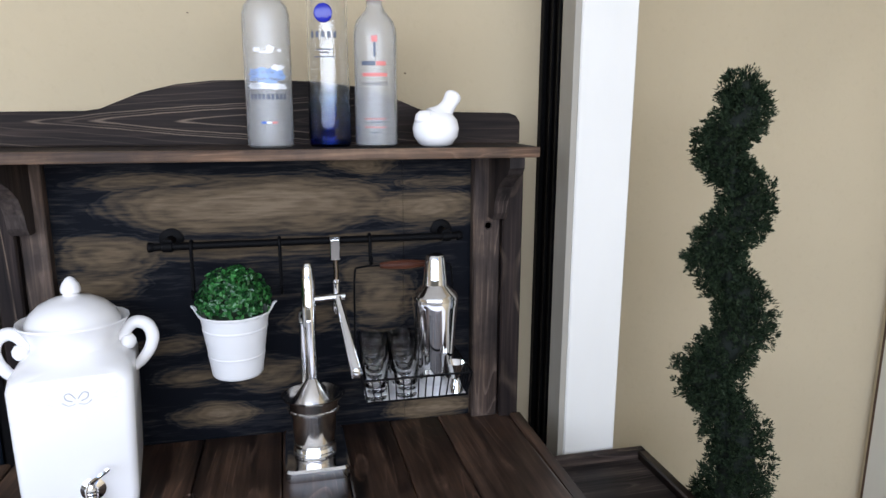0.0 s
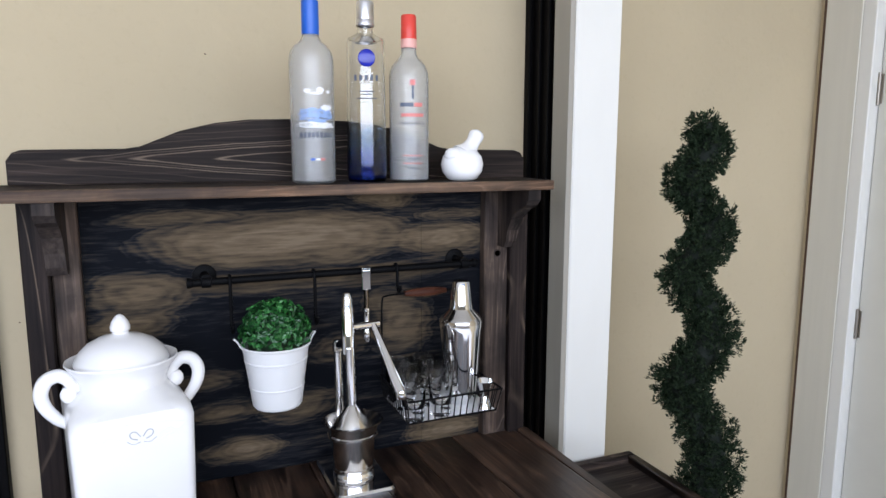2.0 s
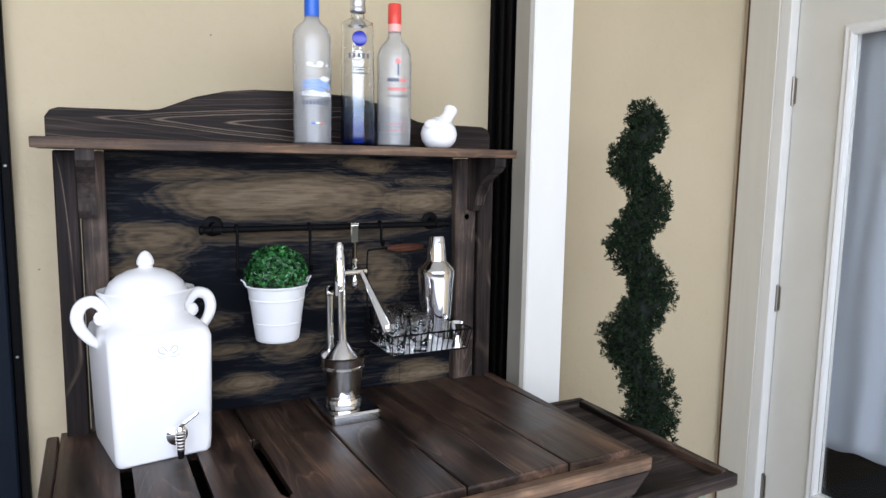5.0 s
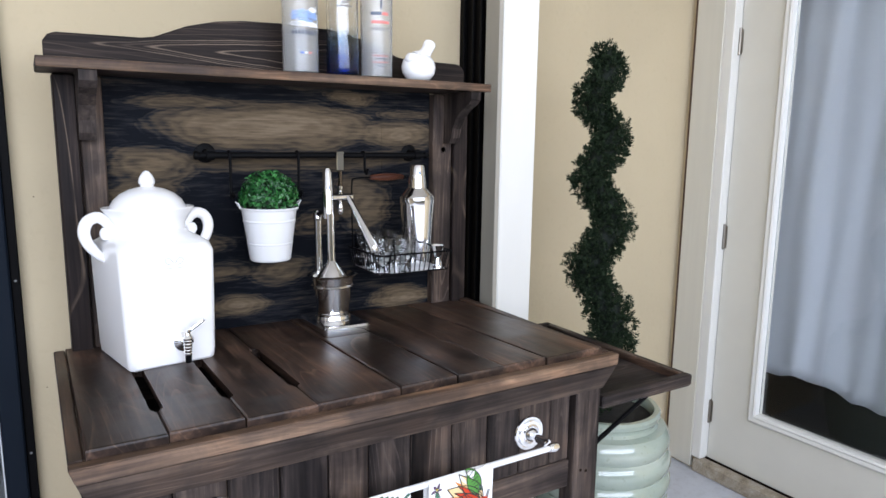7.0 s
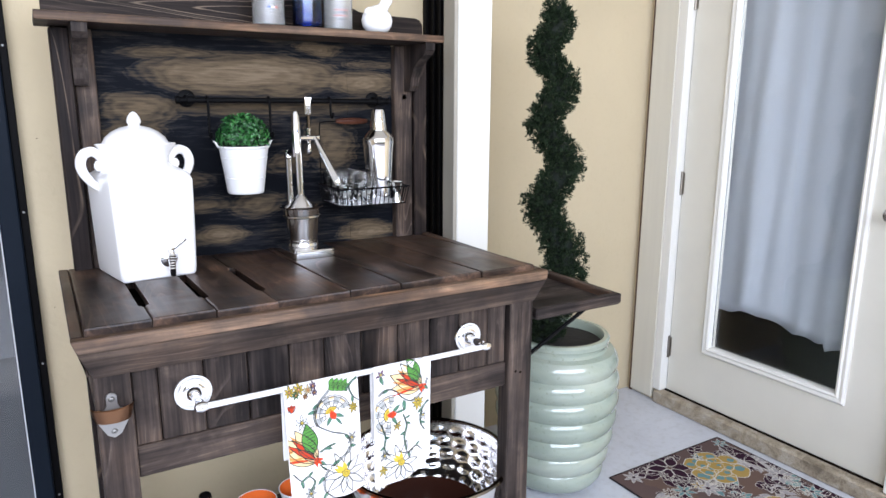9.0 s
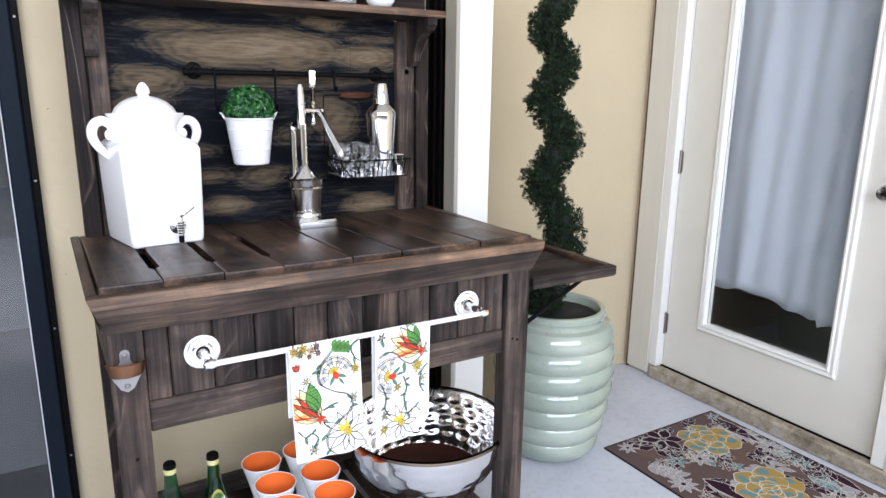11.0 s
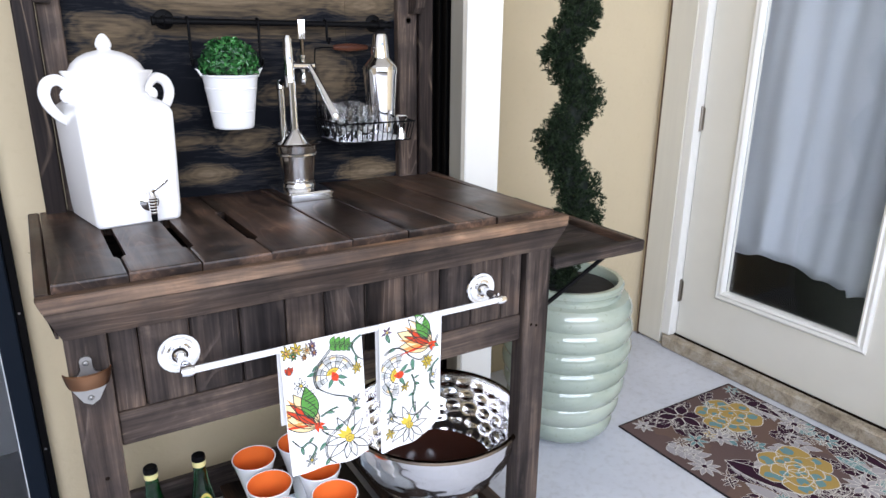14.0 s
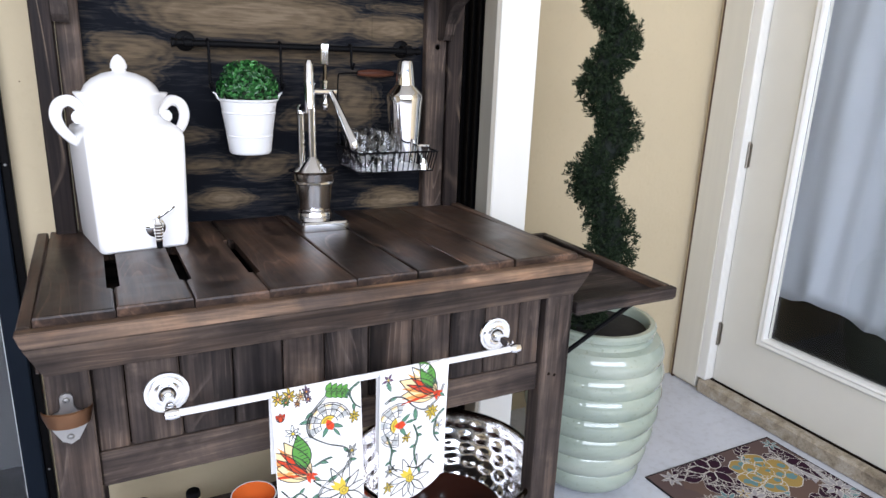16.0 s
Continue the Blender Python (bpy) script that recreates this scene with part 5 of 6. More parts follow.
d = thing("margarita_bottle", "frosted glass bottle with a red cap and pink band", "bottle", (0.280, 1.218, SH), -10)
part("glass", lathe(shell([(0, 0.002), (0.030, 0.0), (0.0365, 0.004), (0.0368, 0.186), (0.0358, 0.198), (0.0315, 0.211), (0.024, 0.220), (0.0172, 0.227), (0.0142, 0.234), (0.0135, 0.246)]), 48), FROST, d, "frosted glass body", True)
part("cap", lathe([(0.0142, 0.258), (0.0146, 0.260), (0.0140, 0.300), (0.0125, 0.302), (0, 0.302)], 32), RED_CAP, d, "red foil cap", True)
part("cap_band", lathe([(0.0138, 0.243), (0.0148, 0.244), (0.0148, 0.259), (0.0138, 0.2595)], 32), PINK_CAP, d, "pink foil band", True)
part("print_mark", wrapped(0.0371, -2.5, 3.5, 0.150, 0.180, 2), LABEL_INK, d)
part("print_mark", wrapped(0.0372, -8, 8, 0.174, 0.184, 4), LABEL_RED, d)
part("print_bar", wrapped(0.0371, -36, 2, 0.136, 0.143, 6), LABEL_INK, d)
part("print_bar", wrapped(0.0371, 4, 30, 0.136, 0.143, 6), LABEL_RED, d)
part("print_bar", wrapped(0.0371, -34, 34, 0.118, 0.124, 8), LABEL_RED, d)
bent_word("MARGARITA", 0.0088, 0.0371, 0.106, LABEL_INK, d, "lettering", "slate lettering")
for _z0, _m in ((0.047, LABEL_RED), (0.041, LABEL_INK), (0.033, LABEL_RED), (0.024, LABEL_INK)):
    part("print_bar", wrapped(0.0371, -30 if _m is LABEL_RED else -14, 30 if _m is LABEL_RED else 18, _z0, _z0 + 0.0016, 6), _m, d)


def ceramic_bird():
    own = lathe([(0, 0.0), (0.022, 0.0), (0.029, 0.004), (0.0375, 0.016), (0.0400, 0.030), (0.0365, 0.044), (0.028, 0.054), (0.015, 0.060), (0, 0.062)], 36, squash=(1.0, 0.88))
    tube(smooth_line([(0.004, 0.0, 0.046), (0.016, 0.003, 0.060), (0.026, 0.006, 0.075), (0.034, 0.008, 0.091)], 5), [0.026, 0.024, 0.0215, 0.019, 0.0170, 0.0155, 0.0145, 0.0138, 0.0134, 0.0134, 0.0138, 0.0144, 0.0148, 0.0145, 0.0125, 0.007], 18, own)
    lathe([(0, -0.014), (0.011, -0.012), (0.0175, -0.002), (0.0155, 0.007), (0.009, 0.013), (0, 0.014)], 24, own, (-0.020, -0.010, 0.046))
    ob = part("ceramic_bird", own, CERAMIC, None, "", True)
    ob.matrix_world = pose(0.384, 1.205, SH, 0, 0, -6) @ Matrix.Scale(1.04, 4)
    return tagged(ob, "small white glazed ceramic bird with raised tail", "ornament")


ceramic_bird()


# ---- towel bar, towels and bottle opener ----
bar = thing("towel_bar", "white and chrome towel bar screwed to the bench front", "towel bar", (0.078, 0.748, 0.806))
for s in (-0.300, 0.304):
    m = part("mount", moved(lathe([(0, 0), (0.0335, 0.0), (0.0345, 0.003), (0.0325, 0.0065), (0.0275, 0.006), (0.0245, 0.009), (0.0185, 0.0105), (0.0165, 0.0085), (0.0145, 0.013), (0.0125, 0.018), (0.0085, 0.022), (0.0085, 0.06), (0, 0.06)], 40), pose(s, 0, 0, 90, 0, 0)), CHROME, bar, "stepped round white and chrome mount", True)
    part("ring", moved(lathe([(0.0205, 0.0095), (0.023, 0.0118), (0.0262, 0.010)], 36), pose(s, 0, 0, 90, 0, 0)), WHITE_METAL, m, "", True)
    part("ring", moved(lathe([(0.0285, 0.0062), (0.0308, 0.0085), (0.0335, 0.0062)], 36), pose(s, 0, 0, 90, 0, 0)), WHITE_METAL, m, "", True)
    part("finial", moved(lathe([(0, -0.013), (0.0075, -0.010), (0.0098, 0.0), (0.0075, 0.010), (0, 0.013)], 22), pose(s, -0.076, 0, 0, 90, 0)), CHROME, m, "", True)
part("bar", tube([(-0.300, -0.076, 0), (0.304, -0.076, 0)], 0.0056, 16), WHITE_METAL, bar, "round white bar", True)


def towel(name, x0, w, drop, fold, lean, seed, label, slope):
    """A towel folded over the bar; returns it and a map from print coordinates to its front."""
    th = thing(name, label, "towel", (x0, 0.672, 0.806))
    R0 = 0.0075
    def spot(u, v, off=0.0):
        # u across 0..1, v down the front in metres (negative over the bar and down the back)
        x = u * w + lean * max(v, 0)
        ripple = 0.004 * math.sin(u * 6.2 + seed) * min(1, max(0, v) / 0.12) + 0.0035 * math.sin(u * 11 + v * 9 + seed) * min(1, max(0, v) / 0.2)
        if v >= 0:
            return Vector((x, -R0 - 0.003 - 0.03 * v - off + ripple, -v))
        arc = -v
        a = arc / R0
        if a < math.pi:
            return Vector((x, -(R0 + off) * math.cos(a) - 0.003, (R0 + off) * math.sin(a)))
        return Vector((x, R0 + 0.002, -(arc - math.pi * R0)))
    own = bmesh.new()
    cols, rows = 24, 46
    back = drop * 0.62
    v0 = -(back + math.pi * R0)
    for layer in (0, 1):
        grid = []
        for j in range(rows + 1):
            row = []
            for i in range(cols + 1):
                u = i / cols
                end = drop - slope * abs(u - 0.0) * w - (0.030 * max(0, (u - 0.75) / 0.25) ** 2 if fold else 0)
                first = v0 if layer == 0 else 0.0005
                v = first + (end - first) * j / rows
                row.append(own.verts.new(spot(u, v) + Vector((0, 0.0 if layer == 0 else 0.0035, 0)) * (1 if v > 0 else 0)))
            grid.append(row)
        for j in range(rows):
            for i in range(cols):
                own.faces.new((grid[j][i], grid[j][i + 1], grid[j + 1][i + 1], grid[j + 1][i]))
    part("cloth", own, COTTON, th, "", True)
    def low(u):
        return drop - slope * u * w - (0.030 * max(0, (u - 0.75) / 0.25) ** 2 if fold else 0) - 0.002
    spot.low = low
    return th, spot, w


INKS = list(PRINT)


def draw(th, spot, w, name, mat, polys, layer, label=""):
    """Adds filled shapes, in metres across and down, to a towel's printed pattern."""
    PATTERN.append((mat, polys, layer))


def print_towel(T):
    """Joins all that was drawn into the one print of that towel."""
    th, spot, w = T
    own = bmesh.new()
    for mat, polys, layer in PATTERN:
        slot = [PRINT[k] for k in INKS].index(mat)
        for poly in polys:
            off = 0.0006 + 0.0003 * layer
            poly = [(min(max(x, 0.001), w - 0.001), y) for x, y in poly]
            poly = [(x, min(max(y - 0.008, -0.012), spot.low(x / w))) for x, y in poly]
            vs = [own.verts.new(spot(x / w, y, off)) for x, y in poly]
            m = own.verts.new(spot(sum(p[0] for p in poly) / len(poly) / w, sum(p[1] for p in poly) / len(poly), off))
            for i in range(len(vs)):
                own.faces.new((vs[i], vs[(i + 1) % len(vs)], m)).material_index = slot
    tagged(part("printed_pattern", own, [PRINT[k] for k in INKS], th, "colourful flower print with ink outlines"), kind="stuff")
    PATTERN.clear()


PATTERN = []


def ribbon(points, width):
    """Short quads along a line, as filled shapes."""
    pts = [Vector((p[0], p[1], 0)) for p in points]
    out = []
    for a, b in zip(pts, pts[1:]):
        n = Vector((-(b - a).y, (b - a).x, 0))
        if n.length < 1e-7:
            continue
        n = n.normalized() * width / 2
        out.append([tuple((a + n)[:2]), tuple((b + n)[:2]), tuple((b - n)[:2]), tuple((a - n)[:2])])
    return out


def petal(cx, cy, ang, r0, r1, wid, n=8):
    ca, sa = math.cos(ang), math.sin(ang)
    out = []
    for i in range(n + 1):
        t = i / n
        out.append((r0 + (r1 - r0) * t, wid * math.sin(math.pi * t ** 0.8)))
    for i in range(n - 1, 0, -1):
        t = i / n
        out.append((r0 + (r1 - r0) * t, -wid * math.sin(math.pi * t ** 0.8)))
    return [(cx + p * ca - q * sa, cy + p * sa + q * ca) for p, q in out]


def disc(cx, cy, r, n=14, wob=0.0):
    return [(cx + r * (1 + wob * math.sin(3 * k)) * math.cos(2 * math.pi * k / n), cy + r * (1 + wob * math.sin(3 * k)) * math.sin(2 * math.pi * k / n)) for k in range(n)]


def outlines(polys, width):
    out = []
    for p in polys:
        out += ribbon(p + [p[0]], width)
    return out


def tulip(T, cx, cy, s, turn):
    """A plump red and cream parrot tulip with a hatched green side."""
    th, spot, w = T
    wide = [petal(cx, cy, turn + a, -0.10 * s, s * k, wd * s) for a, k, wd in ((-0.50, 0.95, 0.22), (-0.12, 1.10, 0.24), (0.28, 1.0, 0.22))]
    draw(th, spot, w, "flower_print", PRINT["cream"], wide, 0)
    draw(th, spot, w, "flower_print", PRINT["orange"], [petal(cx, cy, turn - 0.60, 0.0, 0.92 * s, 0.06 * s), petal(cx, cy, turn - 0.30, 0.2 * s, 1.0 * s, 0.05 * s), petal(cx, cy, turn + 0.10, 0.25 * s, 1.02 * s, 0.05 * s)], 1)
    red = [petal(cx, cy, turn + a, -0.02 * s, 0.86 * s, 0.075 * s) for a in (-0.16, 0.06)]
    draw(th, spot, w, "flower_print", PRINT["red"], red + [petal(cx, cy, turn - 0.74, 0.1 * s, 0.94 * s, 0.035 * s)], 2)
    leaf = [petal(cx + 0.05 * s * math.cos(turn), cy + 0.05 * s * math.sin(turn), turn + 0.62, 0.12 * s, 1.0 * s, 0.20 * s)]
    draw(th, spot, w, "flower_print", PRINT["green"], leaf, 2)
    draw(th, spot, w, "flower_outline", PRINT["ink"], outlines(wide + leaf + red, 0.0016), 4)
    for k in range(8):
        r = (0.24 + 0.09 * k) * s
        a, b = turn + 0.46, turn + 0.80
        draw(th, spot, w, "flower_outline", PRINT["ink"], ribbon([(cx + r * math.cos(a), cy + r * math.sin(a)), (cx + r * 1.06 * math.cos(b), cy + r * 1.06 * math.sin(b))], 0.0012), 5)
    draw(th, spot, w, "flower_print", PRINT["red"], [petal(cx, cy, turn + math.pi + a, -0.05 * s, 0.24 * s, 0.05 * s) for a in (-0.6, 0, 0.6)], 4)


def fan_flower(T, cx, cy, s, turn):
    """A pale fan-shaped flower drawn in ink with barred segments and a small red cup for a heart."""
    th, spot, w = T
    def ring(r, a0=-1.75, a1=1.75, n=18):
        return [(cx + r * s * math.cos(turn + a0 + (a1 - a0) * k / n), cy + r * s * math.sin(turn + a0 + (a1 - a0) * k / n)) for k in range(n + 1)]
    def sector(r0, r1, a0, a1):
        return ring(r0, a0, a1, 4) + ring(r1, a0, a1, 4)[::-1]
    step = 3.5 / 9
    for k in range(9):
        a = -1.75 + k * step
        if k % 2 == 0:
            draw(th, spot, w, "flower_print", PRINT["grey"], [sector(0.55, 0.95, a + 0.05, a + step - 0.05)], 1)
        else:
            draw(th, spot, w, "flower_print", PRINT["cream"], [sector(0.84, 1.0, a + 0.05, a + step - 0.05)], 1)
        draw(th, spot, w, "flower_outline", PRINT["ink"], ribbon([(cx + r * s * math.cos(turn + a), cy + r * s * math.sin(turn + a)) for r in (0.4, 1.04)], 0.0013), 3)
    for r in (0.42, 0.74, 0.98, 1.08):
        draw(th, spot, w, "flower_outline", PRINT["ink"], ribbon(ring(r), 0.0014), 4)
    draw(th, spot, w, "flower_print", PRINT["yellow"], [sector(0.16, 0.40, -1.1, 1.1)], 3)
    draw(th, spot, w, "flower_outline", PRINT["ink"], ribbon(ring(0.28, -1.1, 1.1), 0.0010), 4)
    draw(th, spot, w, "flower_print", PRINT["red"], [petal(cx, cy, turn, -0.38 * s, 0.26 * s, 0.19 * s)], 5)
    draw(th, spot, w, "flower_outline", PRINT["ink"], ribbon([(cx - 0.12 * s * math.sin(turn), cy + 0.12 * s * math.cos(turn)), (cx + 0.12 * s * math.sin(turn), cy - 0.12 * s * math.cos(turn))], 0.0010), 6)
    side = [petal(cx, cy, turn + 2.35, 0.15 * s, 0.75 * s, 0.10 * s), petal(cx, cy, turn - 2.3, 0.15 * s, 0.75 * s, 0.10 * s), petal(cx, cy, turn + 2.9, 0.35 * s, 0.9 * s, 0.07 * s)]
    draw(th, spot, w, "leaf_print", PRINT["teal"], side, 3)
    draw(th, spot, w, "leaf_outline", PRINT["ink"], outlines(side, 0.0008), 4)


def lotus(T, cx, cy, s, turn):
    """A wide white flower of long pointed petals outlined in ink, with a yellow heart."""
    th, spot, w = T
    pet = [petal(cx, cy, turn + a, 0.10 * s, s * k, 0.13 * s) for a, k in ((-2.6, 0.8), (-2.0, 1.0), (-1.4, 0.85), (-0.75, 1.1), (-0.1, 0.95), (0.5, 1.05), (1.15, 0.8), (1.9, 0.95), (2.6, 1.05), (3.2, 0.85))]
    draw(th, spot, w, "flower_print", PRINT["white"], pet, 1)
    draw(th, spot, w, "flower_outline", PRINT["ink"], outlines(pet, 0.0017), 3)
    draw(th, spot, w, "flower_print", PRINT["yellow"], [petal(cx, cy, turn + a, 0.05 * s, 0.5 * s, 0.09 * s) for a in (-0.75, -0.4, 0.2)] + [disc(cx, cy, 0.16 * s, 12, 0.15)], 4)
    draw(th, spot, w, "flower_outline", PRINT["ink"], outlines([disc(cx, cy, 0.16 * s, 12, 0.15), disc(cx, cy, 0.07 * s, 8)], 0.0010), 5)


def daisy(T, cx, cy, s, n, mat, line="ink", heart="yellow"):
    th, spot, w = T
    pet = [petal(cx, cy, 2 * math.pi * k / n + 0.2, 0.15 * s, s * (0.8 + 0.25 * ((k * 7) % 3) / 2), 0.15 * s) for k in range(n)]
    draw(th, spot, w, "flower_print", PRINT[mat], pet, 1)
    draw(th, spot, w, "flower_outline", PRINT[line], outlines(pet, 0.0012), 2)
    draw(th, spot, w, "flower_print", PRINT[heart], [disc(cx, cy, 0.15 * s)], 3)


def vine(T, pts, leaves=(), width=0.0022, mat="grey"):
    th, spot, w = T
    line = smooth_line([(x, y, 0) for x, y in pts], 7)
    draw(th, spot, w, "vine_print", PRINT[mat], ribbon(line, width * 1.7), 1)
    draw(th, spot, w, "vine_outline", PRINT["ink"], ribbon([(p.x + 0.0016, p.y + 0.0010) for p in line], 0.0013) + ribbon([(p.x - 0.0016, p.y - 0.0010) for p in line], 0.0013), 2)
    for x, y, a, s in leaves:
        s *= 0.8
        draw(th, spot, w, "leaf_print", PRINT["teal"], [petal(x, y, a, 0, s, 0.15 * s)], 2)
        draw(th, spot, w, "leaf_outline", PRINT["ink"], outlines([petal(x, y, a, 0, s, 0.2 * s)], 0.0010), 3)


T = towel("printed_towel", -0.078, 0.148, 0.242, False, 0.03, 0.7, "white cotton tea towel with colourful flowers over the bar", 0.02)
tulip(T, 0.050, 0.158, 0.076, 3.95)
fan_flower(T, 0.090, 0.072, 0.035, 4.35)
lotus(T, 0.108, 0.200, 0.052, 4.4)
for _x, _y, _r, _k in ((0.010, 0.012, 0.013, "yellow"), (0.028, 0.010, 0.014, "yellow"), (0.022, 0.020, 0.009, "green"), (0.046, 0.014, 0.011, "cream"), (0.056, 0.008, 0.009, "violet"), (0.058, 0.021, 0.008, "violet"), (0.040, 0.026, 0.007, "orange")):
    daisy(T, _x, _y, _r, 7, _k, "ink", "orange")
draw(*T, "flower_print", PRINT["red"], [petal(0.012, 0.050, a, -0.004, 0.013, 0.004) for a in (4.1, 4.7, 5.3)], 3)
draw(*T, "flower_outline", PRINT["ink"], outlines([petal(0.012, 0.050, a, -0.004, 0.013, 0.005) for a in (4.1, 4.7, 5.3)], 0.0010), 4)
daisy(T, 0.126, 0.130, 0.013, 6, "grey")
daisy(T, 0.134, 0.068, 0.013, 7, "yellow")
_green = [petal(0.088 + 0.009 * k, 0.014 + 0.002 * k, a, 0, 0.016, 0.005) for k in (0, 1, 2, 3) for a in (-0.9, 0.1, 1.0)]
draw(*T, "leaf_print", PRINT["green"], _green, 2)
draw(*T, "leaf_outline", PRINT["ink"], outlines(_green, 0.0008), 3)
vine(T, [(0.088, 0.022), (0.062, 0.050), (0.056, 0.084), (0.084, 0.108), (0.116, 0.122), (0.122, 0.150), (0.100, 0.168), (0.070, 0.196), (0.066, 0.230), (0.084, 0.250)], [(0.060, 0.06, 3.0, 0.024), (0.064, 0.046, 2.5, 0.02), (0.112, 0.12, 0.9, 0.02), (0.098, 0.17, 2.6, 0.022), (0.066, 0.20, 2.4, 0.024), (0.110, 0.186, -0.6, 0.018), (0.07, 0.235, 2.2, 0.02), (0.12, 0.145, 0.3, 0.02)])
vine(T, [(0.060, 0.146), (0.078, 0.138), (0.092, 0.134)], [(0.07, 0.14, 0.2, 0.02), (0.062, 0.165, 1.2, 0.03)], 0.001, "teal")
daisy(T, 0.036, 0.226, 0.014, 6, "grey")
daisy(T, 0.030, 0.078, 0.016, 7, "white")
vine(T, [(0.146, 0.008), (0.128, 0.022), (0.134, 0.044), (0.146, 0.056)], [(0.128, 0.02, 2.2, 0.018), (0.134, 0.044, 1.6, 0.018)], 0.0012, "teal")
vine(T, [(0.006, 0.180), (0.020, 0.196), (0.034, 0.190), (0.046, 0.204), (0.036, 0.222)], [(0.02, 0.196, 1.4, 0.02), (0.034, 0.19, -0.8, 0.016)], 0.0012, "teal")
print_towel(T)
T = towel("printed_towel", 0.106, 0.130, 0.252, True, -0.02, 2.9, "white flowered cotton tea towel folded narrow over the bar", 0.10)
tulip(T, 0.104, 0.058, 0.072, 3.75)
fan_flower(T, 0.034, 0.104, 0.038, 3.3)
lotus(T, 0.058, 0.214, 0.046, 4.5)
daisy(T, 0.100, 0.094, 0.017, 8, "yellow")
daisy(T, 0.050, 0.132, 0.012, 6, "yellow")
daisy(T, 0.014, 0.016, 0.012, 5, "violet")
daisy(T, 0.018, 0.222, 0.014, 6, "yellow")
vine(T, [(0.008, 0.060), (0.024, 0.050), (0.046, 0.056), (0.062, 0.074), (0.086, 0.086), (0.112, 0.070), (0.122, 0.044)], [(0.012, 0.02, 1.2, 0.024), (0.03, 0.05, 2.8, 0.02), (0.066, 0.08, 1.5, 0.03), (0.112, 0.06, 0.6, 0.02), (0.1, 0.03, 1.0, 0.02)])
vine(T, [(0.012, 0.120), (0.022, 0.150), (0.020, 0.176), (0.034, 0.196)], [(0.02, 0.15, 0.3, 0.016), (0.02, 0.17, 2.6, 0.016)], 0.001, "teal")
vine(T, [(0.064, 0.110), (0.072, 0.136), (0.066, 0.160), (0.070, 0.190)], [(0.07, 0.13, 0.4, 0.016), (0.068, 0.15, 2.8, 0.016), (0.07, 0.12, -0.3, 0.014)], 0.001, "teal")

daisy(T, 0.020, 0.190, 0.013, 6, "grey")
daisy(T, 0.114, 0.126, 0.012, 6, "white")
vine(T, [(0.126, 0.094), (0.112, 0.110), (0.108, 0.140), (0.118, 0.160)], [(0.112, 0.11, 2.6, 0.018), (0.108, 0.14, 0.4, 0.016)], 0.0012, "teal")
vine(T, [(0.052, 0.190), (0.074, 0.196), (0.096, 0.190), (0.112, 0.204)], [(0.074, 0.196, 1.2, 0.018), (0.096, 0.19, -0.6, 0.016)], 0.0012, "grey")
print_towel(T)

opener = thing("bottle_opener", "copper-finished wall bottle opener screwed to the bench leg", "bottle opener", (-0.358, 0.729, 0.808))
part("back_plate", prism([(-0.011, -0.042), (0.0, -0.048), (0.011, -0.042), (0.024, -0.018), (0.026, 0.0), (0.012, 0.006), (0.0085, 0.012), (0.0085, 0.027), (0.006, 0.032), (0.0, 0.034), (-0.006, 0.032), (-0.0085, 0.027), (-0.0085, 0.012), (-0.012, 0.006), (-0.026, 0.0), (-0.024, -0.018)], -0.004, 0.0), DULL_STEEL, opener, "worn steel plate")


def hood():
    own = bmesh.new()
    rows = []
    for w, z, y in ((0.0330, 0.013, -0.019), (0.0342, 0.011, -0.0215), (0.0325, 0.001, -0.0205), (0.0285, -0.013, -0.0175)):
        n = 16
        rows.append([own.verts.new((w * math.sin(radians(-85 + 170 * i / n)), -0.003 + (y - 0.004) * math.cos(radians(-85 + 170 * i / n)), z)) for i in range(n + 1)])
    for a, b in zip(rows, rows[1:]):
        for i in range(len(a) - 1):
            own.faces.new((a[i], a[i + 1], b[i + 1], b[i]))
    bmesh.ops.solidify(own, geom=own.faces[:], thickness=0.0016)
    bmesh.ops.recalc_face_normals(own, faces=own.faces)
    return own


part("hood", hood(), COPPER, opener, "aged copper hood", True)
for _z in (0.023, -0.036):
    part("screw", moved(lathe([(0, 0.001), (0.0015, 0.001), (0.0022, 0.003), (0.0035, 0.0025), (0.005, 0.0)], 14), pose(0, -0.004, _z, 90, 0, 0)), DULL_STEEL, opener, "", True)


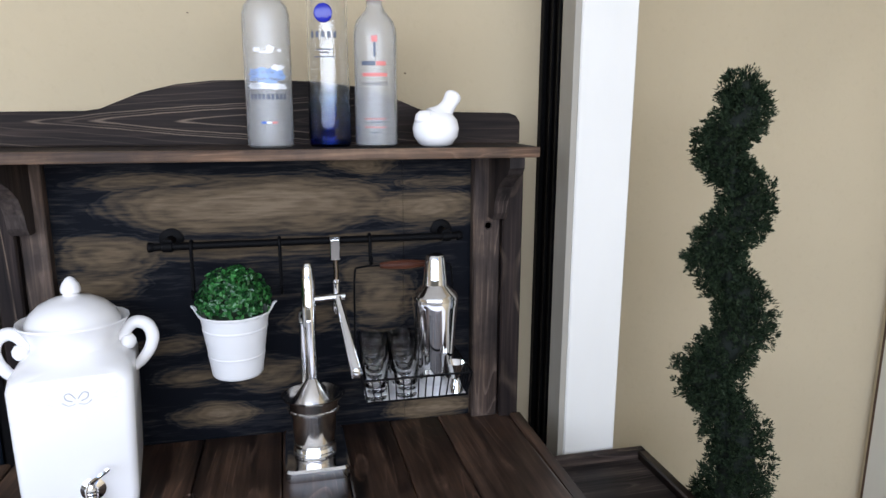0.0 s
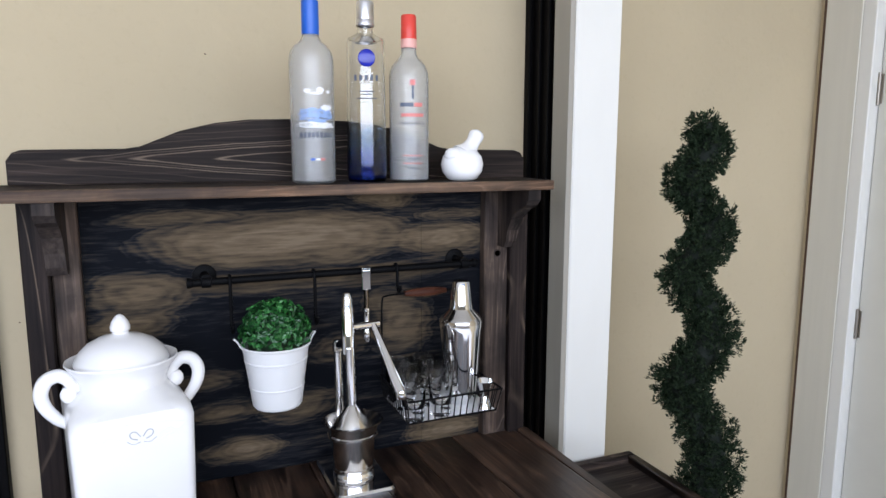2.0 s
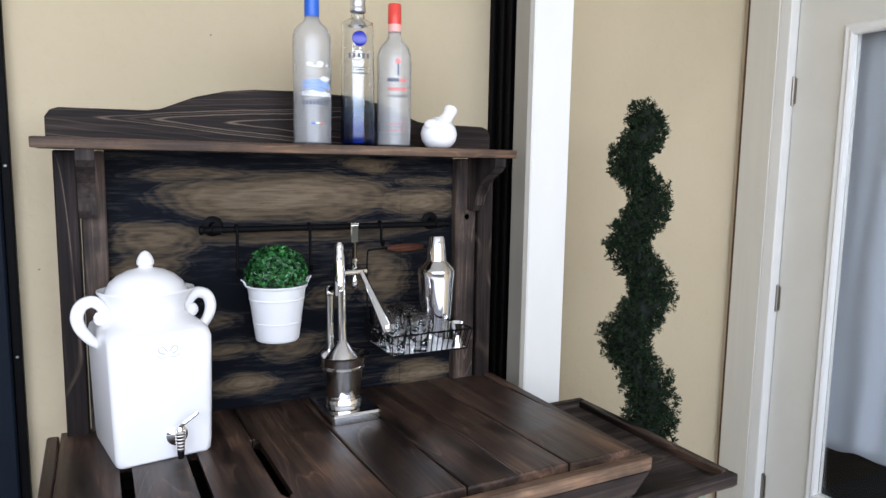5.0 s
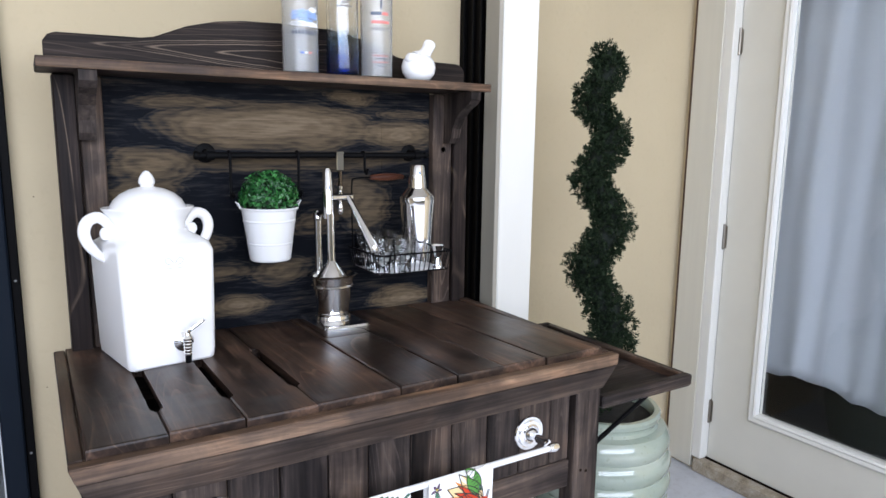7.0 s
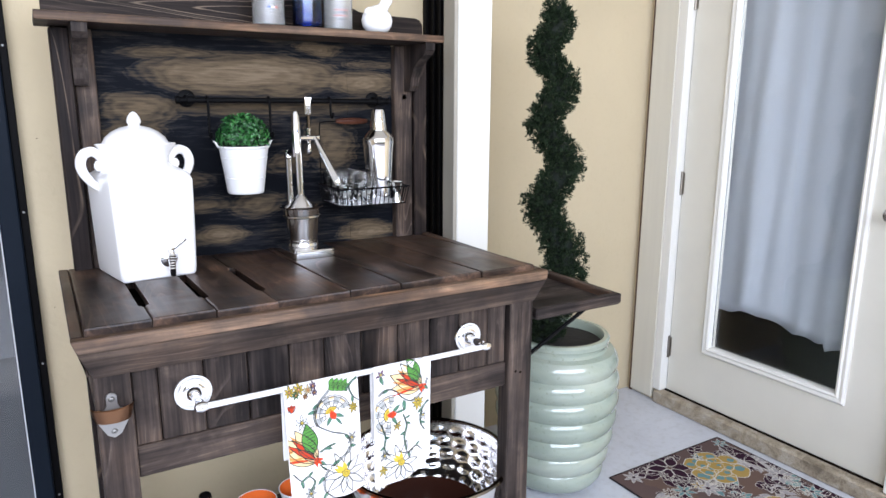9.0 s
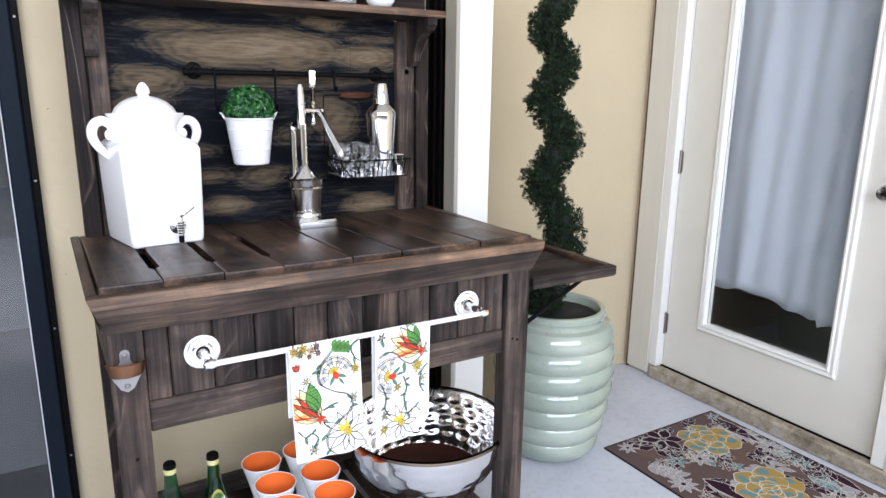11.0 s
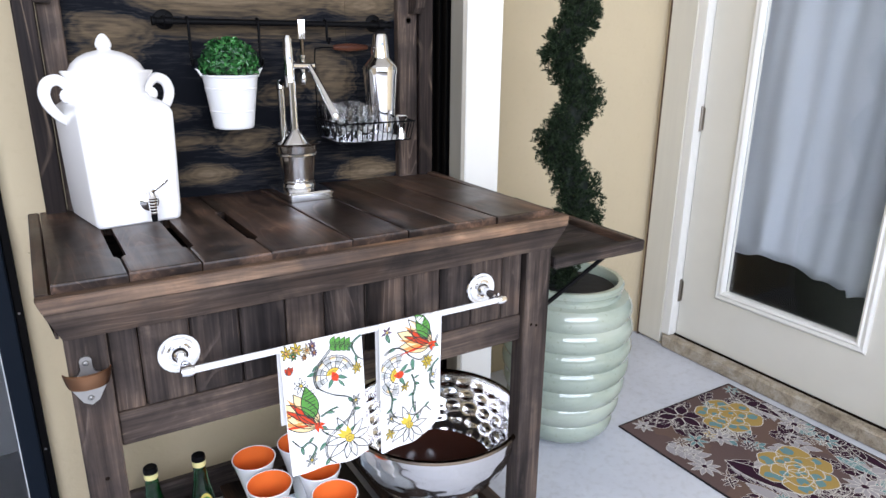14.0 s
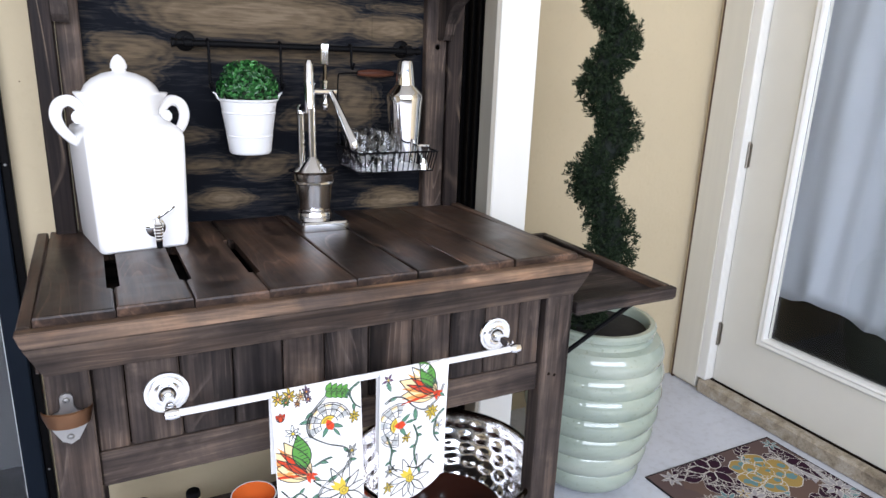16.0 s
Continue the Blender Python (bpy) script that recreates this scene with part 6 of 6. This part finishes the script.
# ---- lower shelf ----
def hammered_bowl():
    bw = thing("beverage_tub", "large hammered steel beverage tub on a flared foot", "beverage tub", (0.386, 0.940, SHELF_Z))
    own = bmesh.new()
    R, H0, H1 = 0.220, 0.076, 0.274
    seg, rows = 150, 44

    def shape(v):
        a = v * math.pi / 2
        r = R * (0.28 + 0.72 * math.sin(a) ** 0.85)
        return r, H0 + (H1 - H0) * (1 - math.cos(a)) ** 0.9

    def dimple(th, v):
        row = v * 8.5
        k = math.floor(row)
        n = 15 + 2 * k
        u = th / (2 * math.pi) * n + 0.5 * (k % 2)
        du, dv = (u - math.floor(u) - 0.5) * 2, (row - k - 0.5) * 2
        dd = du * du + dv * dv
        return (1 - dd) ** 2 if dd < 1 and 0.08 < v < 0.93 else 0.0

    for wall in (0, 1):
        grid = []
        for j in range(rows + 1):
            v = j / rows
            r, z = shape(v)
            ring = []
            for i in range(seg):
                th = 2 * math.pi * i / seg
                k = dimple(th, v) * (0.0048 if wall else 0.0014)
                rr = r - k - (0.004 if wall else 0)
                ring.append(own.verts.new((rr * math.cos(th), rr * math.sin(th), z + (0.004 if wall else 0) * (1 - v) + k * (1 - v))))
            grid.append(ring)
        for j in range(rows):
            for i in range(seg):
                q = (i + 1) % seg
                f = (grid[j][i], grid[j][q], grid[j + 1][q], grid[j + 1][i])
                own.faces.new(f if not wall else f[::-1])
        own.faces.new(grid[0][::-1] if not wall else grid[0])
    part("bowl", own, HAMMERED, bw, "hammered mirror steel", True)
    # disc added in the tub in place of the brown wood reflection
    part("bowl_reflection", lathe([(0, H0 + 0.036), (0.11, H0 + 0.037), (0.142, H0 + 0.041), (0.152, H0 + 0.047), (0.153, H0 + 0.043), (0.13, H0 + 0.032), (0, H0 + 0.032)], 64), REFLECTED_BROWN, bw, "smooth glossy reddish brown disc standing in for reflected wood", True)
    part("rim", lathe([(R - 0.006, H1 - 0.004), (R - 0.006, H1 + 0.001), (R - 0.002, H1 + 0.004), (R + 0.004, H1 + 0.002), (R + 0.005, H1 - 0.005), (R + 0.001, H1 - 0.008), (R - 0.006, H1 - 0.004)], 90), DARK_CHROME, bw, "rolled rim", True)
    part("foot", lathe([(0, 0.0), (0.118, 0.0), (0.120, 0.005), (0.112, 0.011), (0.098, 0.024), (0.087, 0.048), (0.083, 0.068), (0.088, 0.080), (0, 0.080)], 64), CHROME, bw, "flared foot", True)
    return bw


hammered_bowl()


def zinc_tray():
    tr = thing("serving_tray", "galvanised metal serving tray on the lower shelf", "tray", (0.030, 0.935, SHELF_Z), 0)
    w, dd = 0.310, 0.330
    part("bottom", box(-w / 2, w / 2, -dd / 2, dd / 2, 0.0, 0.003), ZINC, tr)
    for x0, x1, y0, y1 in ((-w / 2, w / 2, -dd / 2, -dd / 2 + 0.003), (-w / 2, w / 2, dd / 2 - 0.003, dd / 2), (-w / 2, -w / 2 + 0.003, -dd / 2 + 0.003, dd / 2 - 0.003), (w / 2 - 0.003, w / 2, -dd / 2 + 0.003, dd / 2 - 0.003)):
        part("side", box(x0, x1, y0, y1, 0.003, 0.042, 0.001), ZINC, tr)
    part("rolled_edge", tube([(-w / 2, -dd / 2, 0.043), (w / 2, -dd / 2, 0.043), (w / 2, dd / 2, 0.043), (-w / 2, dd / 2, 0.043)], 0.0035, 8, closed=True), ZINC, tr, "", True)
    for s in (-1, 1):
        part("rivet", lathe([(0, 0.003), (0.004, 0.002), (0.005, 0.0)], 12, at=(s * (w / 2 - 0.02), -dd / 2 + 0.0, 0.046)), STEEL, tr, "", True)
    return tr


zinc_tray()
TZ = SHELF_Z + 0.0032


def water_bottle(x, y, turn, first=None):
    m = pose(x, y, SHELF_Z, 0, 0, turn)
    if first:
        return copy_thing(first, m)
    b = thing("water_bottle", "green glass sparkling-water bottle with a gold-edged oval label", "bottle", (x, y, SHELF_Z), turn, "green bottles on the lower shelf")
    part("glass", lathe(shell([(0, 0.003), (0.031, 0.0), (0.0345, 0.005), (0.0375, 0.06), (0.0365, 0.115), (0.032, 0.160), (0.024, 0.205), (0.0158, 0.245), (0.0130, 0.280), (0.0130, 0.298)], 0.0016), 40), GREEN_GLASS, b, "green glass", True)
    part("neck_foil", lathe([(0.0136, 0.284), (0.0142, 0.286), (0.0138, 0.296), (0.0140, 0.298)], 28), LABEL_YELLOW, b, "pale gold neck band", True)
    part("cap", lathe([(0.0142, 0.297), (0.0146, 0.302), (0.0135, 0.309), (0.011, 0.311), (0, 0.311)], 28), IRON, b, "dark crown cap", True)
    def oval(r, wa, hz, z):
        own = bmesh.new()
        n = 28
        vs = []
        for i in range(n):
            t = 2 * math.pi * i / n
            an = radians(wa * math.cos(t))
            zz = z + hz * math.sin(t)
            rr = r - max(0, zz - 0.120) * 0.125 - max(0, zz - 0.160) * 0.05 + 0.0012
            vs.append(own.verts.new((rr * math.sin(an), -rr * math.cos(an), zz)))
        own.faces.new(vs)
        bmesh.ops.triangulate(own, faces=own.faces[:])
        return own
    part("label", oval(0.0368, 44, 0.044, 0.180), LABEL_GOLD, b, "gold oval label")
    part("label_field", oval(0.0374, 38, 0.037, 0.180), GREEN_GLASS, b, "dark green label field")
    part("label_fruit", oval(0.0380, 13, 0.013, 0.168), LABEL_YELLOW, b, "lime drawn on the label")
    for k in range(6):
        an = -26 + k * 9.4
        part("label_bar", wrapped(0.0325, an, an + 6.2, 0.188 + 0.001 * k, 0.202 + 0.001 * k, 2), LABEL_WHITE, b)
    part("neck_label", wrapped(0.0388, -60, 60, 0.085, 0.110, 12), LABEL_YELLOW, b, "yellow wrap label")
    return b


_w1 = water_bottle(-0.269, 0.997, 12)
water_bottle(-0.173, 0.991, 4, _w1)


def cone_cup(x, y, first=None, tilt=0.0):
    m = pose(x, y, TZ, tilt, 0, 0)
    if first:
        return copy_thing(first, m)
    cp = thing("cone_cup", "white cone-shaped cup with glossy orange inside", "cup", (x, y, TZ), 0, "orange cups on the tray")
    part("shell", lathe([(0, 0.0), (0.019, 0.0), (0.020, 0.003), (0.0150, 0.010), (0.0135, 0.030), (0.0215, 0.085), (0.0375, 0.152), (0.0505, 0.197), (0.0517, 0.1995), (0.0507, 0.201), (0.0485, 0.200)], 44), CERAMIC, cp, "white outside", True)
    part("lining", lathe([(0.0487, 0.2002), (0.0355, 0.152), (0.0195, 0.086), (0.0105, 0.036), (0, 0.033)], 44), ENAMEL_ORANGE, cp, "glossy orange lining", True)
    return cp


_c1 = cone_cup(-0.036, 1.075)
for _x, _y in ((-0.034, 0.960), (-0.040, 0.850), (0.080, 0.852), (0.078, 1.085), (0.084, 0.960)):
    cone_cup(_x, _y, _c1)

lily = thing("paper_flower", "white folded paper flower lying by the bottles", "paper flower", (-0.205, 0.880, SHELF_Z + 0.03))
for _k in range(6):
    own = bmesh.new()
    _a = radians(60 * _k + 15)
    pts = [(0.0, 0.0, 0.0), (0.020, 0.010, 0.012), (0.048, 0.0, 0.030), (0.020, -0.010, 0.012), (0.024, 0.0, 0.006)]
    vs = [own.verts.new((p[0] * math.cos(_a) - p[1] * math.sin(_a), p[0] * math.sin(_a) + p[1] * math.cos(_a), p[2] - 0.03)) for p in pts]
    own.faces.new((vs[0], vs[4], vs[1]))
    own.faces.new((vs[4], vs[2], vs[1]))
    own.faces.new((vs[0], vs[3], vs[4]))
    own.faces.new((vs[4], vs[3], vs[2]))
    bmesh.ops.solidify(own, geom=own.faces[:], thickness=0.001)
    part("petal", own, LABEL_WHITE, lily)


# ---- pot with spiral topiary ----
POT_X, POT_Y = 1.085, 1.235
pot = thing("glazed_pot", "tall ribbed pot in pale celadon glaze on the patio floor", "planter", (POT_X, POT_Y, 0))
_rows = [(0.128, 0.0), (0.136, 0.006)]
_bell = lambda z: 0.140 + 0.073 * math.sin(math.pi * min(1.0, (z + 0.06) / 0.80))
_n = 7
for _k in range(_n):
    z0, z1 = 0.012 + _k * 0.0703, 0.012 + (_k + 1) * 0.0703
    for t in (0.0, 0.12, 0.3, 0.5, 0.7, 0.85, 0.96):
        z = z0 + (z1 - z0) * t
        _rows.append((_bell(z) + 0.018 * (math.sin(math.pi * min(1, t * 0.9 + 0.05)) ** 0.7) - 0.011, z))
_rows += [(0.172, 0.507), (0.166, 0.515), (0.168, 0.525), (0.176, 0.532), (0.178, 0.545), (0.172, 0.553), (0.158, 0.553), (0.152, 0.545), (0.150, 0.50), (0, 0.50)]
part("vessel", lathe(_rows, 72), GLAZE, pot, "", True)
part("soil", lathe([(0, 0.532), (0.08, 0.530), (0.1505, 0.522)], 36), SOIL, pot, "", True)


def spiral(z):
    """Centre of the clipped spiral at a height over the floor; the pitch tightens upwards."""
    u = 1.66 - z
    t = 1 - u / 1.13
    turn = 2.43 - math.pi * (-1.735 + 11.15 * u - 3.8 * u * u)
    core = (0.044 - 0.017 * t) * min(1.0, max(0.12, u / 0.10))
    return Vector((-0.019 - 0.058 * t + core * math.cos(turn), core * math.sin(turn), z - 0.505)), t


def topiary():
    tree = thing("spiral_topiary", "tall artificial cedar clipped to a spiral in the pot", "topiary", (POT_X, POT_Y, 0.505))
    part("trunk", tube([(0, 0, -0.03), (-0.03, 0, 0.3), (-0.055, 0, 0.75), (-0.08, 0.0, 1.10)], [0.014, 0.012, 0.009, 0.006], 10), TWIG_SHADE, tree, "", True)
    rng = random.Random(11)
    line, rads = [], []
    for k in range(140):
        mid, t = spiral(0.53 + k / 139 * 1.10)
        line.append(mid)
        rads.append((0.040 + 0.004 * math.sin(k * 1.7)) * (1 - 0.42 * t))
    # dark tube added inside the leaves in place of their inner shade
    part("shade_core", tube(line, rads, 12), TWIG_SHADE, tree, "dark core standing in for shade between the sprigs", True)
    verts, faces = [], []
    for n in range(3900):
        z = 0.525 + (n + rng.random()) / 3900 * 1.110
        mid, t = spiral(z)
        blob = 0.080 - 0.031 * t
        if z > 1.58:
            blob *= 1 - 0.35 * (z - 1.58) / 0.08
        d = Vector((rng.gauss(0, 1), rng.gauss(0, 1), rng.gauss(0, 1))).normalized()
        mid = mid + Vector((d.x, d.y, d.z * 0.8)) * blob * rng.choice((rng.uniform(0.66, 0.92), rng.uniform(0.88, 1.12)))
        size = rng.uniform(0.007, 0.014)
        lift = (d + Vector((0, 0, 0.5)) + 0.5 * Vector((rng.uniform(-1, 1), rng.uniform(-1, 1), rng.uniform(-1, 1)))).normalized()
        for _ in range(24):
            e = Vector((rng.gauss(0, 1), rng.gauss(0, 1), rng.gauss(0, 1))).normalized()
            p = mid + e * size * rng.uniform(0.25, 1.0)
            dirn = (e + 1.1 * lift).normalized()
            sidev = dirn.orthogonal().normalized()
            k = rng.uniform(0, 6.28)
            sidev = sidev * math.cos(k) + dirn.cross(sidev) * math.sin(k)
            ln, wd = rng.uniform(0.005, 0.011), rng.uniform(0.0011, 0.0022)
            b = len(verts)
            verts += [p - dirn * ln * 0.5, p + sidev * wd, p + dirn * ln * 0.65, p - sidev * wd]
            faces.append((b, b + 1, b + 2, b + 3))
    me = bpy.data.meshes.new("foliage")
    me.from_pydata(verts, [], faces)
    me.materials.append(CEDAR)
    ob = new("foliage", me)
    ob.parent = tree
    tagged(ob, "dense dark green cedar sprigs", kind="stuff")
    return tree


topiary()


# ---- door mat ----
def door_mat():
    x0, x1, y0, y1 = 1.246, 1.842, 0.150, 1.100
    mt = thing("door_mat", "brown floral woven door mat lying before the door", "door mat", (x0, y0, 0))
    w, l = x1 - x0, y1 - y0
    part("mat", box(0, w, 0, l, 0.0, 0.0055, 0.001), MAT_BASE, mt)
    for a, b, c, d2 in ((0, w, -0.004, 0.0), (0, w, l, l + 0.004), (-0.004, 0.0, -0.004, l + 0.004), (w, w + 0.004, -0.004, l + 0.004)):
        part("binding", box(a, b, c, d2, 0.0, 0.006, 0.001), MAT_EDGE, mt)

    own = bmesh.new()
    keys = list(WEAVE)
    laid = []

    def lay(polys, key, layer):
        laid.append(key)
        for step, poly in enumerate(polys):
            if any(not (0.002 < p[0] < w - 0.002 and 0.002 < p[1] < l - 0.002) for p in poly):
                poly = [(min(max(p[0], 0.002), w - 0.002), min(max(p[1], 0.002), l - 0.002)) for p in poly]
            z = 0.0058 + 0.0003 * layer + 0.000009 * (len(laid) % 30) + 0.0000011 * (step % 8)
            vs = [own.verts.new((p[0], p[1], z)) for p in poly]
            m = own.verts.new((sum(p[0] for p in poly) / len(poly), sum(p[1] for p in poly) / len(poly), z))
            for i in range(len(vs)):
                if (vs[i].co - vs[(i + 1) % len(vs)].co).length > 1e-6:
                    own.faces.new((vs[i], vs[(i + 1) % len(vs)], m)).material_index = keys.index(key)

    rng = random.Random(5)

    def peony(cx, cy, s, key, inner, turn):
        """Overlapping rounded petals, ring within ring, each checked with the second colour and edged pale."""
        level = 3
        for ring, n, rad, size in ((0.88, 6, 0.56, 0.50), (0.50, 5, 0.42, 0.36), (0.12, 2, 0.34, 0.26)):
            for k in range(n):
                a = turn + 2 * math.pi * k / n + ring
                px, py = cx + ring * s * math.cos(a), cy + ring * s * 0.9 * math.sin(a)
                r = rad * s * rng.uniform(0.85, 1.12)
                lobes = [(px + r * (1 + 0.06 * math.sin(5 * b + k)) * math.cos(b), py + r * (0.9 + 0.06 * math.sin(4 * b + 2 * k)) * math.sin(b)) for b in (i * 0.314 for i in range(20))]
                lay([lobes], key, level)
                for j in range(3):
                    b = a + rng.uniform(-1.6, 1.6)
                    lay([petal(px, py, b, 0.05 * r, 0.85 * r, size * 0.32 * s, 5)], inner if j else key, level + 0.25)
                lay(outlines([lobes], 0.0030), "line", level + 0.5)
                level += 0.12
            level = math.floor(level) + 1

    def frond(cx, cy, ang, s, key="plum"):
        """One long dark leaf with a pale edge and a ragged grey side."""
        body = [petal(cx, cy, ang, 0, s, 0.13 * s, 10)]
        lay([petal(cx + 0.1 * s * math.cos(ang) * k, cy + 0.1 * s * math.sin(ang) * k, ang - 0.8, 0, 0.26 * s, 0.05 * s) for k in range(1, 9)], "grey", 1)
        lay(body, key, 2)
        lay(outlines(body, 0.0030), "line", 2.5)

    def aster(cx, cy, s, n, key, edge="line"):
        pet = [petal(cx, cy, 2 * math.pi * k / n + s * 30, 0.12 * s, s, 0.16 * s) for k in range(n)]
        lay(pet, key, 3)
        lay(outlines(pet, 0.0020), edge, 4)
        lay([disc(cx, cy, 0.17 * s)], "plum", 5)

    def leaves(cx, cy, ang, s, n=5, key="plum"):
        pet = []
        for k in range(n):
            t = k / n
            px, py = cx + s * t * math.cos(ang), cy + s * t * math.sin(ang)
            pet += [petal(px, py, ang + 0.75, 0, s * 0.48, s * 0.125), petal(px, py, ang - 0.75, 0, s * 0.48, s * 0.125)]
        lay(pet, key, 1)
        lay(outlines(pet, 0.0015), "line", 2)

    # tan ground patches
    lay([disc(rng.uniform(0.05, w - 0.05), rng.uniform(0.05, l - 0.05), rng.uniform(0.04, 0.09), 14, 0.15) for _ in range(14)], "tan", 0)
    for cx, cy, an, s in ((0.10, 0.88, 0.6, 0.16), (0.15, 0.84, -0.6, 0.15), (0.42, 0.82, -0.5, 0.2), (0.12, 0.60, -0.9, 0.2), (0.45, 0.60, 0.3, 0.16), (0.52, 0.40, 1.2, 0.15), (0.22, 0.40, -0.7, 0.2), (0.08, 0.28, 0.8, 0.16), (0.34, 0.14, 0.4, 0.2), (0.48, 0.12, 1.5, 0.16), (0.30, 0.70, 2.4, 0.12)):
        leaves(cx, cy, an, s)
    for cx, cy, an, s in ((0.05, 0.78, -1.2, 0.12), (0.48, 0.84, -0.9, 0.16), (0.20, 0.56, -1.0, 0.17), (0.40, 0.30, 0.5, 0.14)):
        leaves(cx, cy, an, s, 4, "grey")
    peony(0.388, 0.800, 0.086, "gold", "teal", 0.3)
    peony(0.300, 0.480, 0.096, "gold", "teal", 0.9)
    peony(0.205, 0.225, 0.090, "teal", "gold", 0.1)
    peony(0.450, 0.140, 0.080, "gold", "tan", 0.5)
    for cx, cy, an, s, k in ((0.55, 0.92, -1.6, 0.24, "plum"), (0.146, 0.63, -1.35, 0.25, "plum"), (0.10, 0.52, -1.4, 0.16, "grey"), (0.188, 0.42, -1.0, 0.12, "plum"), (0.57, 0.46, -1.7, 0.16, "plum"), (0.48, 0.46, -1.5, 0.14, "teal"), (0.04, 0.30, -1.2, 0.2, "plum"), (0.40, 0.34, -1.9, 0.14, "plum"), (0.30, 0.10, -0.2, 0.14, "plum")):
        frond(cx, cy, an, s, k)
    for k in range(6):
        lay([petal(0.235, 0.885, 0.6 + k * 1.05, 0.01, 0.088, 0.022)], "plum", 2)
        lay(outlines([petal(0.235, 0.885, 0.6 + k * 1.05, 0.01, 0.088, 0.022)], 0.003), "line", 2.5)
    for cx, cy, s, n, k in ((0.545, 0.640, 0.060, 9, "grey"), (0.060, 0.640, 0.052, 9, "grey"), (0.400, 0.320, 0.062, 10, "grey"), (0.066, 0.370, 0.056, 9, "grey"), (0.243, 0.720, 0.050, 8, "grey"), (0.070, 0.905, 0.040, 7, "grey"), (0.560, 0.910, 0.034, 6, "teal"), (0.156, 0.750, 0.044, 6, "teal"), (0.54, 0.52, 0.044, 7, "teal"), (0.50, 0.56, 0.036, 6, "tan"), (0.10, 0.10, 0.050, 9, "grey"), (0.54, 0.26, 0.046, 8, "grey")):
        aster(cx, cy, s, n, k)
    for _ in range(84):
        cx, cy = rng.uniform(0.03, w - 0.03), rng.uniform(0.03, l - 0.03)
        k = rng.random()
        if k < 0.62:
            leaves(cx, cy, rng.uniform(0, 6.28), rng.uniform(0.06, 0.12), 3, rng.choice(("plum", "plum", "plum", "grey", "teal")))
        else:
            aster(cx, cy, rng.uniform(0.018, 0.032), rng.randint(5, 8), rng.choice(("plum", "plum", "tan", "teal", "gold")))
    tagged(part("woven_pattern", own, [WEAVE[k] for k in keys], mt, "woven flowers and leaves with pale outlines"), kind="stuff")
    return mt


door_mat()
